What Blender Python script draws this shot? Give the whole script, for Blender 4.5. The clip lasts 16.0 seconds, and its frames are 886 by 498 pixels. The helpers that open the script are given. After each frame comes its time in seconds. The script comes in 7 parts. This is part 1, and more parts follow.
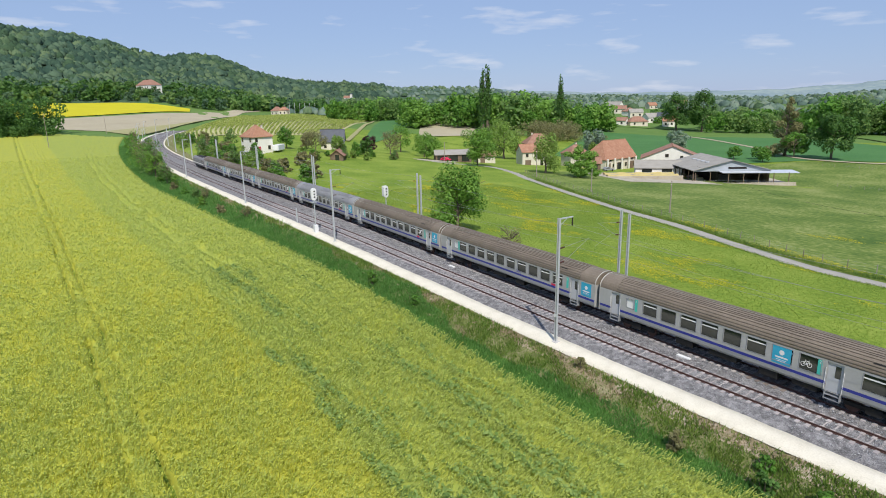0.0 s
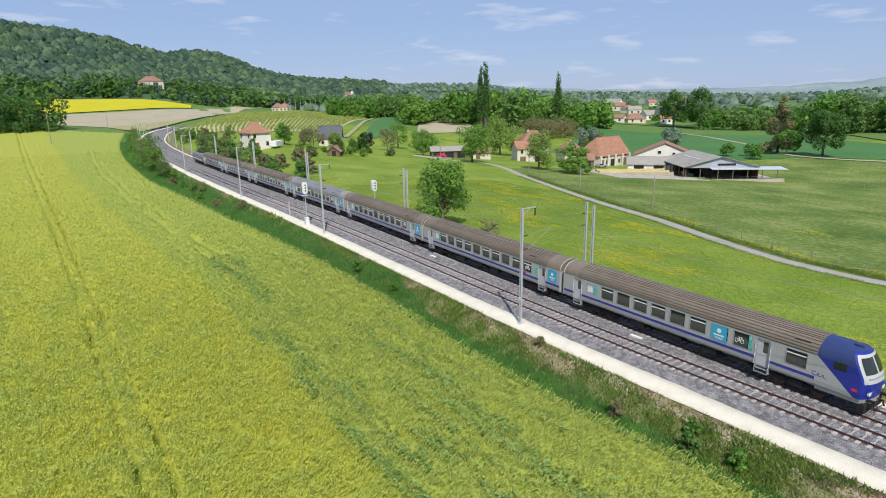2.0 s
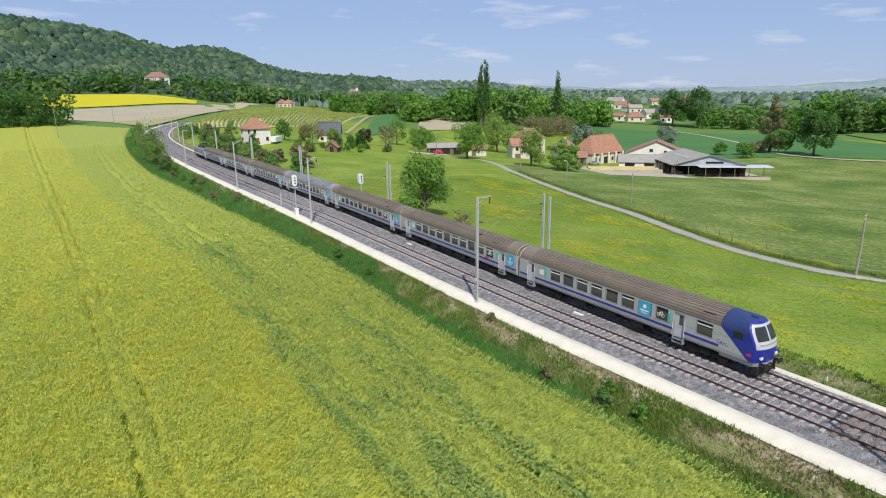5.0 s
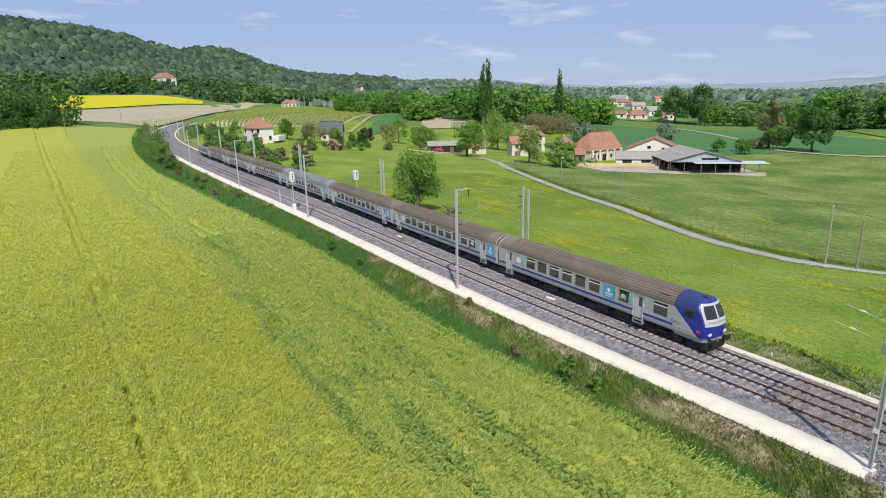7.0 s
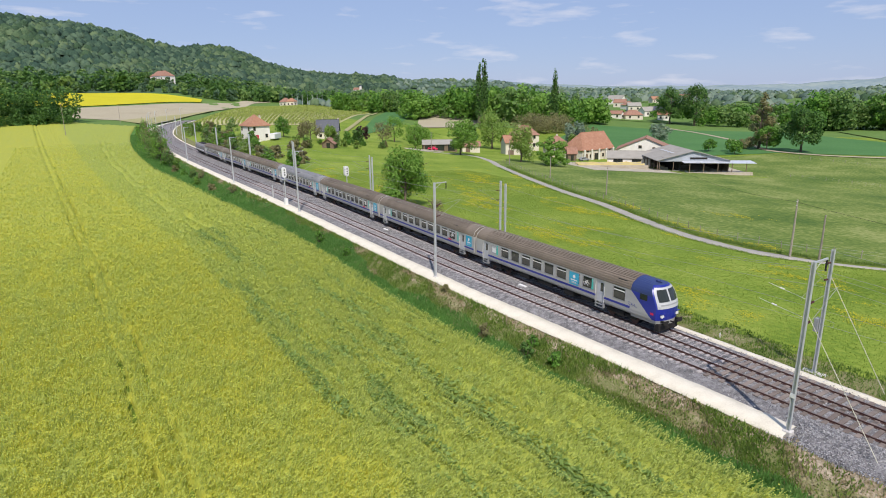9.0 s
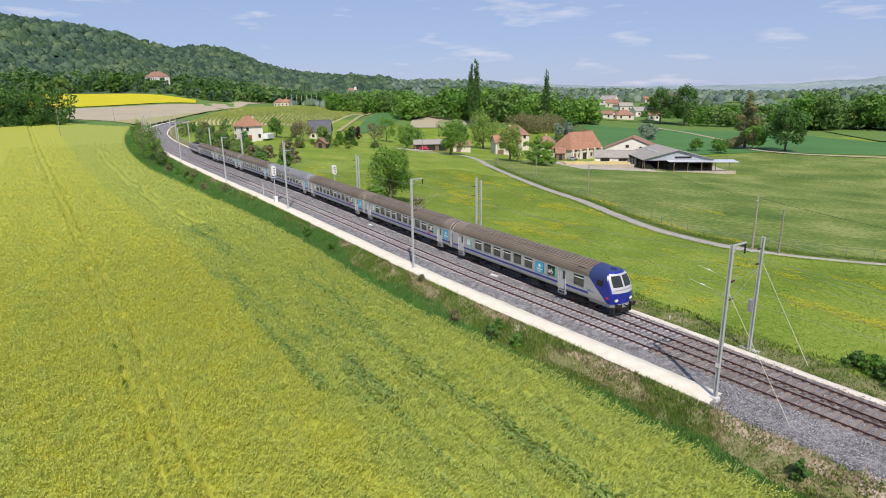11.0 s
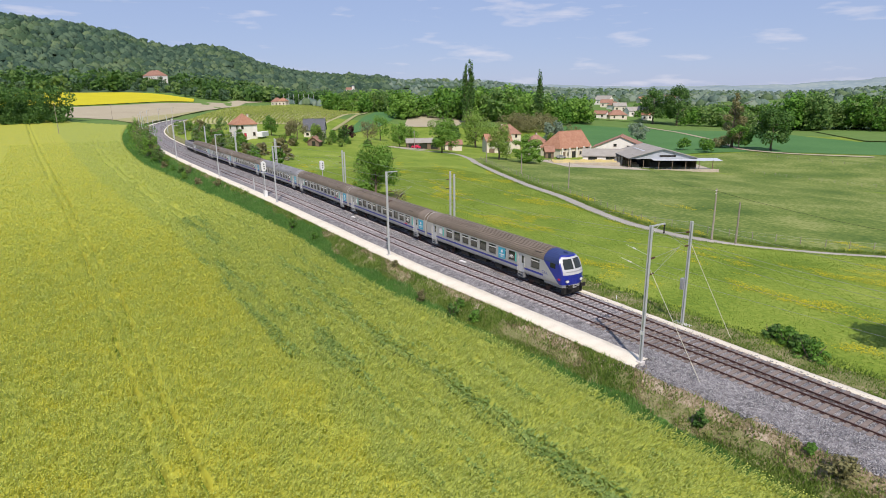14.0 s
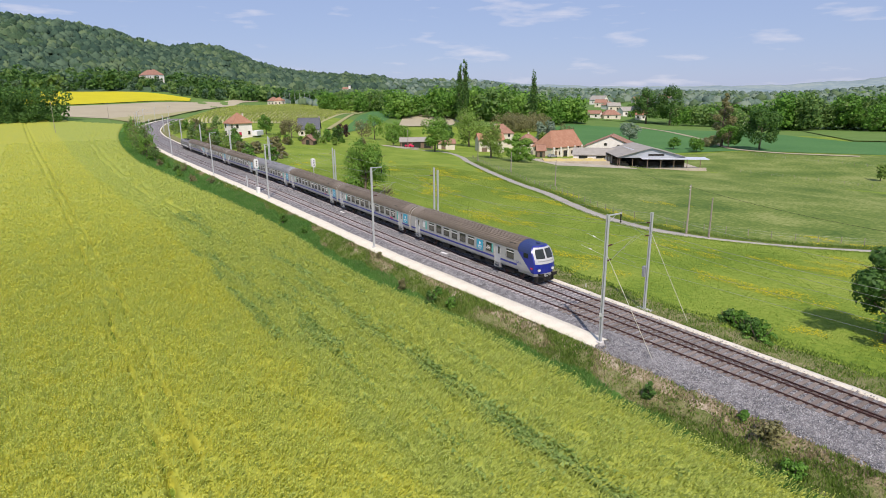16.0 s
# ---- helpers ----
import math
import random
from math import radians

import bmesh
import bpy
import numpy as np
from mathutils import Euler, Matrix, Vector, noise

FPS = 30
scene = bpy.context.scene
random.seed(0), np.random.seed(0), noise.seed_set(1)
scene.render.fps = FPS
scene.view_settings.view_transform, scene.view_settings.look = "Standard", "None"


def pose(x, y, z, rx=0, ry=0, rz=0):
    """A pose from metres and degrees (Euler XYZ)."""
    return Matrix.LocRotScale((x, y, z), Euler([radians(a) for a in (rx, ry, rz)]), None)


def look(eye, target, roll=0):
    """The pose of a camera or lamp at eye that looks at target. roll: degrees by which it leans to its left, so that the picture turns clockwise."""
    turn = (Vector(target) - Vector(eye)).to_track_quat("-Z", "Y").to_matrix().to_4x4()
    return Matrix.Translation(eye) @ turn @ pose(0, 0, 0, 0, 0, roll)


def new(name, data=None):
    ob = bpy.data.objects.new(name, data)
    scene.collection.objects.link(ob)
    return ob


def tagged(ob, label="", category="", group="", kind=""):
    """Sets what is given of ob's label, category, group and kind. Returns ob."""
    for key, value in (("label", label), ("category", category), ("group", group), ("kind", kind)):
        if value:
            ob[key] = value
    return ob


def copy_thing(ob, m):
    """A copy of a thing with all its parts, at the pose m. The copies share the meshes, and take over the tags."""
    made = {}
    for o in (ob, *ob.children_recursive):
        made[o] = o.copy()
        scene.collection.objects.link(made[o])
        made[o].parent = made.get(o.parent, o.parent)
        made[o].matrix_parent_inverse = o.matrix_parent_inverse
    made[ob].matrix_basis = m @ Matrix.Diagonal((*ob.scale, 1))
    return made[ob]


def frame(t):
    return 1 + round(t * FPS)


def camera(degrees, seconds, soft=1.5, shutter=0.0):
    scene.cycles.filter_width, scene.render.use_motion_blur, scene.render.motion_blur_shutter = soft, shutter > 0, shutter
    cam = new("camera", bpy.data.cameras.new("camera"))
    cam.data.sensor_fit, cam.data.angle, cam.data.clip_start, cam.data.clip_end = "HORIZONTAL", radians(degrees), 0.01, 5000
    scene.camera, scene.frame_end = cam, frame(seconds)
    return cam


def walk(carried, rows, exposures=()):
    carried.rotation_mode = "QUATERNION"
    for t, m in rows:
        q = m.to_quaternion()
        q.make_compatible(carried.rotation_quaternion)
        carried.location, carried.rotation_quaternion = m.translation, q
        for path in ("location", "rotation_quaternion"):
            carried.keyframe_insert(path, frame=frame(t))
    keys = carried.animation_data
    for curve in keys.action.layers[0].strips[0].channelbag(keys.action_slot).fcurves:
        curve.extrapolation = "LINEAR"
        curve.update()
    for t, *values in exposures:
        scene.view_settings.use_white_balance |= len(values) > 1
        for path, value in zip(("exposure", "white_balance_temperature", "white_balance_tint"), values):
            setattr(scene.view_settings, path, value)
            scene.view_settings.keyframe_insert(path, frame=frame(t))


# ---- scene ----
cam = camera(74, 16, soft=0.95)

PATH = [
    (0, (32.327, -33.597, 19.501), (30.731, -32.495, 19.012), -1.1),
    (0.5, (33.47, -33.638, 19.535), (31.873, -32.538, 19.043), -1.1),
    (1, (34.667, -33.688, 19.564), (33.07, -32.59, 19.068), -1.0),
    (1.5, (35.806, -33.675, 19.604), (34.209, -32.579, 19.108), -1.1),
    (2, (36.967, -33.666, 19.601), (35.37, -32.571, 19.102), -1.0),
    (2.5, (38.091, -33.681, 19.608), (36.492, -32.588, 19.109), -1.0),
    (3, (39.254, -33.684, 19.635), (37.654, -32.594, 19.134), -1.0),
    (3.5, (40.4, -33.641, 19.668), (38.801, -32.551, 19.163), -0.9),
    (4, (41.53, -33.563, 19.693), (39.929, -32.476, 19.187), -0.8),
    (6.5, (47.342, -33.522, 19.761), (45.729, -32.455, 19.25), -0.8),
    (7, (48.453, -33.544, 19.695), (46.836, -32.483, 19.184), -1.0),
    (7.5, (49.503, -33.608, 19.628), (47.884, -32.551, 19.117), -0.9),
    (8, (50.632, -33.651, 19.592), (49.014, -32.592, 19.082), -0.9),
    (8.5, (51.739, -33.696, 19.553), (50.123, -32.634, 19.041), -0.8),
    (9, (52.691, -33.751, 19.539), (51.077, -32.687, 19.027), -0.7),
    (11.5, (58.473, -34.272, 19.668), (56.868, -33.194, 19.156), -0.8),
    (12, (59.464, -34.355, 19.675), (57.861, -33.275, 19.162), -0.8),
    (12.5, (60.444, -34.444, 19.651), (58.841, -33.364, 19.138), -0.7),
    (13, (61.482, -34.458, 19.6), (59.877, -33.38, 19.087), -0.7),
    (13.5, (62.496, -34.432, 19.546), (60.892, -33.353, 19.034), -0.7),
    (14, (63.429, -34.452, 19.496), (61.825, -33.373, 18.984), -0.6),
    (14.5, (64.386, -34.451, 19.463), (62.782, -33.371, 18.952), -0.7),
    (15, (65.396, -34.505, 19.419), (63.793, -33.423, 18.907), -0.6),
    (15.5, (66.357, -34.627, 19.417), (64.756, -33.543, 18.905), -0.6),
    (16, (67.34, -34.798, 19.415), (65.741, -33.711, 18.902), -0.5),
]
# the clip's picture warms a little on the way
TINT = [(0, 0.12, 6500, 10), (4, 0.12, 6500, 10.5), (8, 0.13, 6600, 13), (12, 0.14, 6750, 16), (16, 0.14, 6800, 17)]
walk(cam, [(t, look(eye, target, roll)) for t, eye, target, roll in PATH], TINT)

# ---- world, sun, exposure ----
SUN = Vector((0.575, -0.29, 0.766)).normalized()
world = bpy.data.worlds.new("sky")
scene.world = world
world.use_nodes = True
wn, wl = world.node_tree.nodes, world.node_tree.links
sky = wn.new("ShaderNodeTexSky")
sky.sky_type = "NISHITA"
sky.sun_disc = False
sky.sun_elevation = math.asin(SUN.z)
sky.sun_rotation = math.atan2(SUN.x, SUN.y)
sky.altitude = 300
sky.air_density, sky.dust_density, sky.ozone_density = 1.0, 0.35, 2.5
bg = wn["Background"]
bg.inputs["Strength"].default_value = 0.10
# thin summer haze evens the sky out; a few faint fair-weather clouds drift in it
hazy = wn.new("ShaderNodeMix")
hazy.data_type = "RGBA"
hazy.inputs["Factor"].default_value = 0.76
hazy.inputs["B"].default_value = (2.95, 4.1, 6.8, 1)
wl.new(sky.outputs["Color"], hazy.inputs["A"])
tc, mp, cn, cr = wn.new("ShaderNodeTexCoord"), wn.new("ShaderNodeMapping"), wn.new("ShaderNodeTexNoise"), wn.new("ShaderNodeValToRGB")
mp.inputs["Scale"].default_value = (4.2, 4.2, 24.0)
cn.inputs["Scale"].default_value, cn.inputs["Detail"].default_value = 2.3, 8
cr.color_ramp.elements[0].position, cr.color_ramp.elements[1].position = 0.57, 0.74
cr.color_ramp.elements[1].color = (0.5, 0.5, 0.5, 1)
wl.new(tc.outputs["Generated"], mp.inputs["Vector"])
wl.new(mp.outputs["Vector"], cn.inputs["Vector"])
wl.new(cn.outputs["Fac"], cr.inputs["Fac"])
cloudy = wn.new("ShaderNodeMix")
cloudy.data_type = "RGBA"
cloudy.inputs["B"].default_value = (7.6, 7.7, 8.2, 1)
wl.new(cr.outputs["Color"], cloudy.inputs["Factor"])
wl.new(hazy.outputs["Result"], cloudy.inputs["A"])
wl.new(cloudy.outputs["Result"], bg.inputs["Color"])
sun = new("sun", bpy.data.lights.new("sun", "SUN"))
sun.data.energy, sun.data.angle, sun.data.color = 4.2, radians(0.53), (1.0, 0.95, 0.87)
sun.matrix_world = look((60, -30, 120), tuple(Vector((60, -30, 120)) - SUN * 50))


# ---- materials ----
def mat(name, *colors, rough=0.8, scale=1.0, fine=12.0, bump=0.0, bump_scale=None, metal=0.0, spec=0.4, island=False, rand=0.0, spread=0.4):
    """Procedural material: a blend of colours by noise at two scales, with relief."""
    m = bpy.data.materials.new(name)
    m.use_nodes = True
    n, l = m.node_tree.nodes, m.node_tree.links
    b = n["Principled BSDF"]
    b.inputs["Roughness"].default_value = rough
    b.inputs["Metallic"].default_value = metal
    b.inputs["Specular IOR Level"].default_value = spec
    co = n.new("ShaderNodeTexCoord")
    big, small = n.new("ShaderNodeTexNoise"), n.new("ShaderNodeTexNoise")
    big.inputs["Scale"].default_value, small.inputs["Scale"].default_value = scale, scale * fine
    big.inputs["Detail"].default_value = small.inputs["Detail"].default_value = 4
    geo = n.new("ShaderNodeNewGeometry")
    for t in (big, small):
        l.new(geo.outputs["Position"], t.inputs["Vector"])
    add = n.new("ShaderNodeMath")
    add.operation = "MULTIPLY_ADD"
    l.new(small.outputs["Fac"], add.inputs[0])
    add.inputs[1].default_value = 0.5
    half = n.new("ShaderNodeMath")
    half.operation = "MULTIPLY"
    half.inputs[1].default_value = 0.5
    l.new(big.outputs["Fac"], half.inputs[0])
    l.new(half.outputs[0], add.inputs[2])
    fac = add.outputs[0]
    if island or rand:
        src = geo.outputs["Random Per Island"] if island else n.new("ShaderNodeObjectInfo").outputs["Random"]
        mix = n.new("ShaderNodeMath")
        mix.operation = "MULTIPLY_ADD"
        l.new(src, mix.inputs[0])
        k = rand or 0.3
        mix.inputs[1].default_value = k
        sub = n.new("ShaderNodeMath")
        sub.operation = "SUBTRACT"
        l.new(fac, sub.inputs[0])
        sub.inputs[1].default_value = k / 2
        l.new(sub.outputs[0], mix.inputs[2])
        fac = mix.outputs[0]
    ramp = n.new("ShaderNodeValToRGB")
    e = ramp.color_ramp.elements
    while len(e) < len(colors):
        e.new(0.5)
    for i, c in enumerate(colors):
        e[i].position = 0.5 + spread * (i / max(1, len(colors) - 1) - 0.5)
        e[i].color = (*c, 1)
    l.new(fac, ramp.inputs["Fac"])
    l.new(ramp.outputs["Color"], b.inputs["Base Color"])
    if bump:
        bp, bt = n.new("ShaderNodeBump"), n.new("ShaderNodeTexNoise")
        bt.inputs["Scale"].default_value = bump_scale or scale * fine
        bt.inputs["Detail"].default_value = 5
        l.new(geo.outputs["Position"], bt.inputs["Vector"])
        l.new(bt.outputs["Fac"], bp.inputs["Height"])
        bp.inputs["Strength"].default_value = min(1.0, bump)
        bp.inputs["Distance"].default_value = 0.05 if bump <= 1 else 0.05 * bump
        l.new(bp.outputs["Normal"], b.inputs["Normal"])
    return m


def leafy(name, *colors, scale=0.25):
    m = mat(name, *colors, rough=0.55, scale=scale, fine=6, island=True, rand=0.35, spec=0.25)
    b = m.node_tree.nodes["Principled BSDF"]
    out = m.node_tree.nodes["Material Output"]
    tr, mx = m.node_tree.nodes.new("ShaderNodeBsdfTranslucent"), m.node_tree.nodes.new("ShaderNodeMixShader")
    ramp = next(x for x in m.node_tree.nodes if x.type == "VALTORGB")
    m.node_tree.links.new(ramp.outputs["Color"], tr.inputs["Color"])
    mx.inputs[0].default_value = 0.46
    m.node_tree.links.new(b.outputs[0], mx.inputs[1])
    m.node_tree.links.new(tr.outputs[0], mx.inputs[2])
    m.node_tree.links.new(mx.outputs[0], out.inputs["Surface"])
    return m


M = {
    "meadow": mat("meadow_grass", (0.10, 0.17, 0.02), (0.175, 0.25, 0.034), (0.26, 0.315, 0.06), rough=0.9, scale=0.09, fine=24, spread=0.3, bump=1.0, bump_scale=2.0, spec=0.1),
    "soil": mat("bank_soil", (0.15, 0.16, 0.055), (0.27, 0.215, 0.135), (0.44, 0.37, 0.28), rough=0.95, scale=0.5, fine=9, spread=0.26, bump=2.0, bump_scale=6, spec=0.1),
    "bank": mat("bank_grass", (0.11, 0.145, 0.04), (0.19, 0.19, 0.08), (0.30, 0.26, 0.16), rough=0.95, scale=0.6, fine=9, spread=0.28, bump=2.0, bump_scale=5, spec=0.1),
    "ballast": mat("ballast_stone", (0.10, 0.096, 0.096), (0.21, 0.203, 0.203), (0.37, 0.36, 0.355), rough=0.9, scale=2.2, fine=8, spread=0.26, bump=2.0, bump_scale=14, spec=0.2),
    "chalk": mat("pale_limestone", (0.58, 0.53, 0.42), (0.70, 0.65, 0.53), (0.78, 0.73, 0.61), rough=0.9, scale=0.8, fine=14, bump=1.0, bump_scale=15, spec=0.2),
    "rail": mat("rusty_rail", (0.055, 0.026, 0.022), (0.10, 0.05, 0.04), rough=0.6, scale=2, fine=10, spec=0.4),
    "railtop": mat("dull_rail_head", (0.075, 0.04, 0.035), (0.12, 0.07, 0.06), rough=0.6, metal=0.1, scale=2),
    "concrete": mat("concrete", (0.46, 0.44, 0.42), (0.62, 0.60, 0.57), rough=0.85, scale=2, fine=10, bump=0.5, rand=0.3),
    "sleeperstone": mat("sleeper_concrete", (0.34, 0.305, 0.295), (0.47, 0.43, 0.415), rough=0.85, scale=2, fine=10, bump=0.5, rand=0.4),
    "timber": mat("old_timber", (0.14, 0.112, 0.095), (0.26, 0.215, 0.185), rough=0.85, scale=2, fine=10, bump=0.6, rand=0.3),
    "steel": mat("galvanised_steel", (0.42, 0.44, 0.45), (0.55, 0.57, 0.58), rough=0.5, metal=0.3, scale=3, fine=8),
    "road": mat("worn_asphalt", (0.28, 0.265, 0.23), (0.40, 0.375, 0.325), rough=0.9, scale=0.6, fine=20, bump=0.5),
    "wheat": mat("green_wheat", (0.055, 0.15, 0.045), (0.09, 0.20, 0.065), rough=0.9, scale=0.03, fine=30, bump=1.0, bump_scale=2, spec=0.1),
    "tan": mat("dry_field", (0.33, 0.29, 0.20), (0.42, 0.375, 0.265), rough=0.95, scale=0.04, fine=30, spec=0.1),
    "yellow": mat("flowering_rapeseed", (0.43, 0.39, 0.02), (0.52, 0.47, 0.025), rough=0.9, scale=0.05, fine=20, spec=0.1),
    "bankgrass": leafy("bank_grass_blades", (0.10, 0.18, 0.03), (0.17, 0.27, 0.05), (0.27, 0.35, 0.08)),
    "drygrass": leafy("dry_grass_blades", (0.22, 0.19, 0.10), (0.36, 0.30, 0.17), (0.48, 0.41, 0.26)),
    "blade": leafy("meadow_blades", (0.14, 0.22, 0.028), (0.20, 0.285, 0.042), (0.27, 0.34, 0.065), scale=0.08),
    "pasture": mat("grazed_pasture", (0.065, 0.12, 0.025), (0.135, 0.19, 0.042), (0.25, 0.28, 0.095), rough=0.95, scale=0.07, fine=18, spread=0.28, bump=1.0, bump_scale=2.0, spec=0.1),
    "farfield": mat("far_pasture", (0.09, 0.17, 0.04), (0.14, 0.22, 0.06), rough=0.95, scale=0.01, fine=12, spec=0.1),
    "grey": mat("grey_livery", (0.335, 0.335, 0.325), (0.405, 0.405, 0.395), rough=0.42, scale=0.7, fine=12, spec=0.5),
    "roofbrown": mat("grimy_ribbed_roof", (0.14, 0.112, 0.085), (0.225, 0.185, 0.145), rough=0.7, scale=0.6, fine=10),
    "roofgrey": mat("grey_ribbed_roof", (0.21, 0.21, 0.22), (0.30, 0.30, 0.31), rough=0.6, scale=0.6, fine=10),
    "blue": mat("deep_blue_paint", (0.012, 0.022, 0.22), (0.016, 0.03, 0.28), rough=0.3, scale=0.8, spec=0.5),
    "navy": mat("dull_blue_roof_paint", (0.02, 0.035, 0.12), (0.034, 0.055, 0.16), rough=0.5, scale=0.8),
    "stripe": mat("blue_stripe", (0.025, 0.03, 0.22), (0.035, 0.045, 0.27), rough=0.4, scale=0.8),
    "glass": mat("tinted_glass", (0.02, 0.024, 0.02), (0.035, 0.04, 0.033), rough=0.08, scale=0.3, spec=0.6),
    "black": mat("underframe_grime", (0.009, 0.0085, 0.008), (0.022, 0.02, 0.018), rough=0.8, scale=2, fine=8),
    "white": mat("white_paint", (0.66, 0.66, 0.65), (0.78, 0.78, 0.77), rough=0.5, scale=1.5, fine=8),
    "cyan": mat("cyan_panel", (0.03, 0.33, 0.50), (0.04, 0.38, 0.56), rough=0.4, scale=1.5),
    "teal": mat("teal_label", (0.05, 0.45, 0.38), (0.06, 0.5, 0.42), rough=0.4, scale=1.5),
    "red": mat("red_label", (0.55, 0.02, 0.07), (0.62, 0.03, 0.09), rough=0.4, scale=1.5),
    "render": mat("lime_render", (0.55, 0.50, 0.40), (0.70, 0.65, 0.54), rough=0.9, scale=0.5, fine=10, bump=0.4),
    "whitewall": mat("white_render", (0.68, 0.65, 0.58), (0.82, 0.79, 0.72), rough=0.9, scale=0.5, fine=10, bump=0.4),
    "tile": mat("orange_roof_tile", (0.25, 0.125, 0.078), (0.345, 0.172, 0.104), (0.42, 0.25, 0.165), rough=0.85, scale=0.8, fine=9, bump=1.0, bump_scale=5),
    "tilebrown": mat("brown_roof_tile", (0.20, 0.10, 0.07), (0.30, 0.16, 0.11), (0.36, 0.22, 0.16), rough=0.85, scale=0.8, fine=9, bump=1.0, bump_scale=5),
    "slate": mat("dark_slate", (0.055, 0.06, 0.075), (0.09, 0.10, 0.12), rough=0.6, scale=0.8, fine=9),
    "fibre": mat("fibre_cement", (0.25, 0.235, 0.205), (0.36, 0.34, 0.30), rough=0.85, scale=0.4, fine=9),
    "wood": mat("weathered_wood", (0.13, 0.09, 0.06), (0.22, 0.16, 0.11), rough=0.85, scale=1.2, fine=10, bump=0.5),
    # near-black paint standing in for the shade inside the barn
    "dark": mat("interior_shade_paint", (0.012, 0.011, 0.01), (0.025, 0.022, 0.02), rough=0.9, scale=1),
    "bark": mat("bark", (0.09, 0.07, 0.05), (0.19, 0.15, 0.11), rough=0.95, scale=2, fine=6, bump=1.0),
    "leaf": leafy("leaf_green", (0.075, 0.179, 0.029), (0.126, 0.286, 0.043), (0.202, 0.390, 0.065)),
    "leafdark": leafy("leaf_dark", (0.050, 0.120, 0.029), (0.086, 0.192, 0.041), (0.144, 0.276, 0.060)),
    "leaflight": leafy("leaf_light", (0.156, 0.266, 0.046), (0.235, 0.360, 0.070), (0.312, 0.438, 0.110)),
    "leafsilver": leafy("leaf_silver", (0.180, 0.255, 0.180), (0.255, 0.345, 0.240), (0.345, 0.435, 0.300)),
    "leafbrown": leafy("leaf_brown", (0.17, 0.165, 0.075), (0.26, 0.25, 0.11), (0.35, 0.335, 0.15)),
    "leafpurple": leafy("leaf_purple", (0.053, 0.022, 0.027), (0.083, 0.038, 0.042), (0.120, 0.060, 0.053)),
    # far leaves lightened and blued: distance haze painted into the colour
    "hazeleaf": leafy("hazed_far_leaf", (0.075, 0.15, 0.075), (0.115, 0.205, 0.105), (0.17, 0.27, 0.14), scale=0.02),
    "stubble": mat("greening_stubble", (0.28, 0.27, 0.12), (0.36, 0.34, 0.18), rough=0.95, scale=0.04, fine=30, spec=0.1),
    "cabgrey": mat("pale_cab_grey", (0.40, 0.41, 0.42), (0.50, 0.51, 0.52), rough=0.4, scale=1.5, spec=0.5),
    "midleaf": leafy("mixed_leaf", (0.090, 0.185, 0.047), (0.162, 0.280, 0.073), (0.263, 0.386, 0.112), scale=0.035),
    "leaffresh": leafy("leaf_fresh", (0.122, 0.256, 0.037), (0.183, 0.348, 0.055), (0.256, 0.427, 0.085)),
    "lush": leafy("lush_bank_blades", (0.083, 0.209, 0.044), (0.127, 0.286, 0.061), (0.187, 0.352, 0.088)),
    "lushbank": mat("lush_bank_grass", (0.05, 0.14, 0.025), (0.08, 0.19, 0.035), (0.13, 0.22, 0.05), rough=0.95, scale=0.6, fine=8, bump=2.0, bump_scale=5, spec=0.1),
    "forestfloor": mat("wooded_slope", (0.05, 0.095, 0.05), (0.075, 0.125, 0.065), rough=0.95, scale=0.03, fine=8, spec=0.1),
}


# ---- building helpers ----
def mesh_from(bm, name, *materials):
    me = bpy.data.meshes.new(name)
    bm.to_mesh(me)
    bm.free()
    for m in materials:
        me.materials.append(m)
    return me


def part(name, bm, material, parent=None, label=""):
    mats = material if isinstance(material, (list, tuple)) else [material]
    ob = new(name, mesh_from(bm, name, *mats))
    if parent:
        ob.parent = parent
    if label:
        ob["label"] = label
    return ob


def thing(name, m, label, category, group=""):
    ob = new(name)
    ob.matrix_world = m if isinstance(m, Matrix) else Matrix.Translation(m)
    ob.empty_display_size = 0.3
    return tagged(ob, label, category, group)


def box(bm, x0, x1, y0, y1, z0, z1, mi=0, bevel=0.0):
    vs = [bm.verts.new((x, y, z)) for z in (z0, z1) for x, y in ((x0, y0), (x1, y0), (x1, y1), (x0, y1))]
    fs = [bm.faces.new([vs[i] for i in f]) for f in ((3, 2, 1, 0), (4, 5, 6, 7), (0, 1, 5, 4), (1, 2, 6, 5), (2, 3, 7, 6), (3, 0, 4, 7))]
    for f in fs:
        f.material_index = mi
    if bevel:
        es = list({e for f in fs for e in f.edges})
        bmesh.ops.bevel(bm, geom=es, offset=bevel, segments=1, affect="EDGES")
    return fs


def boxes(*dims, bevel=0.0):
    bm = bmesh.new()
    for d in dims:
        box(bm, *d, bevel=bevel)
    return bm


def tube(bm, pts, radius, sides=6, mi=0):
    """A tube through points; radius: one number or one per point."""
    pts = [Vector(p) for p in pts]
    rs = radius if isinstance(radius, (list, tuple)) else [radius] * len(pts)
    rings = []
    for i, p in enumerate(pts):
        d = (pts[min(i + 1, len(pts) - 1)] - pts[max(i - 1, 0)]).normalized()
        a = d.orthogonal().normalized()
        b = d.cross(a)
        rings.append([bm.verts.new(p + rs[i] * (math.cos(6.2832 * k / sides) * a + math.sin(6.2832 * k / sides) * b)) for k in range(sides)])
    for r, s in zip(rings, rings[1:]):
        for k in range(sides):
            bm.faces.new((r[k], r[(k + 1) % sides], s[(k + 1) % sides], s[k])).material_index = mi
    for r in (rings[0][::-1], rings[-1]):
        bm.faces.new(r).material_index = mi


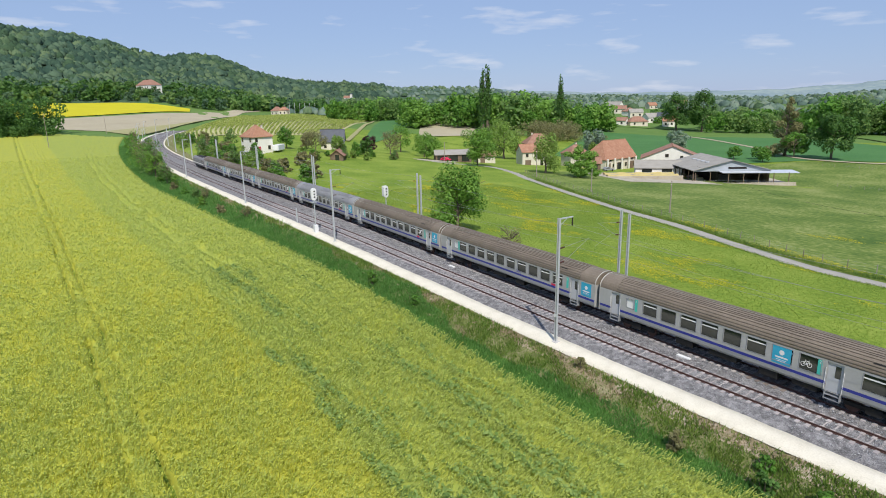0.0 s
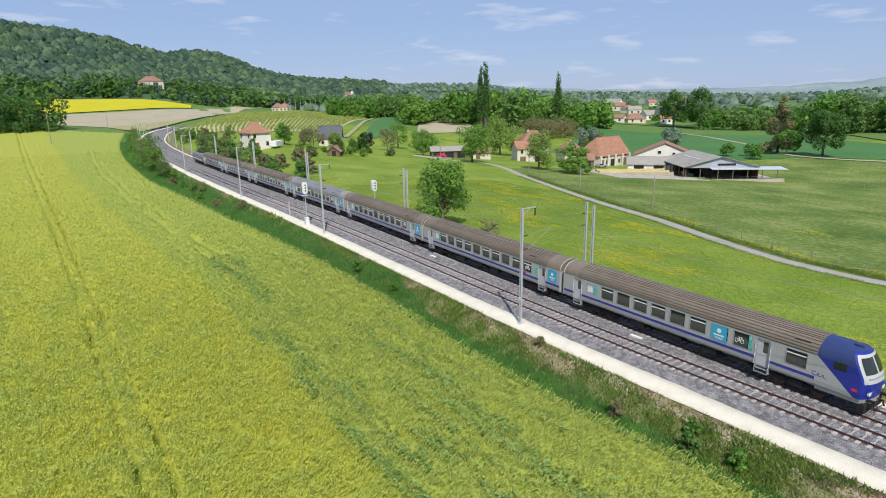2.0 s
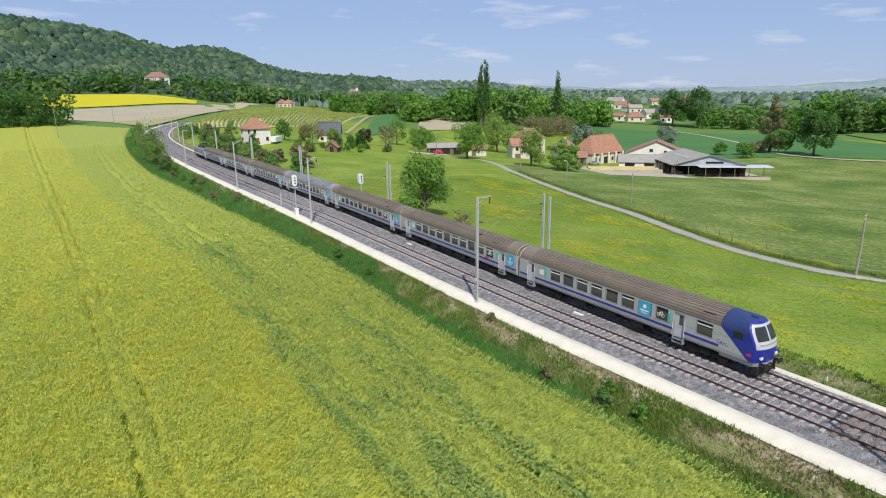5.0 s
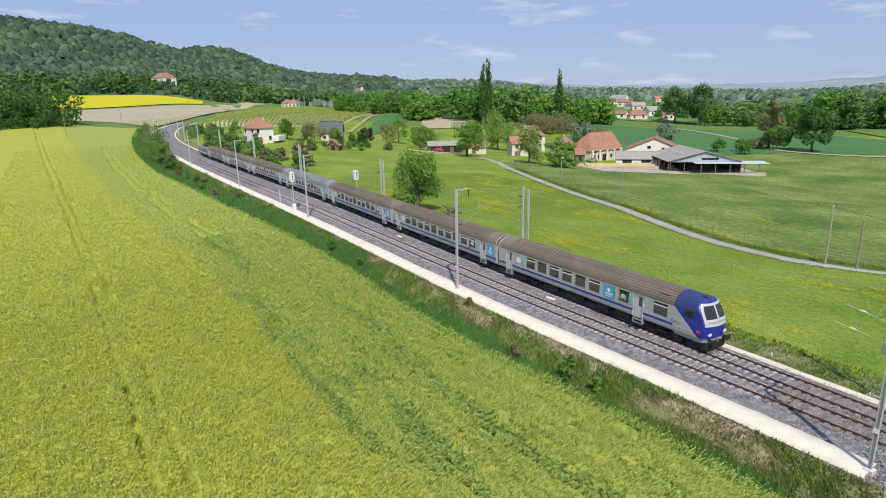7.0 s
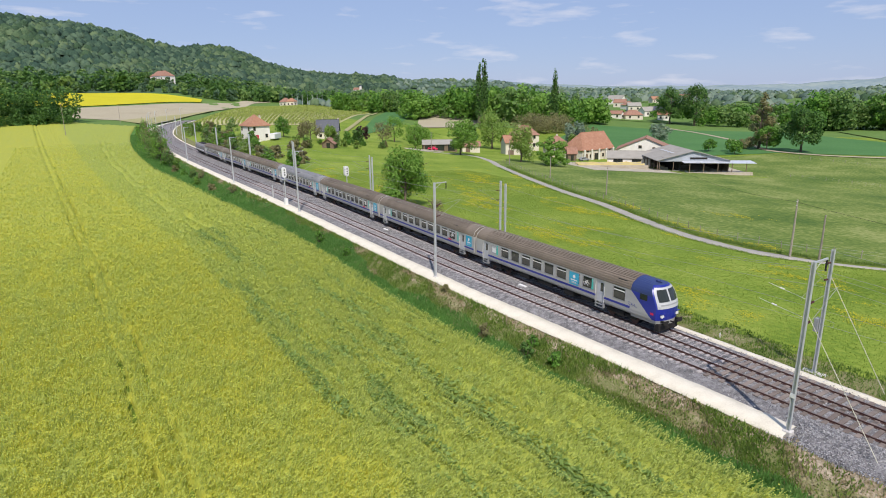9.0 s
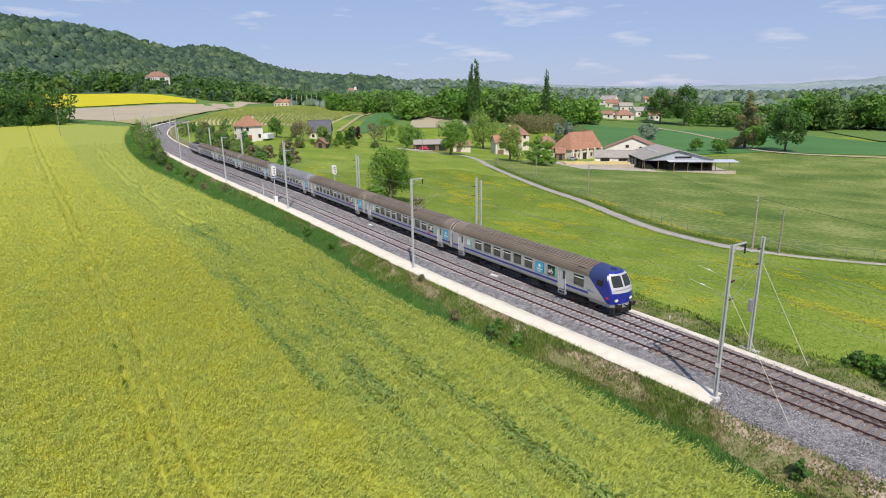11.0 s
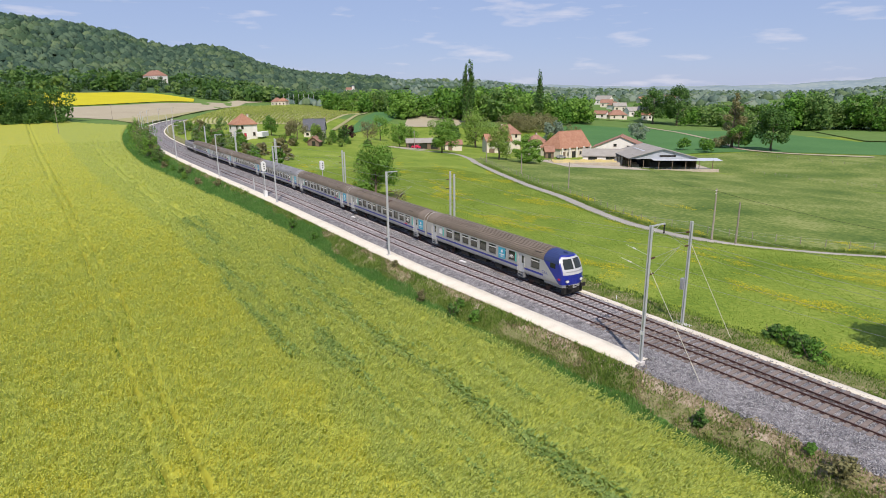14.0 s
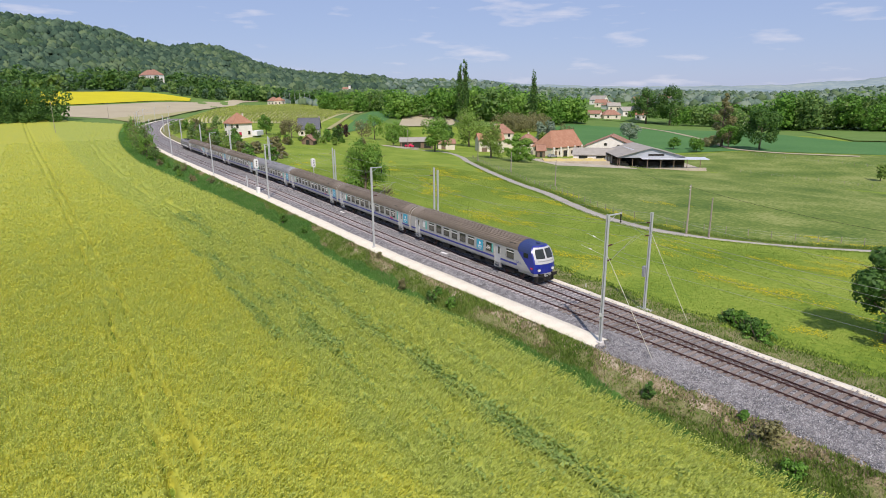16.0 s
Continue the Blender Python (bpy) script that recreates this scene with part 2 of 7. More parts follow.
def quads(name, verts, faces, *materials):
    me = bpy.data.meshes.new(name)
    me.from_pydata(verts, [], faces)
    for m in materials:
        me.materials.append(m)
    return me


def smooth01(t):
    t = np.clip(t, 0.0, 1.0)
    return t * t * (3 - 2 * t)


# ---- plan of line and land ----
def hermite(x, xs, ys):
    """Smooth curve through a few stations."""
    xs, ys = np.array(xs, float), np.array(ys, float)
    m = np.gradient(ys, xs)
    x = np.clip(np.asarray(x, float), xs[0], xs[-1])
    i = np.clip(np.searchsorted(xs, x) - 1, 0, len(xs) - 2)
    h = xs[i + 1] - xs[i]
    t = (x - xs[i]) / h
    return (1 + 2 * t) * (1 - t) ** 2 * ys[i] + t * (1 - t) ** 2 * h * m[i] + t * t * (3 - 2 * t) * ys[i + 1] + t * t * (t - 1) * h * m[i + 1]


LINE_X = [-640, -593, -524, -444, -410, -357, -314, -277, -225, -183, -148, -90, -47, -20, 5, 30, 60, 120]
LINE_Y = [147, 115, 78, 46.6, 36.2, 24.2, 17.0, 12.9, 9.0, 6.8, 5.7, 5.0, 4.75, 4.15, 3.65, 4.05, 4.45, 4.75]
GAP_X = [-640, -400, -330, -290, -255, -200, -150, -70, -20, 5, 34, 55, 120]
GAP_Y = [8.0, 8.0, 7.0, 6.0, 5.4, 5.3, 5.4, 5.2, 4.3, 3.85, 2.7, 1.9, 0.1]
EDGE_X = [-640, -420, -320, -226, -174, -131, -98, -74, -50, -35, -20, 0, 10, 20, 32, 45, 56, 120]
EDGE_Y = [60, 19, 5.0, -4.5, -7.6, -8.6, -7.2, -6.4, -5.4, -4.8, -5.2, -6.2, -6.2, -5.4, -4.9, -4.8, -4.4, -4.4]


def y_near(x):
    return hermite(x, LINE_X, LINE_Y)


def y_far(x):
    return hermite(x, LINE_X, LINE_Y) + hermite(x, GAP_X, GAP_Y)


def y_crop(x):
    """Edge of the rapeseed towards the railway."""
    return hermite(x, EDGE_X, EDGE_Y)


HX, HY = 50.0, -34.0                      # hub of the land's polar grid
HEAD = math.atan2(0.5477, -0.8367)         # its main bearing
RIDGE_A = [-180, -60, -33.6, -30, -26.5, -25.2, -22.9, -20.8, -18.6, -17.4, -16, -13.3, -10.6, -7.2, -3, 4.3, 8.5, 12.6, 18.6, 24.6, 29.4, 33, 37, 60, 180]
RIDGE_H = [200, 250, 234, 218, 198, 178, 155, 164, 159, 142, 117, 88, 77, 70, 60, 55, 33, 21, 16, 8, 2, 5, 18, 60, 200]


def land(x, y):
    """Height of the ground."""
    x, y = np.asarray(x, float), np.asarray(y, float)
    xc = np.clip(x, -640, 120)
    d = y - y_far(xc) - 2.6
    w = smooth01((-105 - x) / 115)
    dc = np.clip(d, 0, 155)
    right = -0.4 - 0.045 * dc - 0.0001 * dc * dc + 1.5 * smooth01((d - 160) / 80) + 6.0 * w * smooth01((d - 2) / 26) * (1 - smooth01(d / 130))
    right = right + 12 * smooth01((-200 - x) / 190) * smooth01((d - 15) / 90)
    e = y_near(xc) - 4.3 - y
    left = -0.4 - 1.25 * smooth01(e / 3.2)
    z = np.where(d > 0, right, np.where(e > 0, left, -0.45))
    r = np.hypot(x - HX, y - HY)
    a = np.degrees((np.arctan2(y - HY, x - HX) - HEAD + math.pi) % (2 * math.pi) - math.pi) * -1
    z = z + 34 * smooth01((r - 480) / 620) * smooth01((-11 - a) / 14)
    top = np.interp(a, RIDGE_A, RIDGE_H)
    z = z + 12 * np.exp(-((r - 940) / 85) ** 2 - ((a + 24) / 4) ** 2)
    z = z * (1 - smooth01((r - 900) / 700)) + smooth01((r - 900) / 1300) * top
    return z


def at_ground(x, y, dz=0.0):
    return (x, y, float(land(x, y)) + dz)


# ---- ground: one sheet to the horizon ----
def build_ground():
    angles = sorted(set([round(a, 2) for a in np.arange(-62, 62.01, 1.0)] + [round(a, 2) for a in np.arange(-180, 180, 6)]))
    radii = [0.0] + list(3.0 * 1.034 ** np.arange(0, 231))
    A, R = np.meshgrid(np.radians(angles), np.array(radii), indexing="ij")
    X, Y = HX + R * np.cos(HEAD - A), HY + R * np.sin(HEAD - A)
    Z = land(X, Y)
    # the sheet dips under the bank and the ballast
    xc = np.clip(X, -640, 120)
    under = (Y > np.minimum(y_near(xc) - 9, y_crop(xc) - 1.5)) & (Y < y_far(xc) + 5) & (X > -640)
    Z = Z - np.where(under, 0.9, 0.0)
    na, nr = A.shape
    verts = np.stack([X, Y, Z], -1).reshape(-1, 3)
    faces = []
    for i in range(na):
        j = (i + 1) % na
        for k in range(nr - 1):
            faces.append((i * nr + k, i * nr + k + 1, j * nr + k + 1, j * nr + k))
    me = quads("ground", verts.tolist(), faces, M["meadow"], M["farfield"], M["forestfloor"])
    mid = (R[:, :-1] > 420).astype(int) + (((R[:, :-1] > 830) & (np.degrees(A[:, :-1]) < -10)) | ((R[:, :-1] > 900) & (np.degrees(A[:, :-1]) < 12)))
    mid = mid.reshape(-1)
    me.polygons.foreach_set("material_index", mid.astype(np.int32))
    me.polygons.foreach_set("use_smooth", np.ones(len(faces), bool))
    return tagged(new("ground", me), "green meadow land falling gently away from the railway", "ground", kind="structure")


build_ground()


def strip(name, xs, offs, mats, label, category, near=True, kind="structure", jitter=0.0, pick=None):
    """A sheet swept along the line: offs are (side offset, height) pairs from a track's middle."""
    xs = np.asarray(xs, float)
    y0 = y_near(xs) if near else y_far(xs)
    dy = np.gradient(y0, xs)
    nx, ny = -dy / np.hypot(1, dy), 1 / np.hypot(1, dy)
    rng = np.random.default_rng(len(xs))
    verts = []
    for k, (o, z) in enumerate(offs):
        o = np.asarray(o(xs) if callable(o) else np.full_like(xs, o))
        j = rng.normal(0, jitter, len(xs)) if jitter and 0 < k < len(offs) - 1 else 0
        zz = np.asarray(z(xs) if callable(z) else np.full_like(xs, z)) + j
        verts.append(np.stack([xs + nx * o, y0 + ny * o, zz], -1))
    n = len(xs)
    V = np.concatenate(verts).tolist()
    F, mi = [], []
    for k in range(len(offs) - 1):
        for i in range(n - 1):
            F.append((k * n + i, k * n + i + 1, (k + 1) * n + i + 1, (k + 1) * n + i))
            mi.append(pick[k] if pick else 0)
    me = quads(name, V, F, *[M[m] for m in mats])
    me.polygons.foreach_set("material_index", np.array(mi, np.int32))
    me.polygons.foreach_set("use_smooth", np.ones(len(F), bool))
    return tagged(new(name, me), label, category, kind=kind)


XS = np.concatenate([np.arange(-640, -130, 5.0), np.arange(-130, 100, 0.8)])
ragged = lambda x: 0.02 * np.sin(x * 2.3) + 0.015 * np.sin(x * 5.1 + 1) + 0.05 * np.sin(x * 0.37)
gap = lambda x: hermite(x, GAP_X, GAP_Y)
# ballast bed with both shoulders
strip("ballast_bed", XS, [(lambda x: np.where(x < 38.6, -3.2, -4.9), -0.75), (lambda x: np.where(x < 38.6, -2.6, -3.6), lambda x: np.where(x < 38.6, -0.40, -0.36)), (-1.7, -0.16), (0.0, -0.17), (1.7, -0.17), (lambda x: np.maximum(gap(x) - 1.7, 1.75), -0.18), (gap, -0.17), (lambda x: gap(x) + 1.5, -0.16), (lambda x: gap(x) + 1.9, -0.3), (lambda x: gap(x) + 2.4, -0.7)],
      ["ballast"], "grey crushed stone ballast under two railway tracks", "ballast", jitter=0.015)
# pale strips along both shoulders
strip("pale_path", XS[XS < 38.6], [(lambda x: -4.47 + ragged(x), -0.46), (lambda x: -4.35 + ragged(x), -0.26), (-3.5, -0.15), (lambda x: -2.85 + ragged(x + 40), -0.16), (-2.6, -0.5)], ["chalk"], "pale limestone service strip beside the ballast", "path", jitter=0.008)
strip("pale_kerb_path", XS, [(lambda x: gap(x) + 1.75, -0.6), (lambda x: gap(x) + 1.9, -0.2), (lambda x: gap(x) + 2.45, -0.2), (lambda x: gap(x) + 2.6, -0.75)], ["chalk"], "narrow pale limestone strip along the far shoulder", "path", jitter=0.008)
# banks on both sides
foot = lambda x: y_crop(x) - y_near(x)
strip("bank_slope", XS, [(-2.0, -0.7), (lambda x: np.where(x < 38.6, -4.3, -4.0), lambda x: np.where(x < 38.6, -0.50, -0.52)), (-5.0, -0.58), (-5.7, -0.85), (-6.5, -1.2), (lambda x: -7.4 + 0 * x, -1.55), (lambda x: np.minimum(foot(x) - 0.7, -8.6), -1.65), (lambda x: np.minimum(foot(x) - 1.7, -9.6), -1.9)], ["soil", "bank", "lushbank"], "railway bank of bare soil and rough grass", "bank", jitter=0.06, pick=[0, 0, 0, 1, 1, 2, 2])
strip("meadow_verge", XS, [(lambda x: gap(x) + 2.3, -0.9), (lambda x: gap(x) + 2.7, -0.32), (lambda x: gap(x) + 4.5, lambda x: land(x, y_far(x) + 4.5) + 0.08), (lambda x: gap(x) + 7.0, lambda x: land(x, y_far(x) + 7.0) - 0.05)], ["bank"], "rough grass verge between meadow and railway", "verge", jitter=0.05)


def rails():
    prof = [(-0.07, -0.15), (-0.07, -0.12), (-0.015, -0.10), (-0.015, -0.04), (-0.036, -0.035), (-0.036, 0.0), (0.036, 0.0), (0.036, -0.035), (0.015, -0.04), (0.015, -0.10), (0.07, -0.12), (0.07, -0.15)]
    for near in (True, False):
        t = thing("railway_track", (0, 0, 0), "railway track of rusty rails on pale concrete sleepers" if near else "curving railway track that carries the passenger train", "railway track", "the two tracks")
        for side in (-0.7525, 0.7525):
            xs = XS
            y0 = y_near(xs) if near else y_far(xs)
            dy = np.gradient(y0, xs)
            nx, ny = -dy / np.hypot(1, dy), 1 / np.hypot(1, dy)
            V, F, mi = [], [], []
            n = len(xs)
            for o, z in prof:
                V += np.stack([xs + nx * (side + o), y0 + ny * (side + o), np.full(n, z)], -1).tolist()
            for k in range(len(prof) - 1):
                for i in range(n - 1):
                    F.append((k * n + i, k * n + i + 1, (k + 1) * n + i + 1, (k + 1) * n + i))
                    mi.append(1 if k == 5 else 0)
            me = quads("rail", V, F, M["rail"], M["railtop"])
            me.polygons.foreach_set("material_index", np.array(mi, np.int32))
            ob = new("rail", me)
            ob.parent = t
        yield t


TRACKS = list(rails())


def fast_mesh(name, V, k, *materials, smooth=False):
    """A mesh of loose k-sided faces from an array of corners."""
    n = len(V) // k
    me = bpy.data.meshes.new(name)
    me.vertices.add(n * k)
    me.vertices.foreach_set("co", np.ascontiguousarray(V, np.float32).ravel())
    me.loops.add(n * k)
    me.loops.foreach_set("vertex_index", np.arange(n * k, dtype=np.int32))
    me.polygons.add(n)
    me.polygons.foreach_set("loop_start", np.arange(0, n * k, k, dtype=np.int32))
    for m in materials:
        me.materials.append(m)
    me.update(calc_edges=True)
    me.validate()
    return me


# ---- rapeseed crop ----
def crop_mat(name, green, mid, yellow, shift, thin=False):
    """Crop colours in long drifts along the drill rows, greener on the strip beside the railway."""
    m = mat(name, green, mid, yellow, rough=0.85, spec=0.1, island=True, rand=0.34, scale=0.5, fine=6)
    n, l = m.node_tree.nodes, m.node_tree.links
    ramp = next(x for x in n if x.type == "VALTORGB")
    src = ramp.inputs["Fac"].links[0].from_socket
    geo = next(x for x in n if x.type == "NEW_GEOMETRY")
    mp, no = n.new("ShaderNodeMapping"), n.new("ShaderNodeTexNoise")
    mp.inputs["Scale"].default_value = (0.05, 0.40, 0.2)
    no.inputs["Scale"].default_value, no.inputs["Detail"].default_value = 1.0, 5
    l.new(geo.outputs["Position"], mp.inputs["Vector"])
    l.new(mp.outputs["Vector"], no.inputs["Vector"])
    strip_at, mr = n.new("ShaderNodeAttribute"), n.new("ShaderNodeMapRange")
    strip_at.attribute_name = "from_line"
    mr.inputs["From Min"].default_value, mr.inputs["From Max"].default_value = -0.5, 0.9
    mr.inputs["To Min"].default_value, mr.inputs["To Max"].default_value = shift + 0.015, shift - 0.15
    l.new(strip_at.outputs["Fac"], mr.inputs["Value"])
    a, b = n.new("ShaderNodeMath"), n.new("ShaderNodeMath")
    a.operation, b.operation = "MULTIPLY_ADD", "ADD"
    l.new(no.outputs["Fac"], a.inputs[0])
    a.inputs[1].default_value = 0.17
    l.new(src, a.inputs[2])
    l.new(a.outputs[0], b.inputs[0])
    l.new(mr.outputs["Result"], b.inputs[1])
    l.new(b.outputs[0], ramp.inputs["Fac"])
    bs, out = n["Principled BSDF"], n["Material Output"]
    tr, mx = n.new("ShaderNodeBsdfTranslucent"), n.new("ShaderNodeMixShader")
    l.new(ramp.outputs["Color"], tr.inputs["Color"])
    mx.inputs[0].default_value = 0.5
    l.new(bs.outputs[0], mx.inputs[1])
    l.new(tr.outputs[0], mx.inputs[2])
    if thin:
        l.new(mx.outputs[0], out.inputs["Surface"])
    return m


M["canopy"] = crop_mat("crop_canopy", (0.28, 0.33, 0.068), (0.345, 0.365, 0.058), (0.41, 0.39, 0.048), -0.13)
M["stalk"] = crop_mat("crop_stalks", (0.49, 0.56, 0.155), (0.58, 0.615, 0.13), (0.665, 0.635, 0.10), -0.13, thin=True)
M["cropleaf"] = leafy("rapeseed_leaf", (0.19, 0.30, 0.075), (0.26, 0.37, 0.10), (0.34, 0.45, 0.14))


def y_late(x):
    """Border between the field's main part and the later strip beside the railway."""
    return hermite(x, [-640, -248, -149, -63, -33, 0, 21, 60, 120], [-24, -25, -24.6, -21.8, -20.1, -19.8, -20.5, -21.6, -22])


def from_line(me, x, y):
    """How far each corner lies past the border of the late strip."""
    at = me.attributes.new("from_line", "FLOAT", "POINT")
    at.data.foreach_set("value", np.ascontiguousarray(y - y_late(x) + 0.35 * np.sin(x * 0.23) + 0.2 * np.sin(x * 0.9), np.float32))


def field_end(y):
    """Far end of the field."""
    return -482 + 1.88 * (y - 0)


def sway(x):
    """How the drill rows of the strip bend with the railway."""
    return hermite(x, [-640, -420, -301, -183, -114, -66, -37, 0, 120], [34, 24, 6.0, -1.2, -2.0, -1.0, 0.1, 0.1, 0.1])


def field_noise(x, y, sx, sy, k, seed):
    return np.array([noise.noise(Vector((a * sx, b * sy, seed))) for a, b in zip(x, y)]) * k


def furrow(x, y):
    """Depth of gaps between leaning rows, and of the wheel tracks."""
    xt = [-640, -480, -225, -133, -45, 0, 60, 120]
    left = hermite(x, xt, [-44, -41, -36.3, -34.1, -32.3, -31.7, -31.7, -31.7])
    right = hermite(x, xt, [-42, -39, -34.6, -32.6, -31.0, -30.1, -29.8, -29.7])
    wide = 1 + smooth01((-60 - x) / 120) * 0.9
    out = 0 * x
    for yt, ph in ((left, 0.0), (right, 1.9)):
        d = np.abs(y - yt - 0.10 * np.sin(x * 0.41 + ph) - 0.05 * np.sin(x * 1.3 + ph))
        on = smooth01(0.42 + 0.42 * np.sin(x * 0.23 + ph) + 0.40 * np.sin(x * 0.71 + ph * 2) + 0.35 * np.sin(x * 2.3 + ph))
        out = out + (0.40 + 0.95 * on) * np.exp(-(d / (0.20 * wide)) ** 2)
    c = sway(x)
    # wheel tracks of the strip, fallen rows and the lane of the last pass
    for y0, amp, sg, x0, x1, ph in ((-12.9, 0.5, 0.5, 0, 52, 0.0), (-11.5, 0.55, 0.5, -12, 26, 1.0), (-16.4, 0.62, 0.55, -4, 30, 2.0), (-19.9, 0.60, 0.55, -22, 26, 3.0), (-18.2, 0.5, 0.4, -24, 30, 1.0),
                                    (-16.0, 0.85, 0.55, -330, -14, 4.0), (-14.1, 0.75, 0.5, -330, -24, 5.0), (-14.6, 0.42, 0.3, -60, 44, 6.0), (-9.0, 0.40, 0.3, -60, 40, 7.0), (-17.4, 0.4, 0.28, 2, 60, 8.0)):
        wob = 0.16 * np.sin(x * 0.11 + ph) + 0.10 * np.sin(x * 0.47 + ph) + 0.06 * np.sin(x * 1.7 + ph)
        on = smooth01((x - x0) / 8) * smooth01((x1 - x) / 8) * smooth01(0.66 + 0.42 * np.sin(x * 0.17 + ph * 2) + 0.35 * np.sin(x * 0.61 + ph))
        out = out + 0.85 * amp * on * np.exp(-((y - y0 - c - wob) / sg) ** 2)
    for k in range(20):
        y0, ph = -7.6 - 0.62 * k, k * 1.7
        wob = 0.12 * np.sin(x * 0.23 + ph) + 0.06 * np.sin(x * 0.9 + ph)
        on = smooth01(0.40 + 0.6 * np.sin(x * 0.31 + ph * 3) + 0.4 * np.sin(x * 0.97 + ph))
        out = out + 0.30 * on * np.exp(-((y - y0 - c - wob) / 0.16) ** 2)
    # the fresh wheel track beside the railway strip
    out = out + 1.05 * np.exp(-((y + 12.3 - c - 0.15 * np.sin(x * 0.2) - 0.06 * np.sin(x * 1.1)) / 0.36) ** 2) * smooth01((x - 12) / 8) * smooth01((56 - x) / 6)
    # the turn on the headland
    out = out + 0.5 * np.exp(-((x + 300 - 0.5 * (y + 17)) / 1.6) ** 2) * smooth01((y + 25) / 2) * smooth01((-9.5 - y) / 2)
    return out


def build_crop():
    ys = np.concatenate([np.arange(-9.0, -21.0, -0.2), np.arange(-21.0, -28.6, -0.45), np.arange(-28.6, -33.4, -0.13), np.arange(-33.4, -62, -0.45), np.arange(-62, -170, -4.0), np.arange(-170, -700, -30.0)])
    xs = np.concatenate([np.arange(-720, -200, 9.0), np.arange(-200, -60, 2.2), np.arange(-60, 72, 0.7), np.arange(72, 130, 8.0)])
    X, D = np.meshgrid(xs, ys, indexing="ij")
    edge = y_crop(np.clip(X, -640, 120)) + 9.0
    Y = D + np.where(D > -28, edge * np.clip((28 + D) / 19, 0, 1), 0)
    over = X < field_end(Y)
    X = np.where(over, np.minimum(field_end(Y), 100), X)
    x, y = X.ravel(), Y.ravel()
    n = field_noise(x, y, 0.3, 0.8, 0.13, 0) + field_noise(x, y, 0.9, 1.7, 0.17, 5) + field_noise(x, y, 0.05, 0.15, 0.14, 9)
    h = (0.86 + n - 0.95 * furrow(x, y)).reshape(X.shape)
    h = np.where(D > -9.15, 0.0, np.where(D > -9.5, 0.55 + 0.3 * (h - 0.6), h))
    h = np.where(over, 0.1, h)
    Z = np.where(X < -200, np.maximum(land(X, Y) + 0.03, -1.62), -1.62) + h - 0.2 * smooth01((X + 45) / 40) * (h > 0.3)
    nx, ny = X.shape
    F = [(i * ny + k + 1, (i + 1) * ny + k + 1, (i + 1) * ny + k, i * ny + k) for i in range(nx - 1) for k in range(ny - 1)]
    me = quads("rapeseed_field", np.stack([X, Y, Z], -1).reshape(-1, 3).tolist(), F, M["canopy"])
    me.polygons.foreach_set("use_smooth", np.ones(len(F), bool))
    from_line(me, x, y)
    tagged(new("rapeseed_field", me), "yellow-green rapeseed field past full bloom with wheel tracks", "crop field", kind="stuff")
    # stalks with seed heads, thickest near the flight line
    rng = np.random.default_rng(3)
    k = 1700000
    px, py = rng.uniform(-260, 76, k), rng.uniform(-46, 6, k)
    dens = np.interp(px, [-260, -140, -70, -25, 5, 66, 76], [1.6, 4.5, 16, 58, 100, 104, 30])
    dens = dens * np.where((py < -31) & (px > 36), 0.35, 1.0)
    keep = rng.uniform(0, 1, k) * (k / (336 * 52)) < dens
    far = 9500
    px = np.concatenate([px[keep], rng.uniform(-70, 40, far)])
    py = np.concatenate([py[keep], rng.uniform(-68, -46, far)])
    keep = py < y_crop(px) - 0.15
    px, py = px[keep], py[keep]
    f = furrow(px, py)
    keep = rng.uniform(0, 1, len(px)) > np.clip(f * 1.6, 0, 0.95)
    px, py, f = px[keep], py[keep], f[keep]
    n = len(px)
    size = np.interp(px, [-260, -140, -70, -25, 5, 66], [2.7, 2.1, 1.7, 1.35, 1.05, 1.0]) * np.where(py < -46, 1.3, 1.0)
    base = -1.62 + 0.62 - f * 0.6 + rng.normal(0, 0.07, n)
    bump = field_noise(px, py, 0.3, 0.8, 0.13, 0) + field_noise(px, py, 0.9, 1.7, 0.17, 5) + field_noise(px, py, 0.05, 0.15, 0.14, 9)
    clump = field_noise(px, py, 1.0, 1.7, 1.0, 15) + field_noise(px, py, 2.6, 3.4, 0.6, 25)
    clump = clump * smooth01((px + 110) / 80)
    base = base + bump + 0.16 * clump
    keep = rng.uniform(0, 1, n) < np.clip(1.0 + 1.0 * clump, 0.5, 1.0)
    px, py, f, base, size, bump = (q[keep] for q in (px, py, f, base, size, bump))
    n = len(px)
    hgt = rng.uniform(0.32, 0.62, n)
    lean = np.stack([0.28 + rng.normal(0, 0.16, n), 0.10 + rng.normal(0, 0.16, n)], -1)
    a = rng.uniform(0, math.pi, n)
    wdt = rng.uniform(0.022, 0.046, n) * size
    b0 = np.stack([px, py, base], -1)
    top = b0 + np.stack([lean[:, 0], lean[:, 1], hgt], -1)
    mid = b0 + np.stack([lean[:, 0] * 0.45, lean[:, 1] * 0.45, hgt * 0.6], -1)
    u = np.stack([np.cos(a) * wdt, np.sin(a) * wdt, 0 * a], -1)
    blades = np.stack([b0, mid + u, top, mid - u], 1)
    # flower heads: small tilted sprays at the tips
    nrm = np.stack([rng.normal(0.25, 0.45, n), rng.normal(-0.15, 0.45, n), np.ones(n)], -1)
    nrm /= np.linalg.norm(nrm, axis=1)[:, None]
    t1 = np.cross(nrm, np.stack([np.cos(a), np.sin(a), 0 * a], -1))
    t1 /= np.linalg.norm(t1, axis=1)[:, None]
    t2 = np.cross(nrm, t1)
    hs = (rng.uniform(0.024, 0.05, n) * size)[:, None]
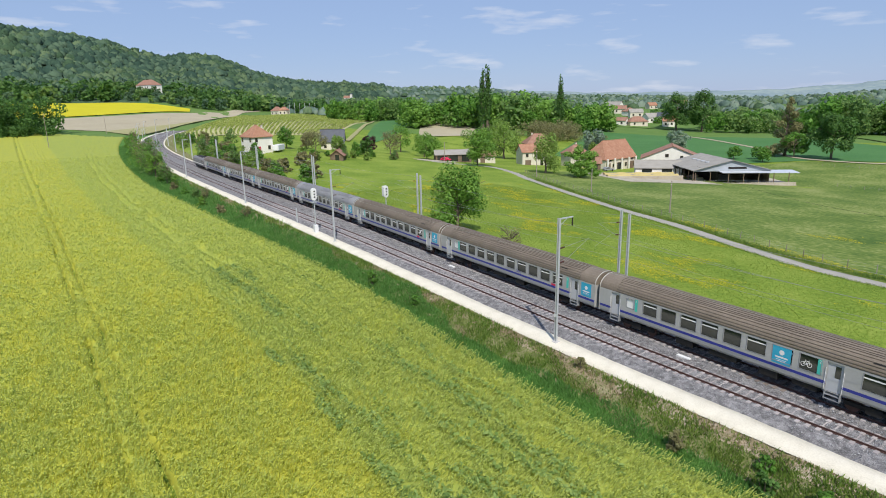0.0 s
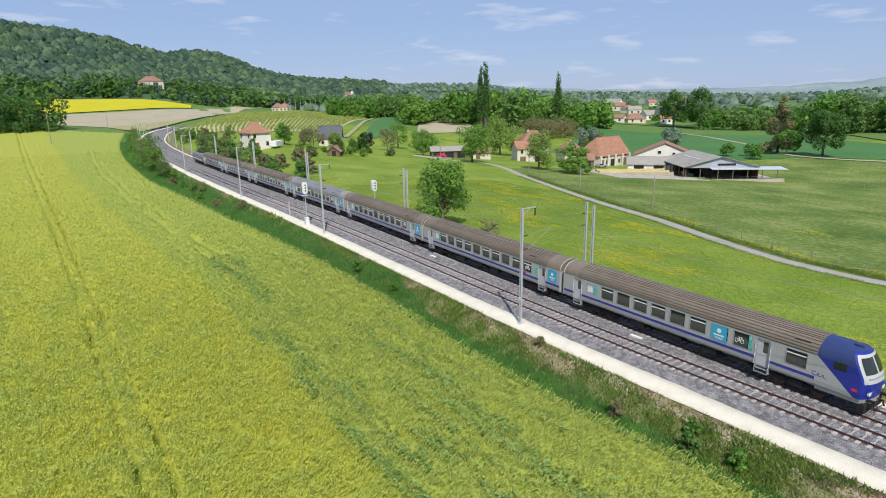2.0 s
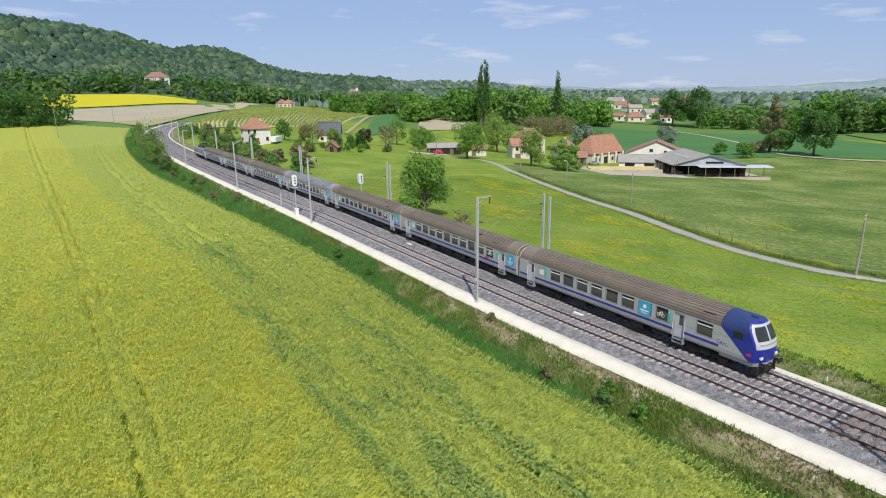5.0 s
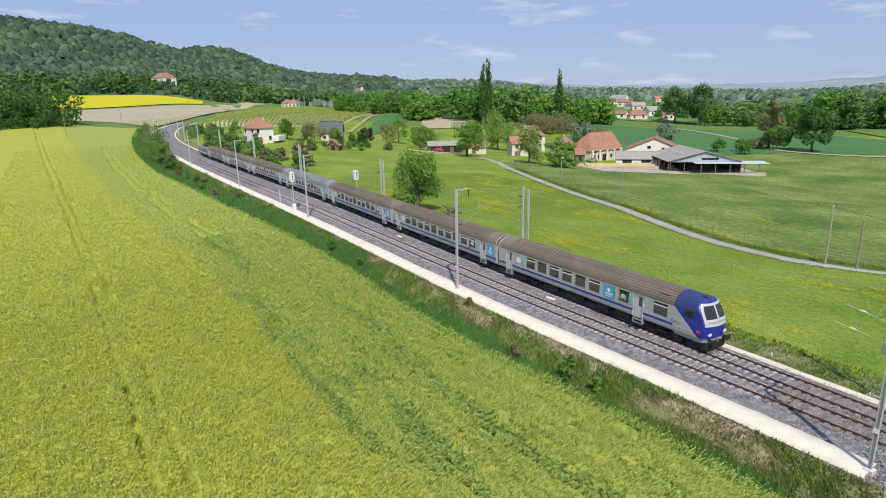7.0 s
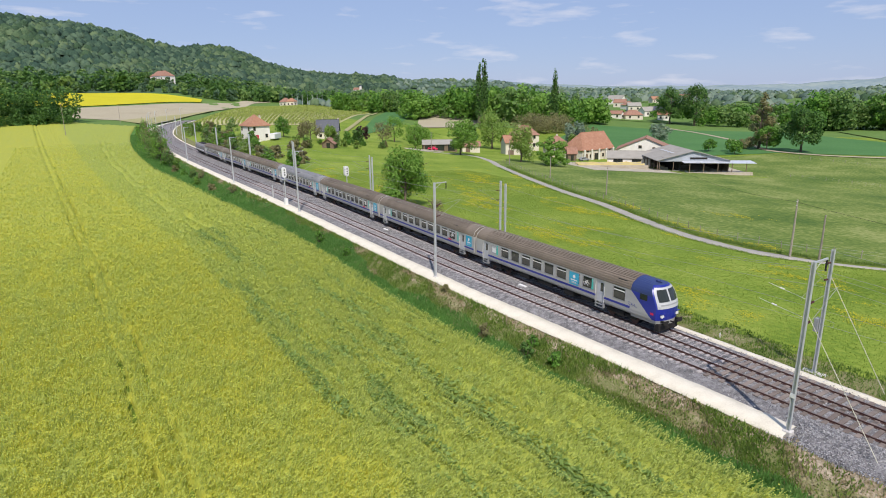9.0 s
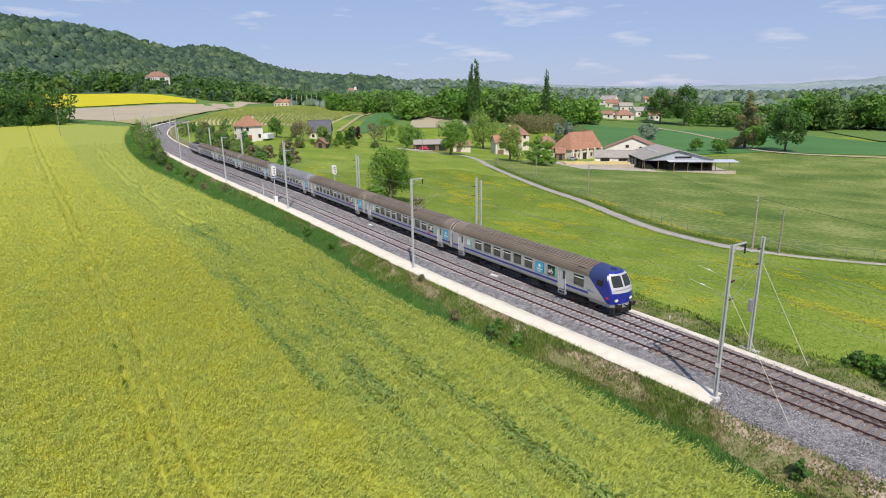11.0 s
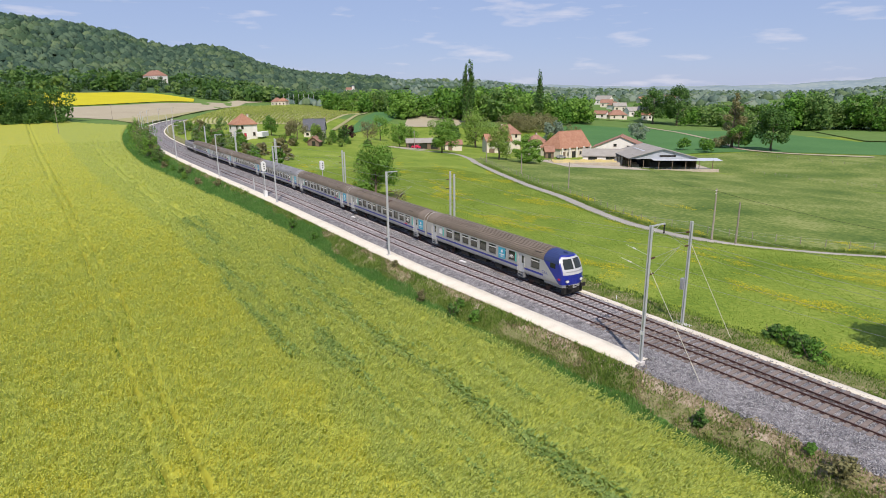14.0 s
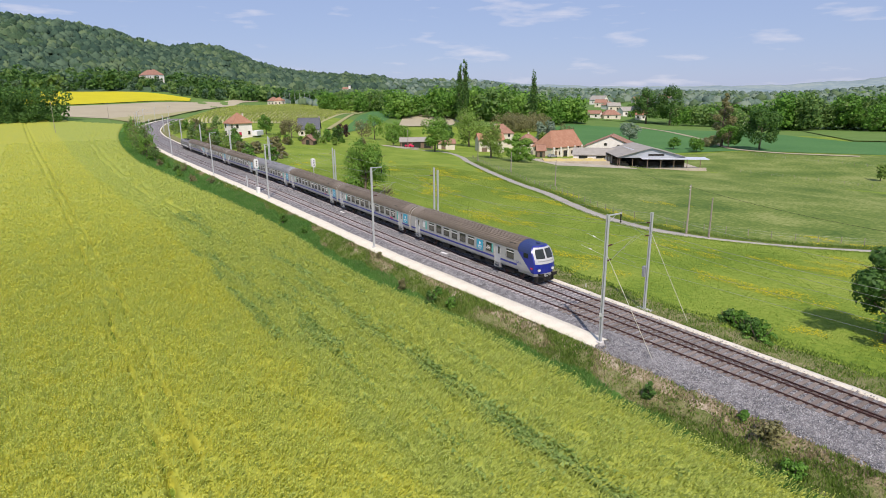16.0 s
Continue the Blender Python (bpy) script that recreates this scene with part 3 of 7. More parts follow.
    heads = np.stack([top - t1 * hs * 1.3, top - t2 * hs, top + t1 * hs * 1.3, top + t2 * hs], 1)
    V = np.concatenate([blades[::2], blades[1::4], heads[::2]]).reshape(-1, 3)
    me = fast_mesh("rapeseed_stalks", V, 4, M["stalk"])
    from_line(me, V[:, 0], V[:, 1])
    tagged(new("rapeseed_stalks", me), "upright rapeseed stalks with fading yellow flowers", "crop plants", kind="stuff")
    # broad lower leaves where the rows have fallen apart
    x, y = rng.uniform(-45, 68, 320000), rng.uniform(-21.2, -6, 320000)
    f = furrow(x, y)
    keep = (f > 0.24) & (rng.uniform(0, 1, len(x)) < 0.05 + 0.62 * f) & (y < y_crop(x) - 0.8)
    x, y, f = x[keep], y[keep], f[keep]
    n = len(x)
    z = -1.62 + 1.02 - f * 0.7 + rng.uniform(-0.12, 0.14, n)
    P = np.stack([x, y, z], -1)
    nrm = np.stack([rng.normal(0, 0.5, n), rng.normal(0, 0.5, n), np.ones(n)], -1)
    nrm /= np.linalg.norm(nrm, axis=1)[:, None]
    t1 = np.cross(nrm, rng.normal(size=(n, 3)))
    t1 /= np.linalg.norm(t1, axis=1)[:, None]
    t2 = np.cross(nrm, t1)
    hs = rng.uniform(0.07, 0.15, n)[:, None]
    V = np.stack([P - t1 * hs * 1.4, P - t2 * hs * 0.7, P + t1 * hs * 1.4, P + t2 * hs * 0.7 + nrm * hs * 0.3], 1).reshape(-1, 3)
    tagged(new("rapeseed_leaves", fast_mesh("rapeseed_leaves", V, 4, M["cropleaf"])), "broad blue-green rapeseed leaves in the fallen rows", "crop plants", kind="stuff")


build_crop()


# ---- fields beyond ----
def patch(name, c, material, label, off=0.12, n=24, category="field"):
    """A field laid over the land between four corners."""
    c = [np.array(p, float) for p in c]
    V, F = [], []
    for i in range(n + 1):
        for k in range(n + 1):
            u, v = i / n, k / n
            p = (c[0] * (1 - u) + c[1] * u) * (1 - v) + (c[3] * (1 - u) + c[2] * u) * v
            V.append((p[0], p[1], float(land(p[0], p[1])) + off))
    F = [(i * (n + 1) + k, (i + 1) * (n + 1) + k, (i + 1) * (n + 1) + k + 1, i * (n + 1) + k + 1) for i in range(n) for k in range(n)]
    me = quads(name, V, F, M[material])
    me.polygons.foreach_set("use_smooth", np.ones(len(F), bool))
    return tagged(new(name, me), label, category, kind="structure")


for ring in ([(-190, 190), (-111, 199), (-207, 348), (-270, 312)], [(-111, 199), (-86, 240), (-153, 373), (-207, 348)], [(-86, 240), (-20, 276), (-78, 332), (-153, 373)], [(-20, 276), (70, 325), (40, 400), (-78, 332)]):
    patch("wheat_field", ring, "wheat", "dark green wheat field behind the farm", 0.15)
patch("pale_field", [(-134, 402), (-76, 336), (40, 404), (-108, 428)], "farfield", "pale green pasture below the wood", 0.5)
patch("meadow_field", [(-300, 340), (-235, 400), (-270, 425), (-320, 395)], "farfield", "pale green pasture before the village", 0.4)
patch("wheat_strip", [(-238, 102), (-300, 160), (-440, 272), (-530, 283)], "wheat", "dark green crop strip beside the vineyard", 0.3)
patch("dry_field", [(-300, 178), (-288, 214), (-335, 274), (-388, 237)], "tan", "bare pale tan field", 0.45)
patch("stubble_field", [(-563, -14), (-521, 18), (-678, 57), (-664, -4)], "tan", "wide bare tan field beyond the railway bend", 0.35)
patch("stubble_field", [(-521, 18), (-566, 81), (-696, 116), (-678, 57)], "tan", "wide bare tan field beyond the railway bend", 0.35)
patch("stubble_field", [(-566, 81), (-640, 142), (-760, 240), (-696, 116)], "tan", "bare tan field beside the railway bend", 0.35)
patch("greening_stubble", [(-455, 34), (-520, 18), (-567, 82), (-515, 64)], "stubble", "greening stubble between tan field and railway", 0.45)
patch("greening_stubble", [(-515, 64), (-567, 82), (-642, 143), (-590, 104)], "stubble", "greening stubble between tan field and railway", 0.45)
patch("flowering_field", [(-655, -75), (-712, 126), (-748, 135), (-905, -70)], "yellow", "bright yellow rapeseed field in flower", 0.8)


def ribbon(name, pts, width, material, label, category, off=0.06):
    """A road or track along points on the land."""
    P = np.array(pts, float)
    t = np.concatenate([[0], np.cumsum(np.hypot(*np.diff(P, axis=0).T))])
    s = np.arange(0, t[-1], 1.5)
    x, y = hermite(s, t, P[:, 0]), hermite(s, t, P[:, 1])
    dx, dy = np.gradient(x), np.gradient(y)
    L = np.hypot(dx, dy)
    V, m = [], len(s)
    offs = [(-0.5, -0.12), (-0.46, 0.0), (0, 0.04), (0.46, 0.0), (0.5, -0.12)]
    for o, z in offs:
        wv = np.asarray(width(x) if callable(width) else width) * o * (1 + 0.06 * np.sin(s * 0.7) + 0.05 * np.sin(s * 1.9))
        X, Y = x - dy / L * wv, y + dx / L * wv
        V += np.stack([X, Y, land(X, Y) + off + z], -1).tolist()
    F = [(k * m + i, k * m + i + 1, (k + 1) * m + i + 1, (k + 1) * m + i) for k in range(len(offs) - 1) for i in range(m - 1)]
    me = quads(name, V, F, M[material])
    me.polygons.foreach_set("use_smooth", np.ones(len(F), bool))
    return tagged(new(name, me), label, category, kind="structure")


LANE = [(62, 88), (48, 75), (36, 63), (27.5, 53.6), (20, 48), (12, 45), (1, 45.9), (-13.5, 51.6), (-27.6, 58.4), (-45, 64.8), (-70, 76), (-105, 93.5), (-124, 104), (-146, 110), (-160, 100), (-168, 98)]
ribbon("lane", LANE, lambda x: 2.5 - 1.3 * smooth01((x - 13) / 8), "road", "narrow worn asphalt farm lane across the meadow", "road")
ribbon("vineyard_path", [(-262, 108), (-300, 132), (-373, 178), (-450, 226), (-560, 298)], 2.6, "stubble", "pale dirt path between vineyard and crop strip", "track", off=0.6)
ribbon("field_track", [(-230, 352), (-201, 338), (-158, 306), (-116, 269), (-90, 244), (-70, 242), (-40, 252)], 2.6, "tan", "pale dirt track through the wheat", "track", off=0.4)


def meadow_flowers():
    """Dandelions in drifts."""
    rng = np.random.default_rng(8)
    n = 520000
    x, y = rng.uniform(-110, 62, n), rng.uniform(10, 78, n)
    p = field_noise(x, y, 0.06, 0.13, 1.0, 2) + field_noise(x, y, 0.25, 0.4, 0.7, 7)
    P = np.array(LANE[:13], float)
    lane = np.interp(-x, -P[:, 0], P[:, 1])
    p = p + 0.25 * np.exp(-((y - lane - 4.0) / 1.6) ** 2) + np.where(y > lane + 6.5, -0.35, 0.0)
    keep = (p > 0.27) & (y > y_far(x) + 5) & (np.abs(y - lane) > 1.6) & (rng.uniform(0, 1, n) < np.clip((p - 0.22) * 3.2, 0, 1))
    x, y = x[keep], y[keep]
    n = len(x)
    z = land(x, y) + rng.uniform(0.06, 0.16, n)
    s = rng.uniform(0.035, 0.075, n)
    a = rng.uniform(0, 6.28, n)
    c = np.stack([x, y, z], -1)
    V = np.stack([c + np.stack([np.cos(a + k) * s, np.sin(a + k) * s, (0.3 * s if k else -0.2 * s)], -1) for k in (0, 1.571, 3.142, 4.712)], 1).reshape(-1, 3)
    tagged(new("dandelions", fast_mesh("dandelions", V, 4, M["yellow"])), "drifts of yellow dandelions in the meadow", "flowers", kind="stuff")


meadow_flowers()


def grass_tufts(name, x, y, z, h, w, material, label, seed):
    rng = np.random.default_rng(seed)
    n = len(x)
    a = rng.uniform(0, 6.283, n)
    ww = w * rng.uniform(0.6, 1.4, n)
    u = np.stack([np.cos(a) * ww, np.sin(a) * ww, 0 * a], -1)
    hh = h * rng.uniform(0.5, 1.4, n)
    c = np.stack([x, y, z], -1)
    tip = c + np.stack([rng.normal(0, 0.35, n) * hh, rng.normal(0, 0.35, n) * hh, hh], -1)
    V = np.stack([c - u, c + u, tip], 1).reshape(-1, 3)
    tagged(new(name, fast_mesh(name, V, 3, M[material])), label, "grass", kind="stuff")


def verge_grass():
    rng = np.random.default_rng(5)
    n = 210000
    x = np.where(rng.uniform(0, 1, n) < 0.7, rng.uniform(-60, 74, n), rng.uniform(-330, -60, n))
    wide = np.maximum(y_near(x) - y_crop(x) - 4.6, 4.2)
    o = -4.6 - wide * rng.uniform(0, 1, n) ** 0.85
    p = field_noise(x, o, 0.15, 0.4, 1.0, 4)
    bare = 0.30 * smooth01((o + 6.6) / 1.6) * smooth01((x + 20) / 25)
    bare = bare - 0.16 + 0.42 * smooth01((x - 35) / 5) * smooth01((o + 7.3) / 0.9)
    dry = (p < bare - 0.05) & (p > bare - 0.34)
    keep = p > bare - 0.22
    bald = (p < bare - 0.22)
    keep |= bald & (rng.uniform(0, 1, n) < 0.20)
    dry |= bald & (rng.uniform(0, 1, n) < 0.40)
    z = np.interp(-o, [4.2, 4.9, 5.7, 6.5, 7.4, 8.6], [-0.28, -0.50, -0.85, -1.2, -1.55, -1.65])
    big = np.where(x < -60, 1.8, 1.0)
    low = o < -7.2 + 1.7 * smooth01((-2 - x) / 22) - 0.4 * smooth01((x - 20) / 10) + 0.5 * np.sin(x * 0.21) + 0.25 * np.sin(x * 0.83)
    for sel, nm, m, lb, h in ((keep & ~low, "bank_grass_tufts", "bankgrass", "rough green grass on the railway bank", 0.26), (low, "lush_grass_tufts", "lush", "lush emerald grass along the foot of the bank", 0.34), (dry, "dry_grass_tufts", "drygrass", "dry straw-coloured grass on the railway bank", 0.16)):
        grass_tufts(nm, x[sel], y_near(x[sel]) + o[sel], z[sel] - 0.05, h * big[sel], 0.05 * big[sel], m, lb, 6)
    n = 36000
    x = rng.uniform(-70, 66, n)
    o = 2.6 + 4.5 * rng.uniform(0, 1, n) ** 1.6 + 0.2 * np.sin(x)
    grass_tufts("verge_grass_tufts", x, y_far(x) + o, land(x, y_far(x) + o), 0.24 + 0 * x, 0.05, "bankgrass", "rough grass along the edge of the meadow", 7)
    n = 190000
    x, y = rng.uniform(-95, 64, n), 10 + 62 * rng.uniform(0, 1, n) ** 1.2
    P = np.array(LANE[:13], float)
    keep = (y > y_far(x) + 5) & (y < np.interp(-x, -P[:, 0], P[:, 1]) - 1.6)
    x, y = x[keep], y[keep]
    grass_tufts("meadow_grass_tufts", x, y, land(x, y) - 0.02, 0.09 + 0.001 * y, 0.045, "blade", "lush green meadow grass", 8)

    P = np.array(LANE[:13], float)
    n = 26000
    x = rng.uniform(-100, 60, n)
    side = rng.uniform(0, 1, n) < 0.75
    y = np.interp(-x, -P[:, 0], P[:, 1]) + np.where(side, 1.5 + np.abs(rng.normal(0, 1.1, n)), -1.4 - np.abs(rng.normal(0, 0.6, n)))
    grass_tufts("lane_verge_tufts", x, y, land(x, y) - 0.03, np.where(side, 0.42, 0.22), 0.05, "bankgrass", "tall rough grass along the lane and its fence", 9)


verge_grass()


def pasture():
    """Grazed, paler grass between the lane and the farm."""
    P = np.array(LANE[:13], float)
    xs = np.linspace(60, -122, 90)
    lane_y = np.interp(-xs, -P[:, 0], P[:, 1]) + 1.2
    end = np.interp(xs, [-122, -104, -86, -53, 60], [128, 190, 237, 255, 314])
    V, F, m = [], [], 26
    for x, a, b in zip(xs, lane_y, end):
        for k in range(m + 1):
            y = a + (b - a) * k / m
            V.append((x, y, float(land(x, y)) + 0.05))
    F = [(i * (m + 1) + k, i * (m + 1) + k + 1, (i + 1) * (m + 1) + k + 1, (i + 1) * (m + 1) + k) for i in range(len(xs) - 1) for k in range(m)]
    me = quads("pasture", V, F, M["pasture"])
    me.polygons.foreach_set("use_smooth", np.ones(len(F), bool))
    me.update()
    tagged(new("pasture", me), "pale grazed pasture between the lane and the farm", "pasture", kind="structure")


pasture()


# ---- train ----
def along(s0, s1):
    """Pose of a vehicle that stands on the far track between two stations."""
    a, b = Vector((s0, float(y_far(s0)), 0)), Vector((s1, float(y_far(s1)), 0))
    mid = (a + b) / 2
    return Matrix.Translation(mid) @ Matrix.Rotation(math.atan2((b - a).y, (b - a).x), 4, "Z")


HALF = [(1.24, 0.95), (1.37, 1.12), (1.41, 1.40), (1.41, 2.98)]
ROOF = [(1.41, 2.98), (1.39, 3.14), (1.33, 3.32), (1.22, 3.50), (1.05, 3.66), (0.83, 3.80), (0.55, 3.92), (0.27, 3.985), (0.0, 4.0)]


def sweep(bm, ring, x0, x1, mi=0, caps=True):
    a = [bm.verts.new((x0, y, z)) for y, z in ring]
    b = [bm.verts.new((x1, y, z)) for y, z in ring]
    for k in range(len(ring) - 1):
        bm.faces.new((a[k], b[k], b[k + 1], a[k + 1])).material_index = mi
    if caps:
        bm.faces.new(a[::-1]).material_index = mi
        bm.faces.new(b).material_index = mi


def roof_ring(ribs):
    pts = ROOF + [(-y, z) for y, z in ROOF[-2::-1]]
    if not ribs:
        return pts
    out = []
    P = [Vector((y, z)) for y, z in pts]
    for a, b in zip(P, P[1:]):
        k = max(1, round((b - a).length / 0.20))
        nrm = Vector((-(b - a).y, (b - a).x)).normalized() * -1
        if nrm.dot(a + b - Vector((0, 4))) < 0:
            nrm = -nrm
        for i in range(k):
            p, q = a.lerp(b, i / k), a.lerp(b, (i + 0.55) / k)
            out += [p + nrm * 0.05, q + nrm * 0.05, q, a.lerp(b, (i + 1) / k)]
    return [(v.x, v.y) for v in out]


def side_wall(bm, x0, x1, holes, s):
    """One flank from sill to gutter with openings (xa, xb, za, zb)."""
    xs = sorted({x0, x1, *[h[0] for h in holes], *[h[1] for h in holes]})
    for a, b in zip(xs, xs[1:]):
        m = (a + b) / 2
        cut = sorted((h[2], h[3]) for h in holes if h[0] < m < h[1])
        z = 1.40
        if not cut or cut[0][0] > 1.41:
            rg = [(s * y, zz) for y, zz in HALF[:3]]
            sweep(bm, rg if s > 0 else rg[::-1], a, b, caps=False)
        for c0, c1 in cut + [(2.98, 2.98)]:
            if c0 > z:
                f = [bm.verts.new(p) for p in ((a, s * 1.41, z), (b, s * 1.41, z), (b, s * 1.41, c0), (a, s * 1.41, c0))]
                bm.faces.new(f if s < 0 else f[::-1])
            z = c1
    for xa, xb, za, zb in holes:
        for p in (((xa, za), (xb, za)), ((xb, za), (xb, zb)), ((xb, zb), (xa, zb)), ((xa, zb), (xa, za))):
            (u, w), (u2, w2) = p
            f = [bm.verts.new(q) for q in ((u, s * 1.41, w), (u2, s * 1.41, w2), (u2, s * 1.33, w2), (u, s * 1.33, w))]
            bm.faces.new(f)


def bogie(parent, x):
    bm = boxes((x - 1.7, x + 1.7, -1.08, -0.92, 0.45, 0.72), (x - 1.7, x + 1.7, 0.92, 1.08, 0.45, 0.72), (x - 0.3, x + 0.3, -1.0, 1.0, 0.4, 0.85), (x - 0.45, x + 0.45, -1.16, -1.0, 0.35, 0.8), (x - 0.45, x + 0.45, 1.0, 1.16, 0.35, 0.8), bevel=0.03)
    b = part("bogie", bm, M["black"], parent)
    for dx in (-1.28, 1.28):
        bm = bmesh.new()
        for y in (-0.78, 0.72):
            tube(bm, [(x + dx, y, 0.46), (x + dx, y + 0.06, 0.46)], 0.46, 18)
        tube(bm, [(x + dx, -0.72, 0.46), (x + dx, 0.72, 0.46)], 0.07, 8)
        part("wheelset", bm, M["rail"], b)


def flat_panel(bm, x0, x1, z0, z1, s, off=0.006, mi=0):
    y = s * (1.41 + off)
    f = [bm.verts.new(p) for p in ((x0, y, z0), (x1, y, z0), (x1, y, z1), (x0, y, z1))]
    bm.faces.new(f if s < 0 else f[::-1]).material_index = mi


def text_part(body, size, m, parent, mat_, name="lettering"):
    cu = bpy.data.curves.new(name, "FONT")
    cu.body, cu.size, cu.extrude = body, size, 0.002
    cu.align_x, cu.align_y = "CENTER", "CENTER"
    ob = new(name, cu)
    dg = bpy.context.evaluated_depsgraph_get()
    me = bpy.data.meshes.new_from_object(ob.evaluated_get(dg))
    bpy.data.objects.remove(ob)
    me.materials.clear()
    me.materials.append(mat_)
    o = new(name, me)
    o.parent = parent
    o.matrix_local = m
    return o


def window(parent, x, s, w=1.32, z0=1.86, z1=2.84, vent=True, m="glass"):
    bm = bmesh.new()
    y = s * 1.345
    box(bm, x - w / 2, x + w / 2, min(y, y - s * 0.02), max(y, y - s * 0.02), z0, z1)
    p = part("window", bm, M[m], parent)
    fr = bmesh.new()
    t = 0.045
    for a, b, c, d in ((x - w / 2 - t, x + w / 2 + t, z0 - t, z0), (x - w / 2 - t, x + w / 2 + t, z1, z1 + t), (x - w / 2 - t, x - w / 2, z0, z1), (x + w / 2, x + w / 2 + t, z0, z1)):
        y0, y1 = sorted((s * 1.36, s * 1.425))
        box(fr, a, b, y0, y1, c, d)
    part("frame", fr, M["seal"], p)
    if vent:
        y0, y1 = sorted((s * 1.35, s * 1.375))
        part("vent_bar", boxes((x - w / 2, x + w / 2, y0, y1, z1 - 0.28, z1 - 0.20)), M["white"], p)
    return p


def door(parent, x, s, w=0.95):
    y0, y1 = sorted((s * 1.26, s * 1.32))
    d = part("door", boxes((x - w / 2, x + w / 2, y0, y1, 1.02, 2.86), bevel=0.01), M["doorgrey"], parent, "recessed pale grey coach door")
    y0, y1 = sorted((s * 1.315, s * 1.33))
    part("pane", boxes((x - 0.02, x + 0.30, y0, y1, 1.95, 2.70)), M["glass"], d)
    for dx in (-w / 2 - 0.05, w / 2 + 0.05):
        bm = bmesh.new()
        tube(bm, [(x + dx, s * 1.44, 1.05), (x + dx, s * 1.44, 2.5)], 0.018, 6)
        part("grab_rail", bm, M["white"], d)
    y0, y1 = sorted((s * 1.12, s * 1.47))
    part("step", boxes((x - w / 2, x + w / 2, y0, y1, 0.52, 0.57), (x - w / 2, x + w / 2, y0, y1, 0.80, 0.84), (x - w / 2, x - w / 2 + 0.04, y0, y1, 0.55, 1.0), (x + w / 2 - 0.04, x + w / 2, y0, y1, 0.55, 1.0)), M["seal"], d)


M["seal"] = mat("window_seal", (0.22, 0.23, 0.24), (0.32, 0.33, 0.34), rough=0.5, scale=2)
M["rim"] = mat("end_rim_paint", (0.42, 0.40, 0.36), (0.55, 0.52, 0.47), rough=0.6, scale=2)
M["doorgrey"] = mat("door_paint", (0.40, 0.41, 0.43), (0.50, 0.51, 0.53), rough=0.4, scale=2)


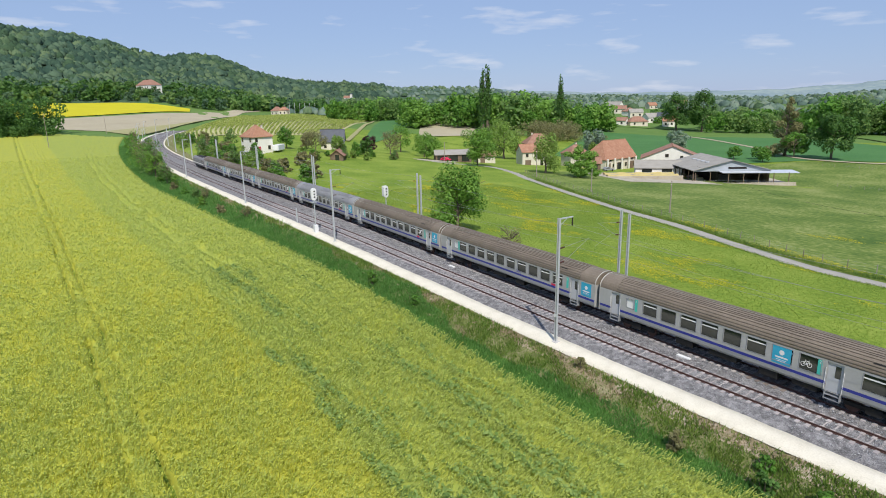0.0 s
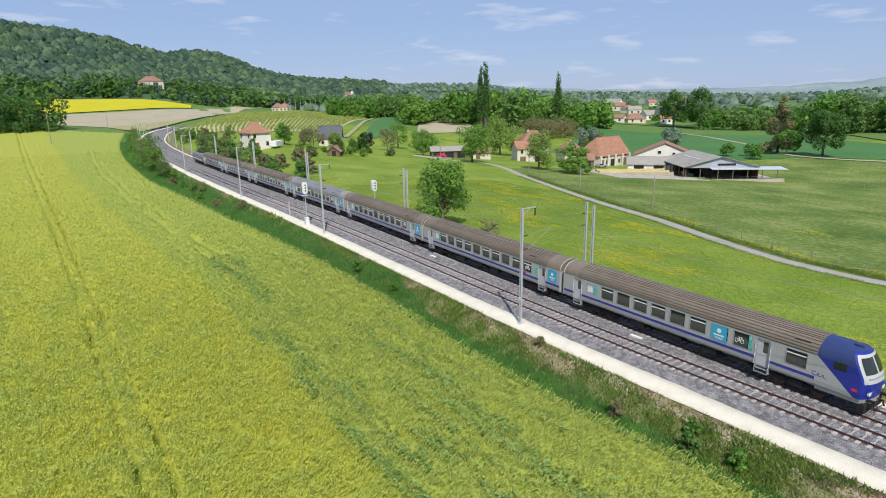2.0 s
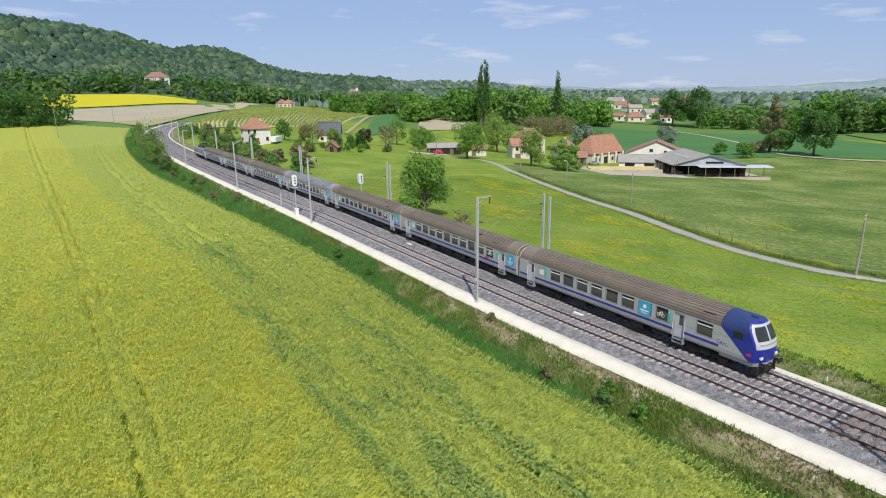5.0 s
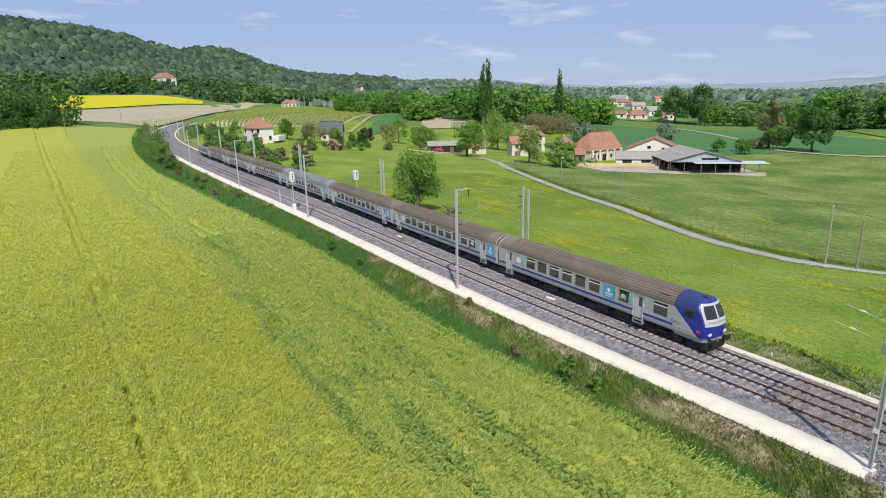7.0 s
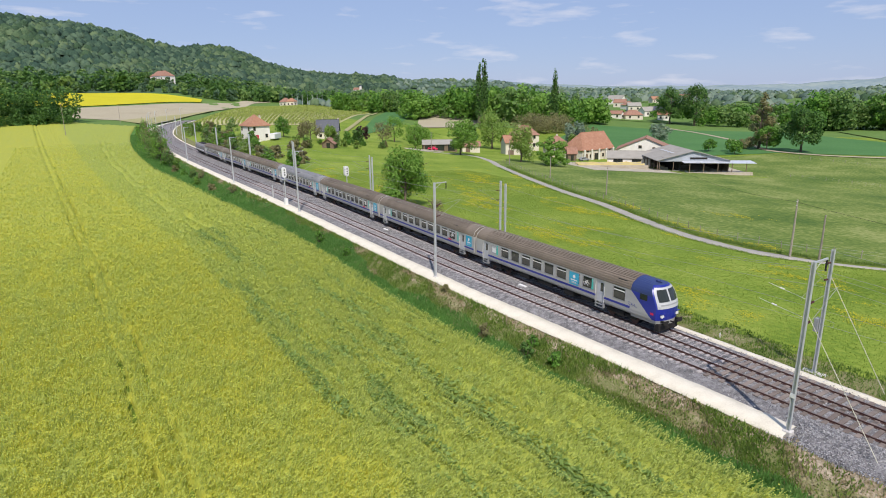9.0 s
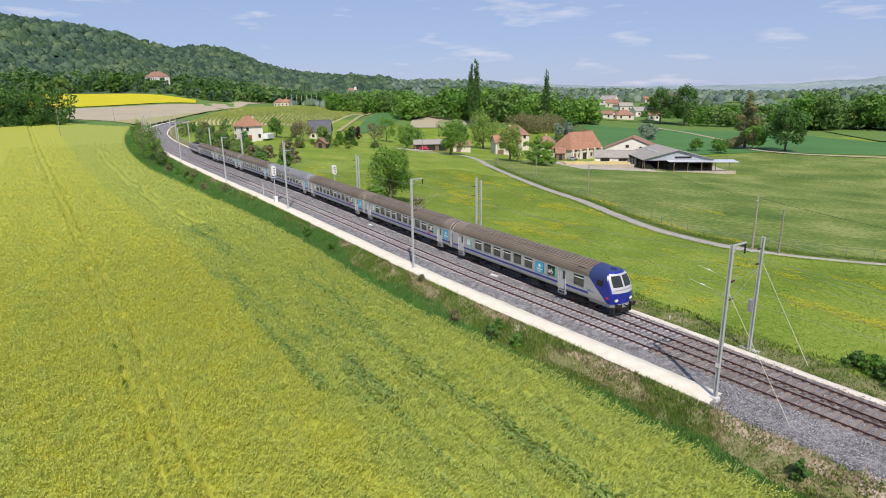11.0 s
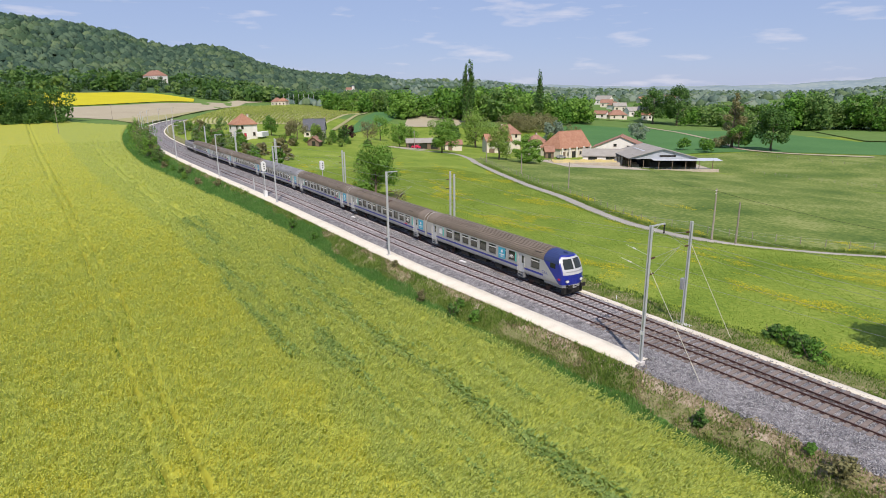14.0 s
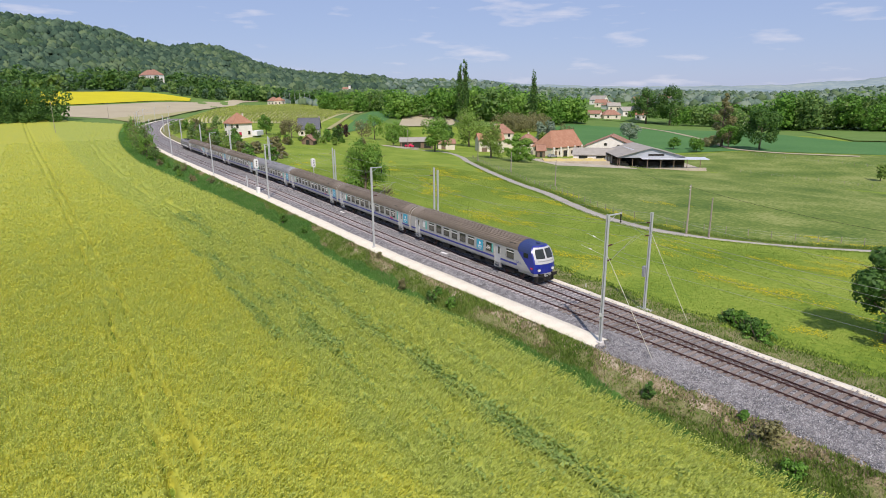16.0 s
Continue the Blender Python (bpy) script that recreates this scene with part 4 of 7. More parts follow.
def coach(roof, label, m, cab=False):
    t = thing("driving_trailer" if cab else "railway_coach", m, label, "railway coach", "coaches of the train")
    t.scale = (1, 1, 1.06)
    L = 12.98
    x1 = L - 3.2 if cab else L
    wins = [-7.6 + 1.78 * k for k in range(8)] if cab else [-8.1 + 1.8 * k for k in range(10)]
    doors = [-11.15, 6.35] if cab else [-11.15, 10.35]
    extra = [(8.55, True)] if cab else []
    holes = [(x - 0.66, x + 0.66, 1.86, 2.84) for x in wins] + [(x - 0.475, x + 0.475, 1.0, 2.88) for x in doors] + [(-9.95, -9.15, 1.98, 2.75)]
    holes += [(x - 0.66, x + 0.66, 1.86, 2.84) for x, _ in extra]
    bm = bmesh.new()
    for s in (-1, 1):
        side_wall(bm, -L, x1, holes, s)
    for x in (-L, x1):
        f = [bm.verts.new((x, y, z)) for y, z in [(-a, b) for a, b in HALF] + [(a, b) for a, b in HALF[::-1]]]
        bm.faces.new(f)
    f = [bm.verts.new(p) for p in ((-L, -1.24, 0.95), (-L, 1.24, 0.95), (x1, 1.24, 0.95), (x1, -1.24, 0.95))]
    bm.faces.new(f)
    body = part("body", bm, M["grey"], t)
    for s in (-1, 1):
        for i, x in enumerate(wins):
            window(body, x, s, vent=(i % 3 != 1))
        for x, v in extra:
            window(body, x, s, vent=v)
        window(body, -9.55, s, 0.78, 2.0, 2.73, False, "white")
        for x in doors:
            door(body, x, s)
        bm = bmesh.new()
        cuts = sorted((x - 0.475, x + 0.475) for x in doors)
        a = -L
        for c0, c1 in cuts + [(x1, x1)]:
            flat_panel(bm, a, c0, 1.41, 1.60, s)
            a = c1
        part("stripe", bm, M["stripe"], body, "blue waist stripe")
        # stickers
        cx = 3.05 if cab else 11.85
        bm = bmesh.new()
        flat_panel(bm, cx - 0.62, cx + 0.62, 1.68, 2.88, s)
        pn = part("region_panel", bm, M["cyan"], body, "cyan advertising panel")
        bm = bmesh.new()
        tube(bm, [(cx, s * 1.417, 2.46), (cx, s * 1.424, 2.46)], 0.17, 14)
        for k, (w, z) in enumerate(((0.42, 2.08), (0.34, 1.95), (0.28, 1.86))):
            y0, y1 = sorted((s * 1.417, s * 1.421))
            box(bm, cx - w, cx + w, y0, y1, z, z + (0.1 if k == 0 else 0.03))
        part("emblem", bm, M["white"], pn, "white round emblem and bars")
        gx = 5.45 if cab else 9.45
        for x in (gx, -8.95):
            bm = bmesh.new()
            flat_panel(bm, x - 0.14, x + 0.14, 1.85, 2.86, s)
            lab = part("class_label", bm, M["teal"], body, "teal class label")
            rot = Matrix.Rotation(radians(90), 4, "X") if s < 0 else Matrix.Rotation(radians(180), 4, "Z") @ Matrix.Rotation(radians(90), 4, "X")
            text_part("2", 0.26, Matrix.Translation((x, s * 1.421, 2.68)) @ rot, lab, M["white"], "numeral")
        bx = 4.62 if cab else 8.1
        bm = bmesh.new()
        for dx in (-0.2, 0.2):
            for k in range(12):
                a0, a1 = k * 0.5236, (k + 1) * 0.5236
                tube(bm, [(bx + dx + 0.14 * math.cos(a0), s * 1.38, 2.22 + 0.14 * math.sin(a0)), (bx + dx + 0.14 * math.cos(a1), s * 1.38, 2.22 + 0.14 * math.sin(a1))], 0.016, 4)
        for p, q in (((-0.2, 2.22), (-0.05, 2.45)), ((-0.05, 2.45), (0.16, 2.45)), ((0.2, 2.22), (0.14, 2.52)), ((-0.2, 2.22), (0.02, 2.22)), ((0.02, 2.22), (0.16, 2.45)), ((0.02, 2.22), (-0.07, 2.5))):
            tube(bm, [(bx + p[0], s * 1.38, p[1]), (bx + q[0], s * 1.38, q[1])], 0.016, 4)
        part("bicycle_sign", bm, M["white"], body, "white bicycle symbol")
        rx = 11.55 if cab else 7.6
        if not cab:
            bm = bmesh.new()
            flat_panel(bm, rx - 0.35, rx + 0.35, 1.62, 1.86, s, 0.009)
            part("operator_plate", bm, M["red"], body, "red plate")
        # cursive mark in the livery
        tx = 10.05 if cab else 2.2
        bm = bmesh.new()
        pts = [(-0.42, 2.05 - 0.22), (-0.30, 1.70), (-0.12, 1.74), (0.0, 1.86), (-0.06, 1.93), (-0.12, 1.80), (0.05, 1.70), (0.20, 1.82), (0.24, 1.90), (0.26, 1.72), (0.45, 1.68)]
        tube(bm, [(tx + x * (1 if s < 0 else -1), s * 1.415, z) for x, z in pts], 0.022, 4)
        tube(bm, [(tx - 0.45 * (1 if s < 0 else -1), s * 1.415, 1.93), (tx - 0.22 * (1 if s < 0 else -1), s * 1.415, 1.95)], 0.022, 4)
        part("livery_mark", bm, M["stripe"], body, "blue cursive mark")
    # roof: ribbed middle, smooth ends
    bm = bmesh.new()
    sweep(bm, roof_ring(True)[::-1], -L + 1.9, x1 - (0.0 if cab else 1.9))
    part("roof", bm, M[roof], t)
    bm = bmesh.new()
    sweep(bm, roof_ring(False)[::-1], -L, -L + 1.9)
    part("roof_end", bm, M[roof], t)
    if not cab:
        bm = bmesh.new()
        sweep(bm, roof_ring(False)[::-1], x1 - 1.9, x1)
        part("roof_end", bm, M[roof], t)
    for x in (-L + 0.05, x1 - 0.05):
        if not (cab and x > 0):
            bm = bmesh.new()
            R = [(y * 1.012, z + 0.012) for y, z in roof_ring(False)]
            sweep(bm, [(1.425, 1.0)] + R + [(-1.425, 1.0)], x - 0.05, x + 0.05, caps=False)
            part("end_rim", bm, M["rim"], t, "pale rim at the coach end")
    bm = bmesh.new()
    box(bm, 8.2, 9.2, -1.25, -0.95, 3.45, 3.56, bevel=0.02)
    part("roof_hatch", bm, M["black"], t)
    # below the floor
    for x, w, h in ((-4.4, 1.5, 0.5), (-1.2, 2.2, 0.42), (2.2, 1.3, 0.5), (4.6, 1.6, 0.36)):
        part("equipment_box", boxes((x - w / 2, x + w / 2, -1.22, 1.22, 0.95 - h, 0.94), bevel=0.03), M["black"], t)
    for x in ((-9.0, 8.6) if cab else (-9.0, 9.0)):
        bogie(t, x)
    for x in ((-L - 0.22,) if cab else (-L - 0.22, L)):
        part("gangway", boxes((x, x + 0.22, -0.6, 0.6, 1.1, 3.3), bevel=0.04), M["black"], t)
    if cab:
        build_cab(t, x1)
    return t


def build_cab(t, x1):
    """Blue driving end with raked windscreen."""
    X = 12.98

    def front(u, z):
        return X - 0.10 - 0.95 * max(0.0, (z - 2.15) / 1.85) ** 1.15 - 0.42 * abs(u) ** 2.6 - 0.10 * max(0.0, (1.5 - z))

    def half(z):
        for (y0, z0), (y1, z1) in zip(HALF + ROOF[1:], (HALF + ROOF[1:])[1:]):
            if z0 <= z <= z1:
                return y0 + (y1 - y0) * (z - z0) / max(1e-6, z1 - z0)
        return 0.0 if z > 3.9 else 1.24

    zs = [0.75, 0.95, 1.12, 1.4, 1.7, 2.0, 2.2, 2.5, 2.8, 2.98, 3.14, 3.32, 3.5, 3.66, 3.78]
    us = [-1, -0.85, -0.6, -0.3, 0, 0.3, 0.6, 0.85, 1]
    bm = bmesh.new()
    G = [[bm.verts.new((front(u, z), u * half(max(z, 0.95)) * (1 - 0.04 * (z < 0.95)), z)) for u in us] for z in zs]
    for a, b in zip(G, G[1:]):
        for k in range(len(us) - 1):
            f = bm.faces.new((a[k], a[k + 1], b[k + 1], b[k]))
            f.material_index = 3 if b[k].co.z < 1.15 else 0
    # roof cap and flanks: the blue field starts far back under the roof and leans forward to the sill
    for k, u in ((0, -1), (len(us) - 1, 1)):
        for i in range(len(zs) - 1):
            z0, z1 = zs[i], zs[i + 1]
            p0, p1 = G[i][k].co.x, G[i + 1][k].co.x
            q0, q1 = (min(X - 0.9, max(x1, X - 0.9 - max(0.0, z - 1.12) * 1.22)) for z in (z0, z1))
            y0, y1 = G[i][k].co.y, G[i + 1][k].co.y
            for a0, a1, b0, b1, mi in ((p0, q0, p1, q1, 3 if z1 < 1.2 else (2 if z0 > 2.9 else 0)), (q0, x1, q1, x1, 3 if z0 < 2.9 else 2)):
                f = [bm.verts.new(c) for c in ((a0, y0, z0), (a1, y0, z0), (b1, y1, z1), (b0, y1, z1))]
                if (f[0].co - f[1].co).length < 1e-4 and (f[2].co - f[3].co).length < 1e-4:
                    continue
                bm.faces.new(f if u > 0 else f[::-1]).material_index = mi
    top = [(front(u, 3.78), u * half(3.78), 3.78) for u in us]
    va = [bm.verts.new(p) for p in top]
    vb = [bm.verts.new((x1, u * half(3.78), 3.78 + 0.22 * (1 - u * u))) for u in us]
    for k in range(len(us) - 1):
        bm.faces.new((va[k], va[k + 1], vb[k + 1], vb[k])).material_index = 2
    bmesh.ops.remove_doubles(bm, verts=bm.verts, dist=0.002)
    bmesh.ops.recalc_face_normals(bm, faces=bm.faces)
    cab = part("cab", bm, [M["blue"], M["seal"], M["navy"], M["grey"]], t, "glossy deep blue driving cab")

    def on_front(us_, zs_, off, m, name, parent=cab, label=""):
        b = bmesh.new()
        g = [[b.verts.new((front(u, z) + off, u * half(z), z + off * 0.4)) for u in us_] for z in zs_]
        for r0, r1 in zip(g, g[1:]):
            for k in range(len(us_) - 1):
                b.faces.new((r0[k], r0[k + 1], r1[k + 1], r1[k]))
        return part(name, b, M[m], parent, label)

    on_front(np.linspace(-0.93, 0.93, 11), np.linspace(2.08, 3.62, 8), 0.02, "cabgrey", "windscreen_surround", label="pale grey windscreen surround")
    for a, b in ((-0.80, -0.07), (0.07, 0.80)):
        p = on_front(np.linspace(a, b, 6), np.linspace(2.58, 3.46, 6), 0.035, "glass", "windscreen")
    on_front(np.linspace(-0.75, 0.75, 7), np.linspace(2.30, 2.40, 2), 0.035, "seal", "grille")
    for u in (-0.66, 0.66):
        y = u * 1.41
        b = bmesh.new()
        tube(b, [(front(u, 1.5) - 0.05, y, 1.5), (front(u, 1.5) + 0.06, y, 1.5)], [0.17, 0.15], 12)
        lamp = part("headlight", b, M["white"], cab, "round pale headlight")
        b = bmesh.new()
        tube(b, [(front(u, 1.5) - 0.02, y * 0.80, 1.47), (front(u, 1.5) + 0.05, y * 0.80, 1.47)], [0.10, 0.09], 10)
        part("tail_light", b, M["white"], cab)
        part("lamp_hood", boxes((front(u, 1.5) - 0.05, front(u, 1.5) + 0.12, y - 0.22, y + 0.22, 1.68, 1.71)), M["blue"], lamp)
        b = bmesh.new()
        bx = front(u, 1.05)
        tube(b, [(bx - 0.1, u / 0.66 * 0.875, 1.05), (bx + 0.42, u / 0.66 * 0.875, 1.05)], 0.10, 10)
        box(b, bx + 0.42, bx + 0.48, u / 0.66 * 0.875 - 0.30, u / 0.66 * 0.875 + 0.30, 0.87, 1.23, bevel=0.02)
        part("buffer", b, M["black"], t, "black buffer")
        s = 1 if u > 0 else -1
        y0, y1 = sorted((s * 1.40, s * 1.425))
        part("cab_window", boxes((X - 2.2, X - 1.45, y0, y1, 2.5, 2.98), bevel=0.005), M["glass"], cab)
        bm = bmesh.new()
        flat_panel(bm, X - 1.05, X - 0.72, 1.52, 1.70, s, 0.012)
        part("operator_plate", bm, M["red"], cab, "red plate")
    b = bmesh.new()
    tube(b, [(X - 0.1, 0, 1.0), (X + 0.25, 0, 1.0), (X + 0.3, 0, 0.7)], 0.06, 6)
    tube(b, [(X - 0.1, 0.35, 0.9), (X + 0.15, 0.38, 0.6), (X - 0.05, 0.4, 0.35)], 0.03, 6)
    tube(b, [(X - 0.1, -0.35, 0.9), (X + 0.15, -0.38, 0.6), (X - 0.05, -0.4, 0.35)], 0.03, 6)
    part("coupling", b, M["black"], t)
    part("snowplough", boxes((X - 0.75, X - 0.25, -1.2, 1.2, 0.22, 0.85), bevel=0.05), M["black"], t)
    part("roof_horn", boxes((X - 1.75, X - 1.45, -0.15, 0.15, 3.82, 3.98), (X - 1.5, X - 1.2, -0.05, 0.05, 3.84, 3.92), bevel=0.02), M["navy"], cab)


def locomotive(m):
    t = thing("electric_locomotive", m, "dull grey electric locomotive at the tail of the train", "locomotive")
    L = 8.5
    bm = bmesh.new()
    ring = [(-1.25, 0.9), (-1.45, 1.3), (-1.45, 3.0), (-1.1, 3.5), (1.1, 3.5), (1.45, 3.0), (1.45, 1.3), (1.25, 0.9)]
    sweep(bm, ring, -L + 0.8, L - 0.8)
    for s in (-1, 1):
        r0 = [bm.verts.new((s * (L - 0.8), y, z)) for y, z in ring]
        r1 = [bm.verts.new((s * (L - 0.1 - 0.5 * max(0, z - 2.2)), y * 0.94, z)) for y, z in ring]
        for k in range(len(ring) - 1):
            bm.faces.new((r0[k], r0[k + 1], r1[k + 1], r1[k]))
        bm.faces.new(r1)
    bmesh.ops.recalc_face_normals(bm, faces=bm.faces)
    body = part("body", bm, M["locogrey"], t)
    for s in (-1, 1):
        for k in range(5):
            x = -4 + 2 * k
            y0, y1 = sorted((s * 1.45, s * 1.48))
            g = part("louvre", boxes(*[(x - 0.8, x + 0.8, y0, y1, 2.1 + 0.14 * j, 2.2 + 0.14 * j) for j in range(6)]), M["seal"], body)
        part("waist_band", boxes((-L + 0.9, L - 0.9, *sorted((s * 1.45, s * 1.462)), 1.45, 1.75)), M["white"], body)
        for x in (-7.0, 7.0):
            part("cab_window", boxes((x - 0.4, x + 0.4, *sorted((s * 1.445, s * 1.46)), 2.3, 2.9)), M["glass"], body)
        part("windscreen", boxes((min(s * (L - 0.42), s * (L - 0.30)), max(s * (L - 0.42), s * (L - 0.30)), -1.15, 1.15, 2.35, 2.9)), M["glass"], body)
    part("roof_gear", boxes((-3.5, 3.5, -0.8, 0.8, 3.5, 3.7), (-5.5, -4.2, -0.6, 0.6, 3.5, 3.66), bevel=0.04), M["black"], t)
    bm = bmesh.new()
    for s in (-0.5, 0.5):
        tube(bm, [(5.8, s, 3.55), (4.2, s, 4.15), (5.8, s * 0.6, 5.0)], 0.03, 5)
    tube(bm, [(5.8, -0.9, 5.0), (5.8, 0.9, 5.0)], 0.04, 5)
    part("pantograph", bm, M["black"], t)
    for x in (-5.2, 5.2):
        bogie(t, x)
    part("underframe", boxes((-3.0, 3.0, -1.2, 1.2, 0.35, 0.95), bevel=0.05), M["black"], t)
    return t


M["locogrey"] = mat("locomotive_grey", (0.17, 0.16, 0.17), (0.25, 0.24, 0.25), rough=0.55, scale=0.8, fine=10)
NOSE = 25.3
coach("roofbrown", "grey driving trailer with deep blue cab and brown ribbed roof", along(NOSE - 26.4, NOSE), cab=True)
first = coach("roofbrown", "grey passenger coach with brown ribbed roof and blue stripe", along(NOSE - 52.8, NOSE - 26.4))
for i in (2, 4, 5, 6):
    copy_thing(first, along(NOSE - 26.4 * (i + 1), NOSE - 26.4 * i))
coach("roofgrey", "grey passenger coach with clean grey ribbed roof", along(NOSE - 26.4 * 4, NOSE - 26.4 * 3))
locomotive(along(NOSE - 26.4 * 7 - 17.6, NOSE - 26.4 * 7))


# ---- line-side masts, wires and signals ----
def h_post(x, y, h, w=0.105):
    bm = bmesh.new()
    box(bm, x - w, x - w + 0.03, y - 0.10, y + 0.10, -0.5, h)
    box(bm, x + w - 0.03, x + w, y - 0.10, y + 0.10, -0.5, h)
    box(bm, x - w + 0.03, x + w - 0.03, y - 0.015, y + 0.015, -0.5, h)
    return bm


def insulator(bm, p, q, r=0.07):
    p, q = Vector(p), Vector(q)
    pts, rs = [], []
    for i in range(9):
        pts.append(p.lerp(q, i / 8))
        rs.append(r if i % 2 else r * 0.55)
    tube(bm, pts, rs, 8)


M["porcelain"] = mat("brown_porcelain", (0.06, 0.02, 0.015), (0.10, 0.035, 0.025), rough=0.25, scale=4, spec=0.6)
M["wire"] = mat("bare_wire", (0.30, 0.31, 0.27), (0.40, 0.42, 0.37), rough=0.5, metal=0.4, scale=4)


def cantilever(t, x, s, zt, reach, zw):
    """Hinged bracket towards the track, with brown insulators. s: side of the track."""
    bm = bmesh.new()
    tube(bm, [(x, s * 0.15, zt), (x, s * 0.75, zt + 0.05)], 0.02, 6)
    tube(bm, [(x, s * 0.75, zt + 0.05), (x, s * reach, zt + 0.35)], 0.014, 6)
    tube(bm, [(x, s * 0.75, zt - 1.15), (x, s * (reach - 0.2), zt + 0.30)], 0.017, 6)
    tube(bm, [(x, s * 1.1, zt - 0.9), (x, s * (reach + 0.2), zw + 0.25), (x, s * (reach + 0.1), zw)], 0.012, 5)
    c = part("cantilever", bm, M["wire"], t)
    for z in (zt, zt - 1.2):
        bm = bmesh.new()
        insulator(bm, (x, s * 0.18, z), (x, s * 0.70, z + 0.04))
        part("insulator", bm, M["porcelain"], c, "dark brown insulator")


def near_mast(x, stay=False):
    y = float(y_near(x)) - 3.72
    t = thing("catenary_mast", (x, y, -0.18), "tall galvanised steel catenary mast on the pale strip" if not stay else "tall galvanised steel catenary mast with a slanting stay wire", "catenary mast", "masts on the field side")
    part("post", h_post(0, 0, 10.5), M["steel"], t)
    part("foot", boxes((-0.25, 0.25, -0.25, 0.25, -0.5, 0.06), bevel=0.03), M["concrete"], t, "concrete foot")
    bm = bmesh.new()
    box(bm, -0.05, 0.05, 0.1, 1.55, 10.38, 10.48)
    tube(bm, [(0, 0.15, 9.9), (0, 0.9, 10.38)], 0.02, 5)
    arm = part("top_arm", bm, M["steel"], t)
    bm = bmesh.new()
    insulator(bm, (0, 1.5, 10.38), (0, 1.5, 9.7))
    part("insulator", bm, M["black"], arm, "hanging dark insulator")
    cantilever(t, 0, 1, 8.0, 3.6, 5.75)
    part("name_plate", boxes((-0.15, 0.15, -0.135, -0.122, 2.2, 2.5)), M["white"], t)
    if stay:
        bm = bmesh.new()
        tube(bm, [(0.1, 0, 7.4), (4.4, 0.9, -0.2)], 0.022, 5)
        part("stay_wire", bm, M["stay"], t, "pale stay wire")
        bm = bmesh.new()
        for z, dx in ((7.0, -1.9), (8.1, -1.6)):
            tube(bm, [(-0.1, 0.4, z), (dx * 1.6, 0.6, z + 0.4)], 0.012, 4)
            insulator(bm, (dx, 0.55, z + 0.25), (dx * 1.18, 0.57, z + 0.29), 0.055)
        part("anchor_insulator", bm, M["white"], t, "pale anchoring insulators")
    return t


M["stay"] = mat("pale_stay", (0.55, 0.53, 0.42), (0.66, 0.64, 0.52), rough=0.5, scale=4)


def far_mast(x, twin=True, stay=False):
    y = float(y_far(x)) + (3.2 if x > 0 else 4.0)
    z = float(land(x, y))
    t = thing("catenary_mast", (x, y, z), "pair of steel catenary posts at the edge of the meadow" if twin else "steel catenary mast with a grey switch box", "catenary mast", "masts on the meadow side")
    for o in ((-0.5, 0.45) if twin else (0,)):
        part("post", h_post(o, 0, 9.3 + (0.25 if o < 0 else 0)), M["steel"], t)
    part("foot", boxes((-0.8, 0.8, -0.35, 0.35, -0.5, 0.1), bevel=0.03), M["concrete"], t)
    cantilever(t, -0.5 if twin else 0, -1, 8.4, 3.4, 6.3)
    if not twin:
        part("switch_box", boxes((-0.45, -0.15, -0.2, 0.2, 3.2, 4.2), bevel=0.02), M["seal"], t)
    if stay:
        bm = bmesh.new()
        tube(bm, [(0.1, 0, 7.4), (4.6, 0.3, -0.3)], 0.022, 5)
        part("stay_wire", bm, M["stay"], t, "pale stay wire")
    return t


NEAR_X = [38, 0, -45.6, -89.5, -147, -200, -250, -300, -350, -400, -450, -500]
FAR_X = [35, -2.8, -41.7, -84, -122, -165, -210, -256, -300]
for x in NEAR_X:
    near_mast(x, stay=(x == 38))
for x in FAR_X:
    far_mast(x, twin=(x != 35), stay=(x == 35))


def catenary():
    for near in (True, False):
        t = thing("overhead_wires", (0, 0, 0), "thin overhead wires above the track", "overhead line", "wires over the tracks")
        xs = ([72] + NEAR_X) if near else ([72] + FAR_X)
        contact, carrier, feeder = [], [], []
        for i in range(len(xs) - 1):
            for k in range(8):
                u = k / 8
                x = xs[i] * (1 - u) + xs[i + 1] * u
                y = float(y_near(x) if near else y_far(x))
                sag = 4 * u * (1 - u)
                contact.append((x, y + 0.2 * math.cos(math.pi * (i + u)), 5.6))
                carrier.append((x, y + 0.1 * math.cos(math.pi * (i + u)), 8.0 - 0.9 * sag))
                feeder.append((x, float(y_near(x)) - 2.2 if near else y + 2.6, (9.5 if near else 8.9) - 0.7 * sag))
        for nm, pts, r in (("contact_wire", contact, 0.011), ("carrier_wire", carrier, 0.011), ("feeder_wire", feeder, 0.013)):
            bm = bmesh.new()
            tube(bm, pts, r, 4)
            part(nm, bm, M["wire"], t)


catenary()


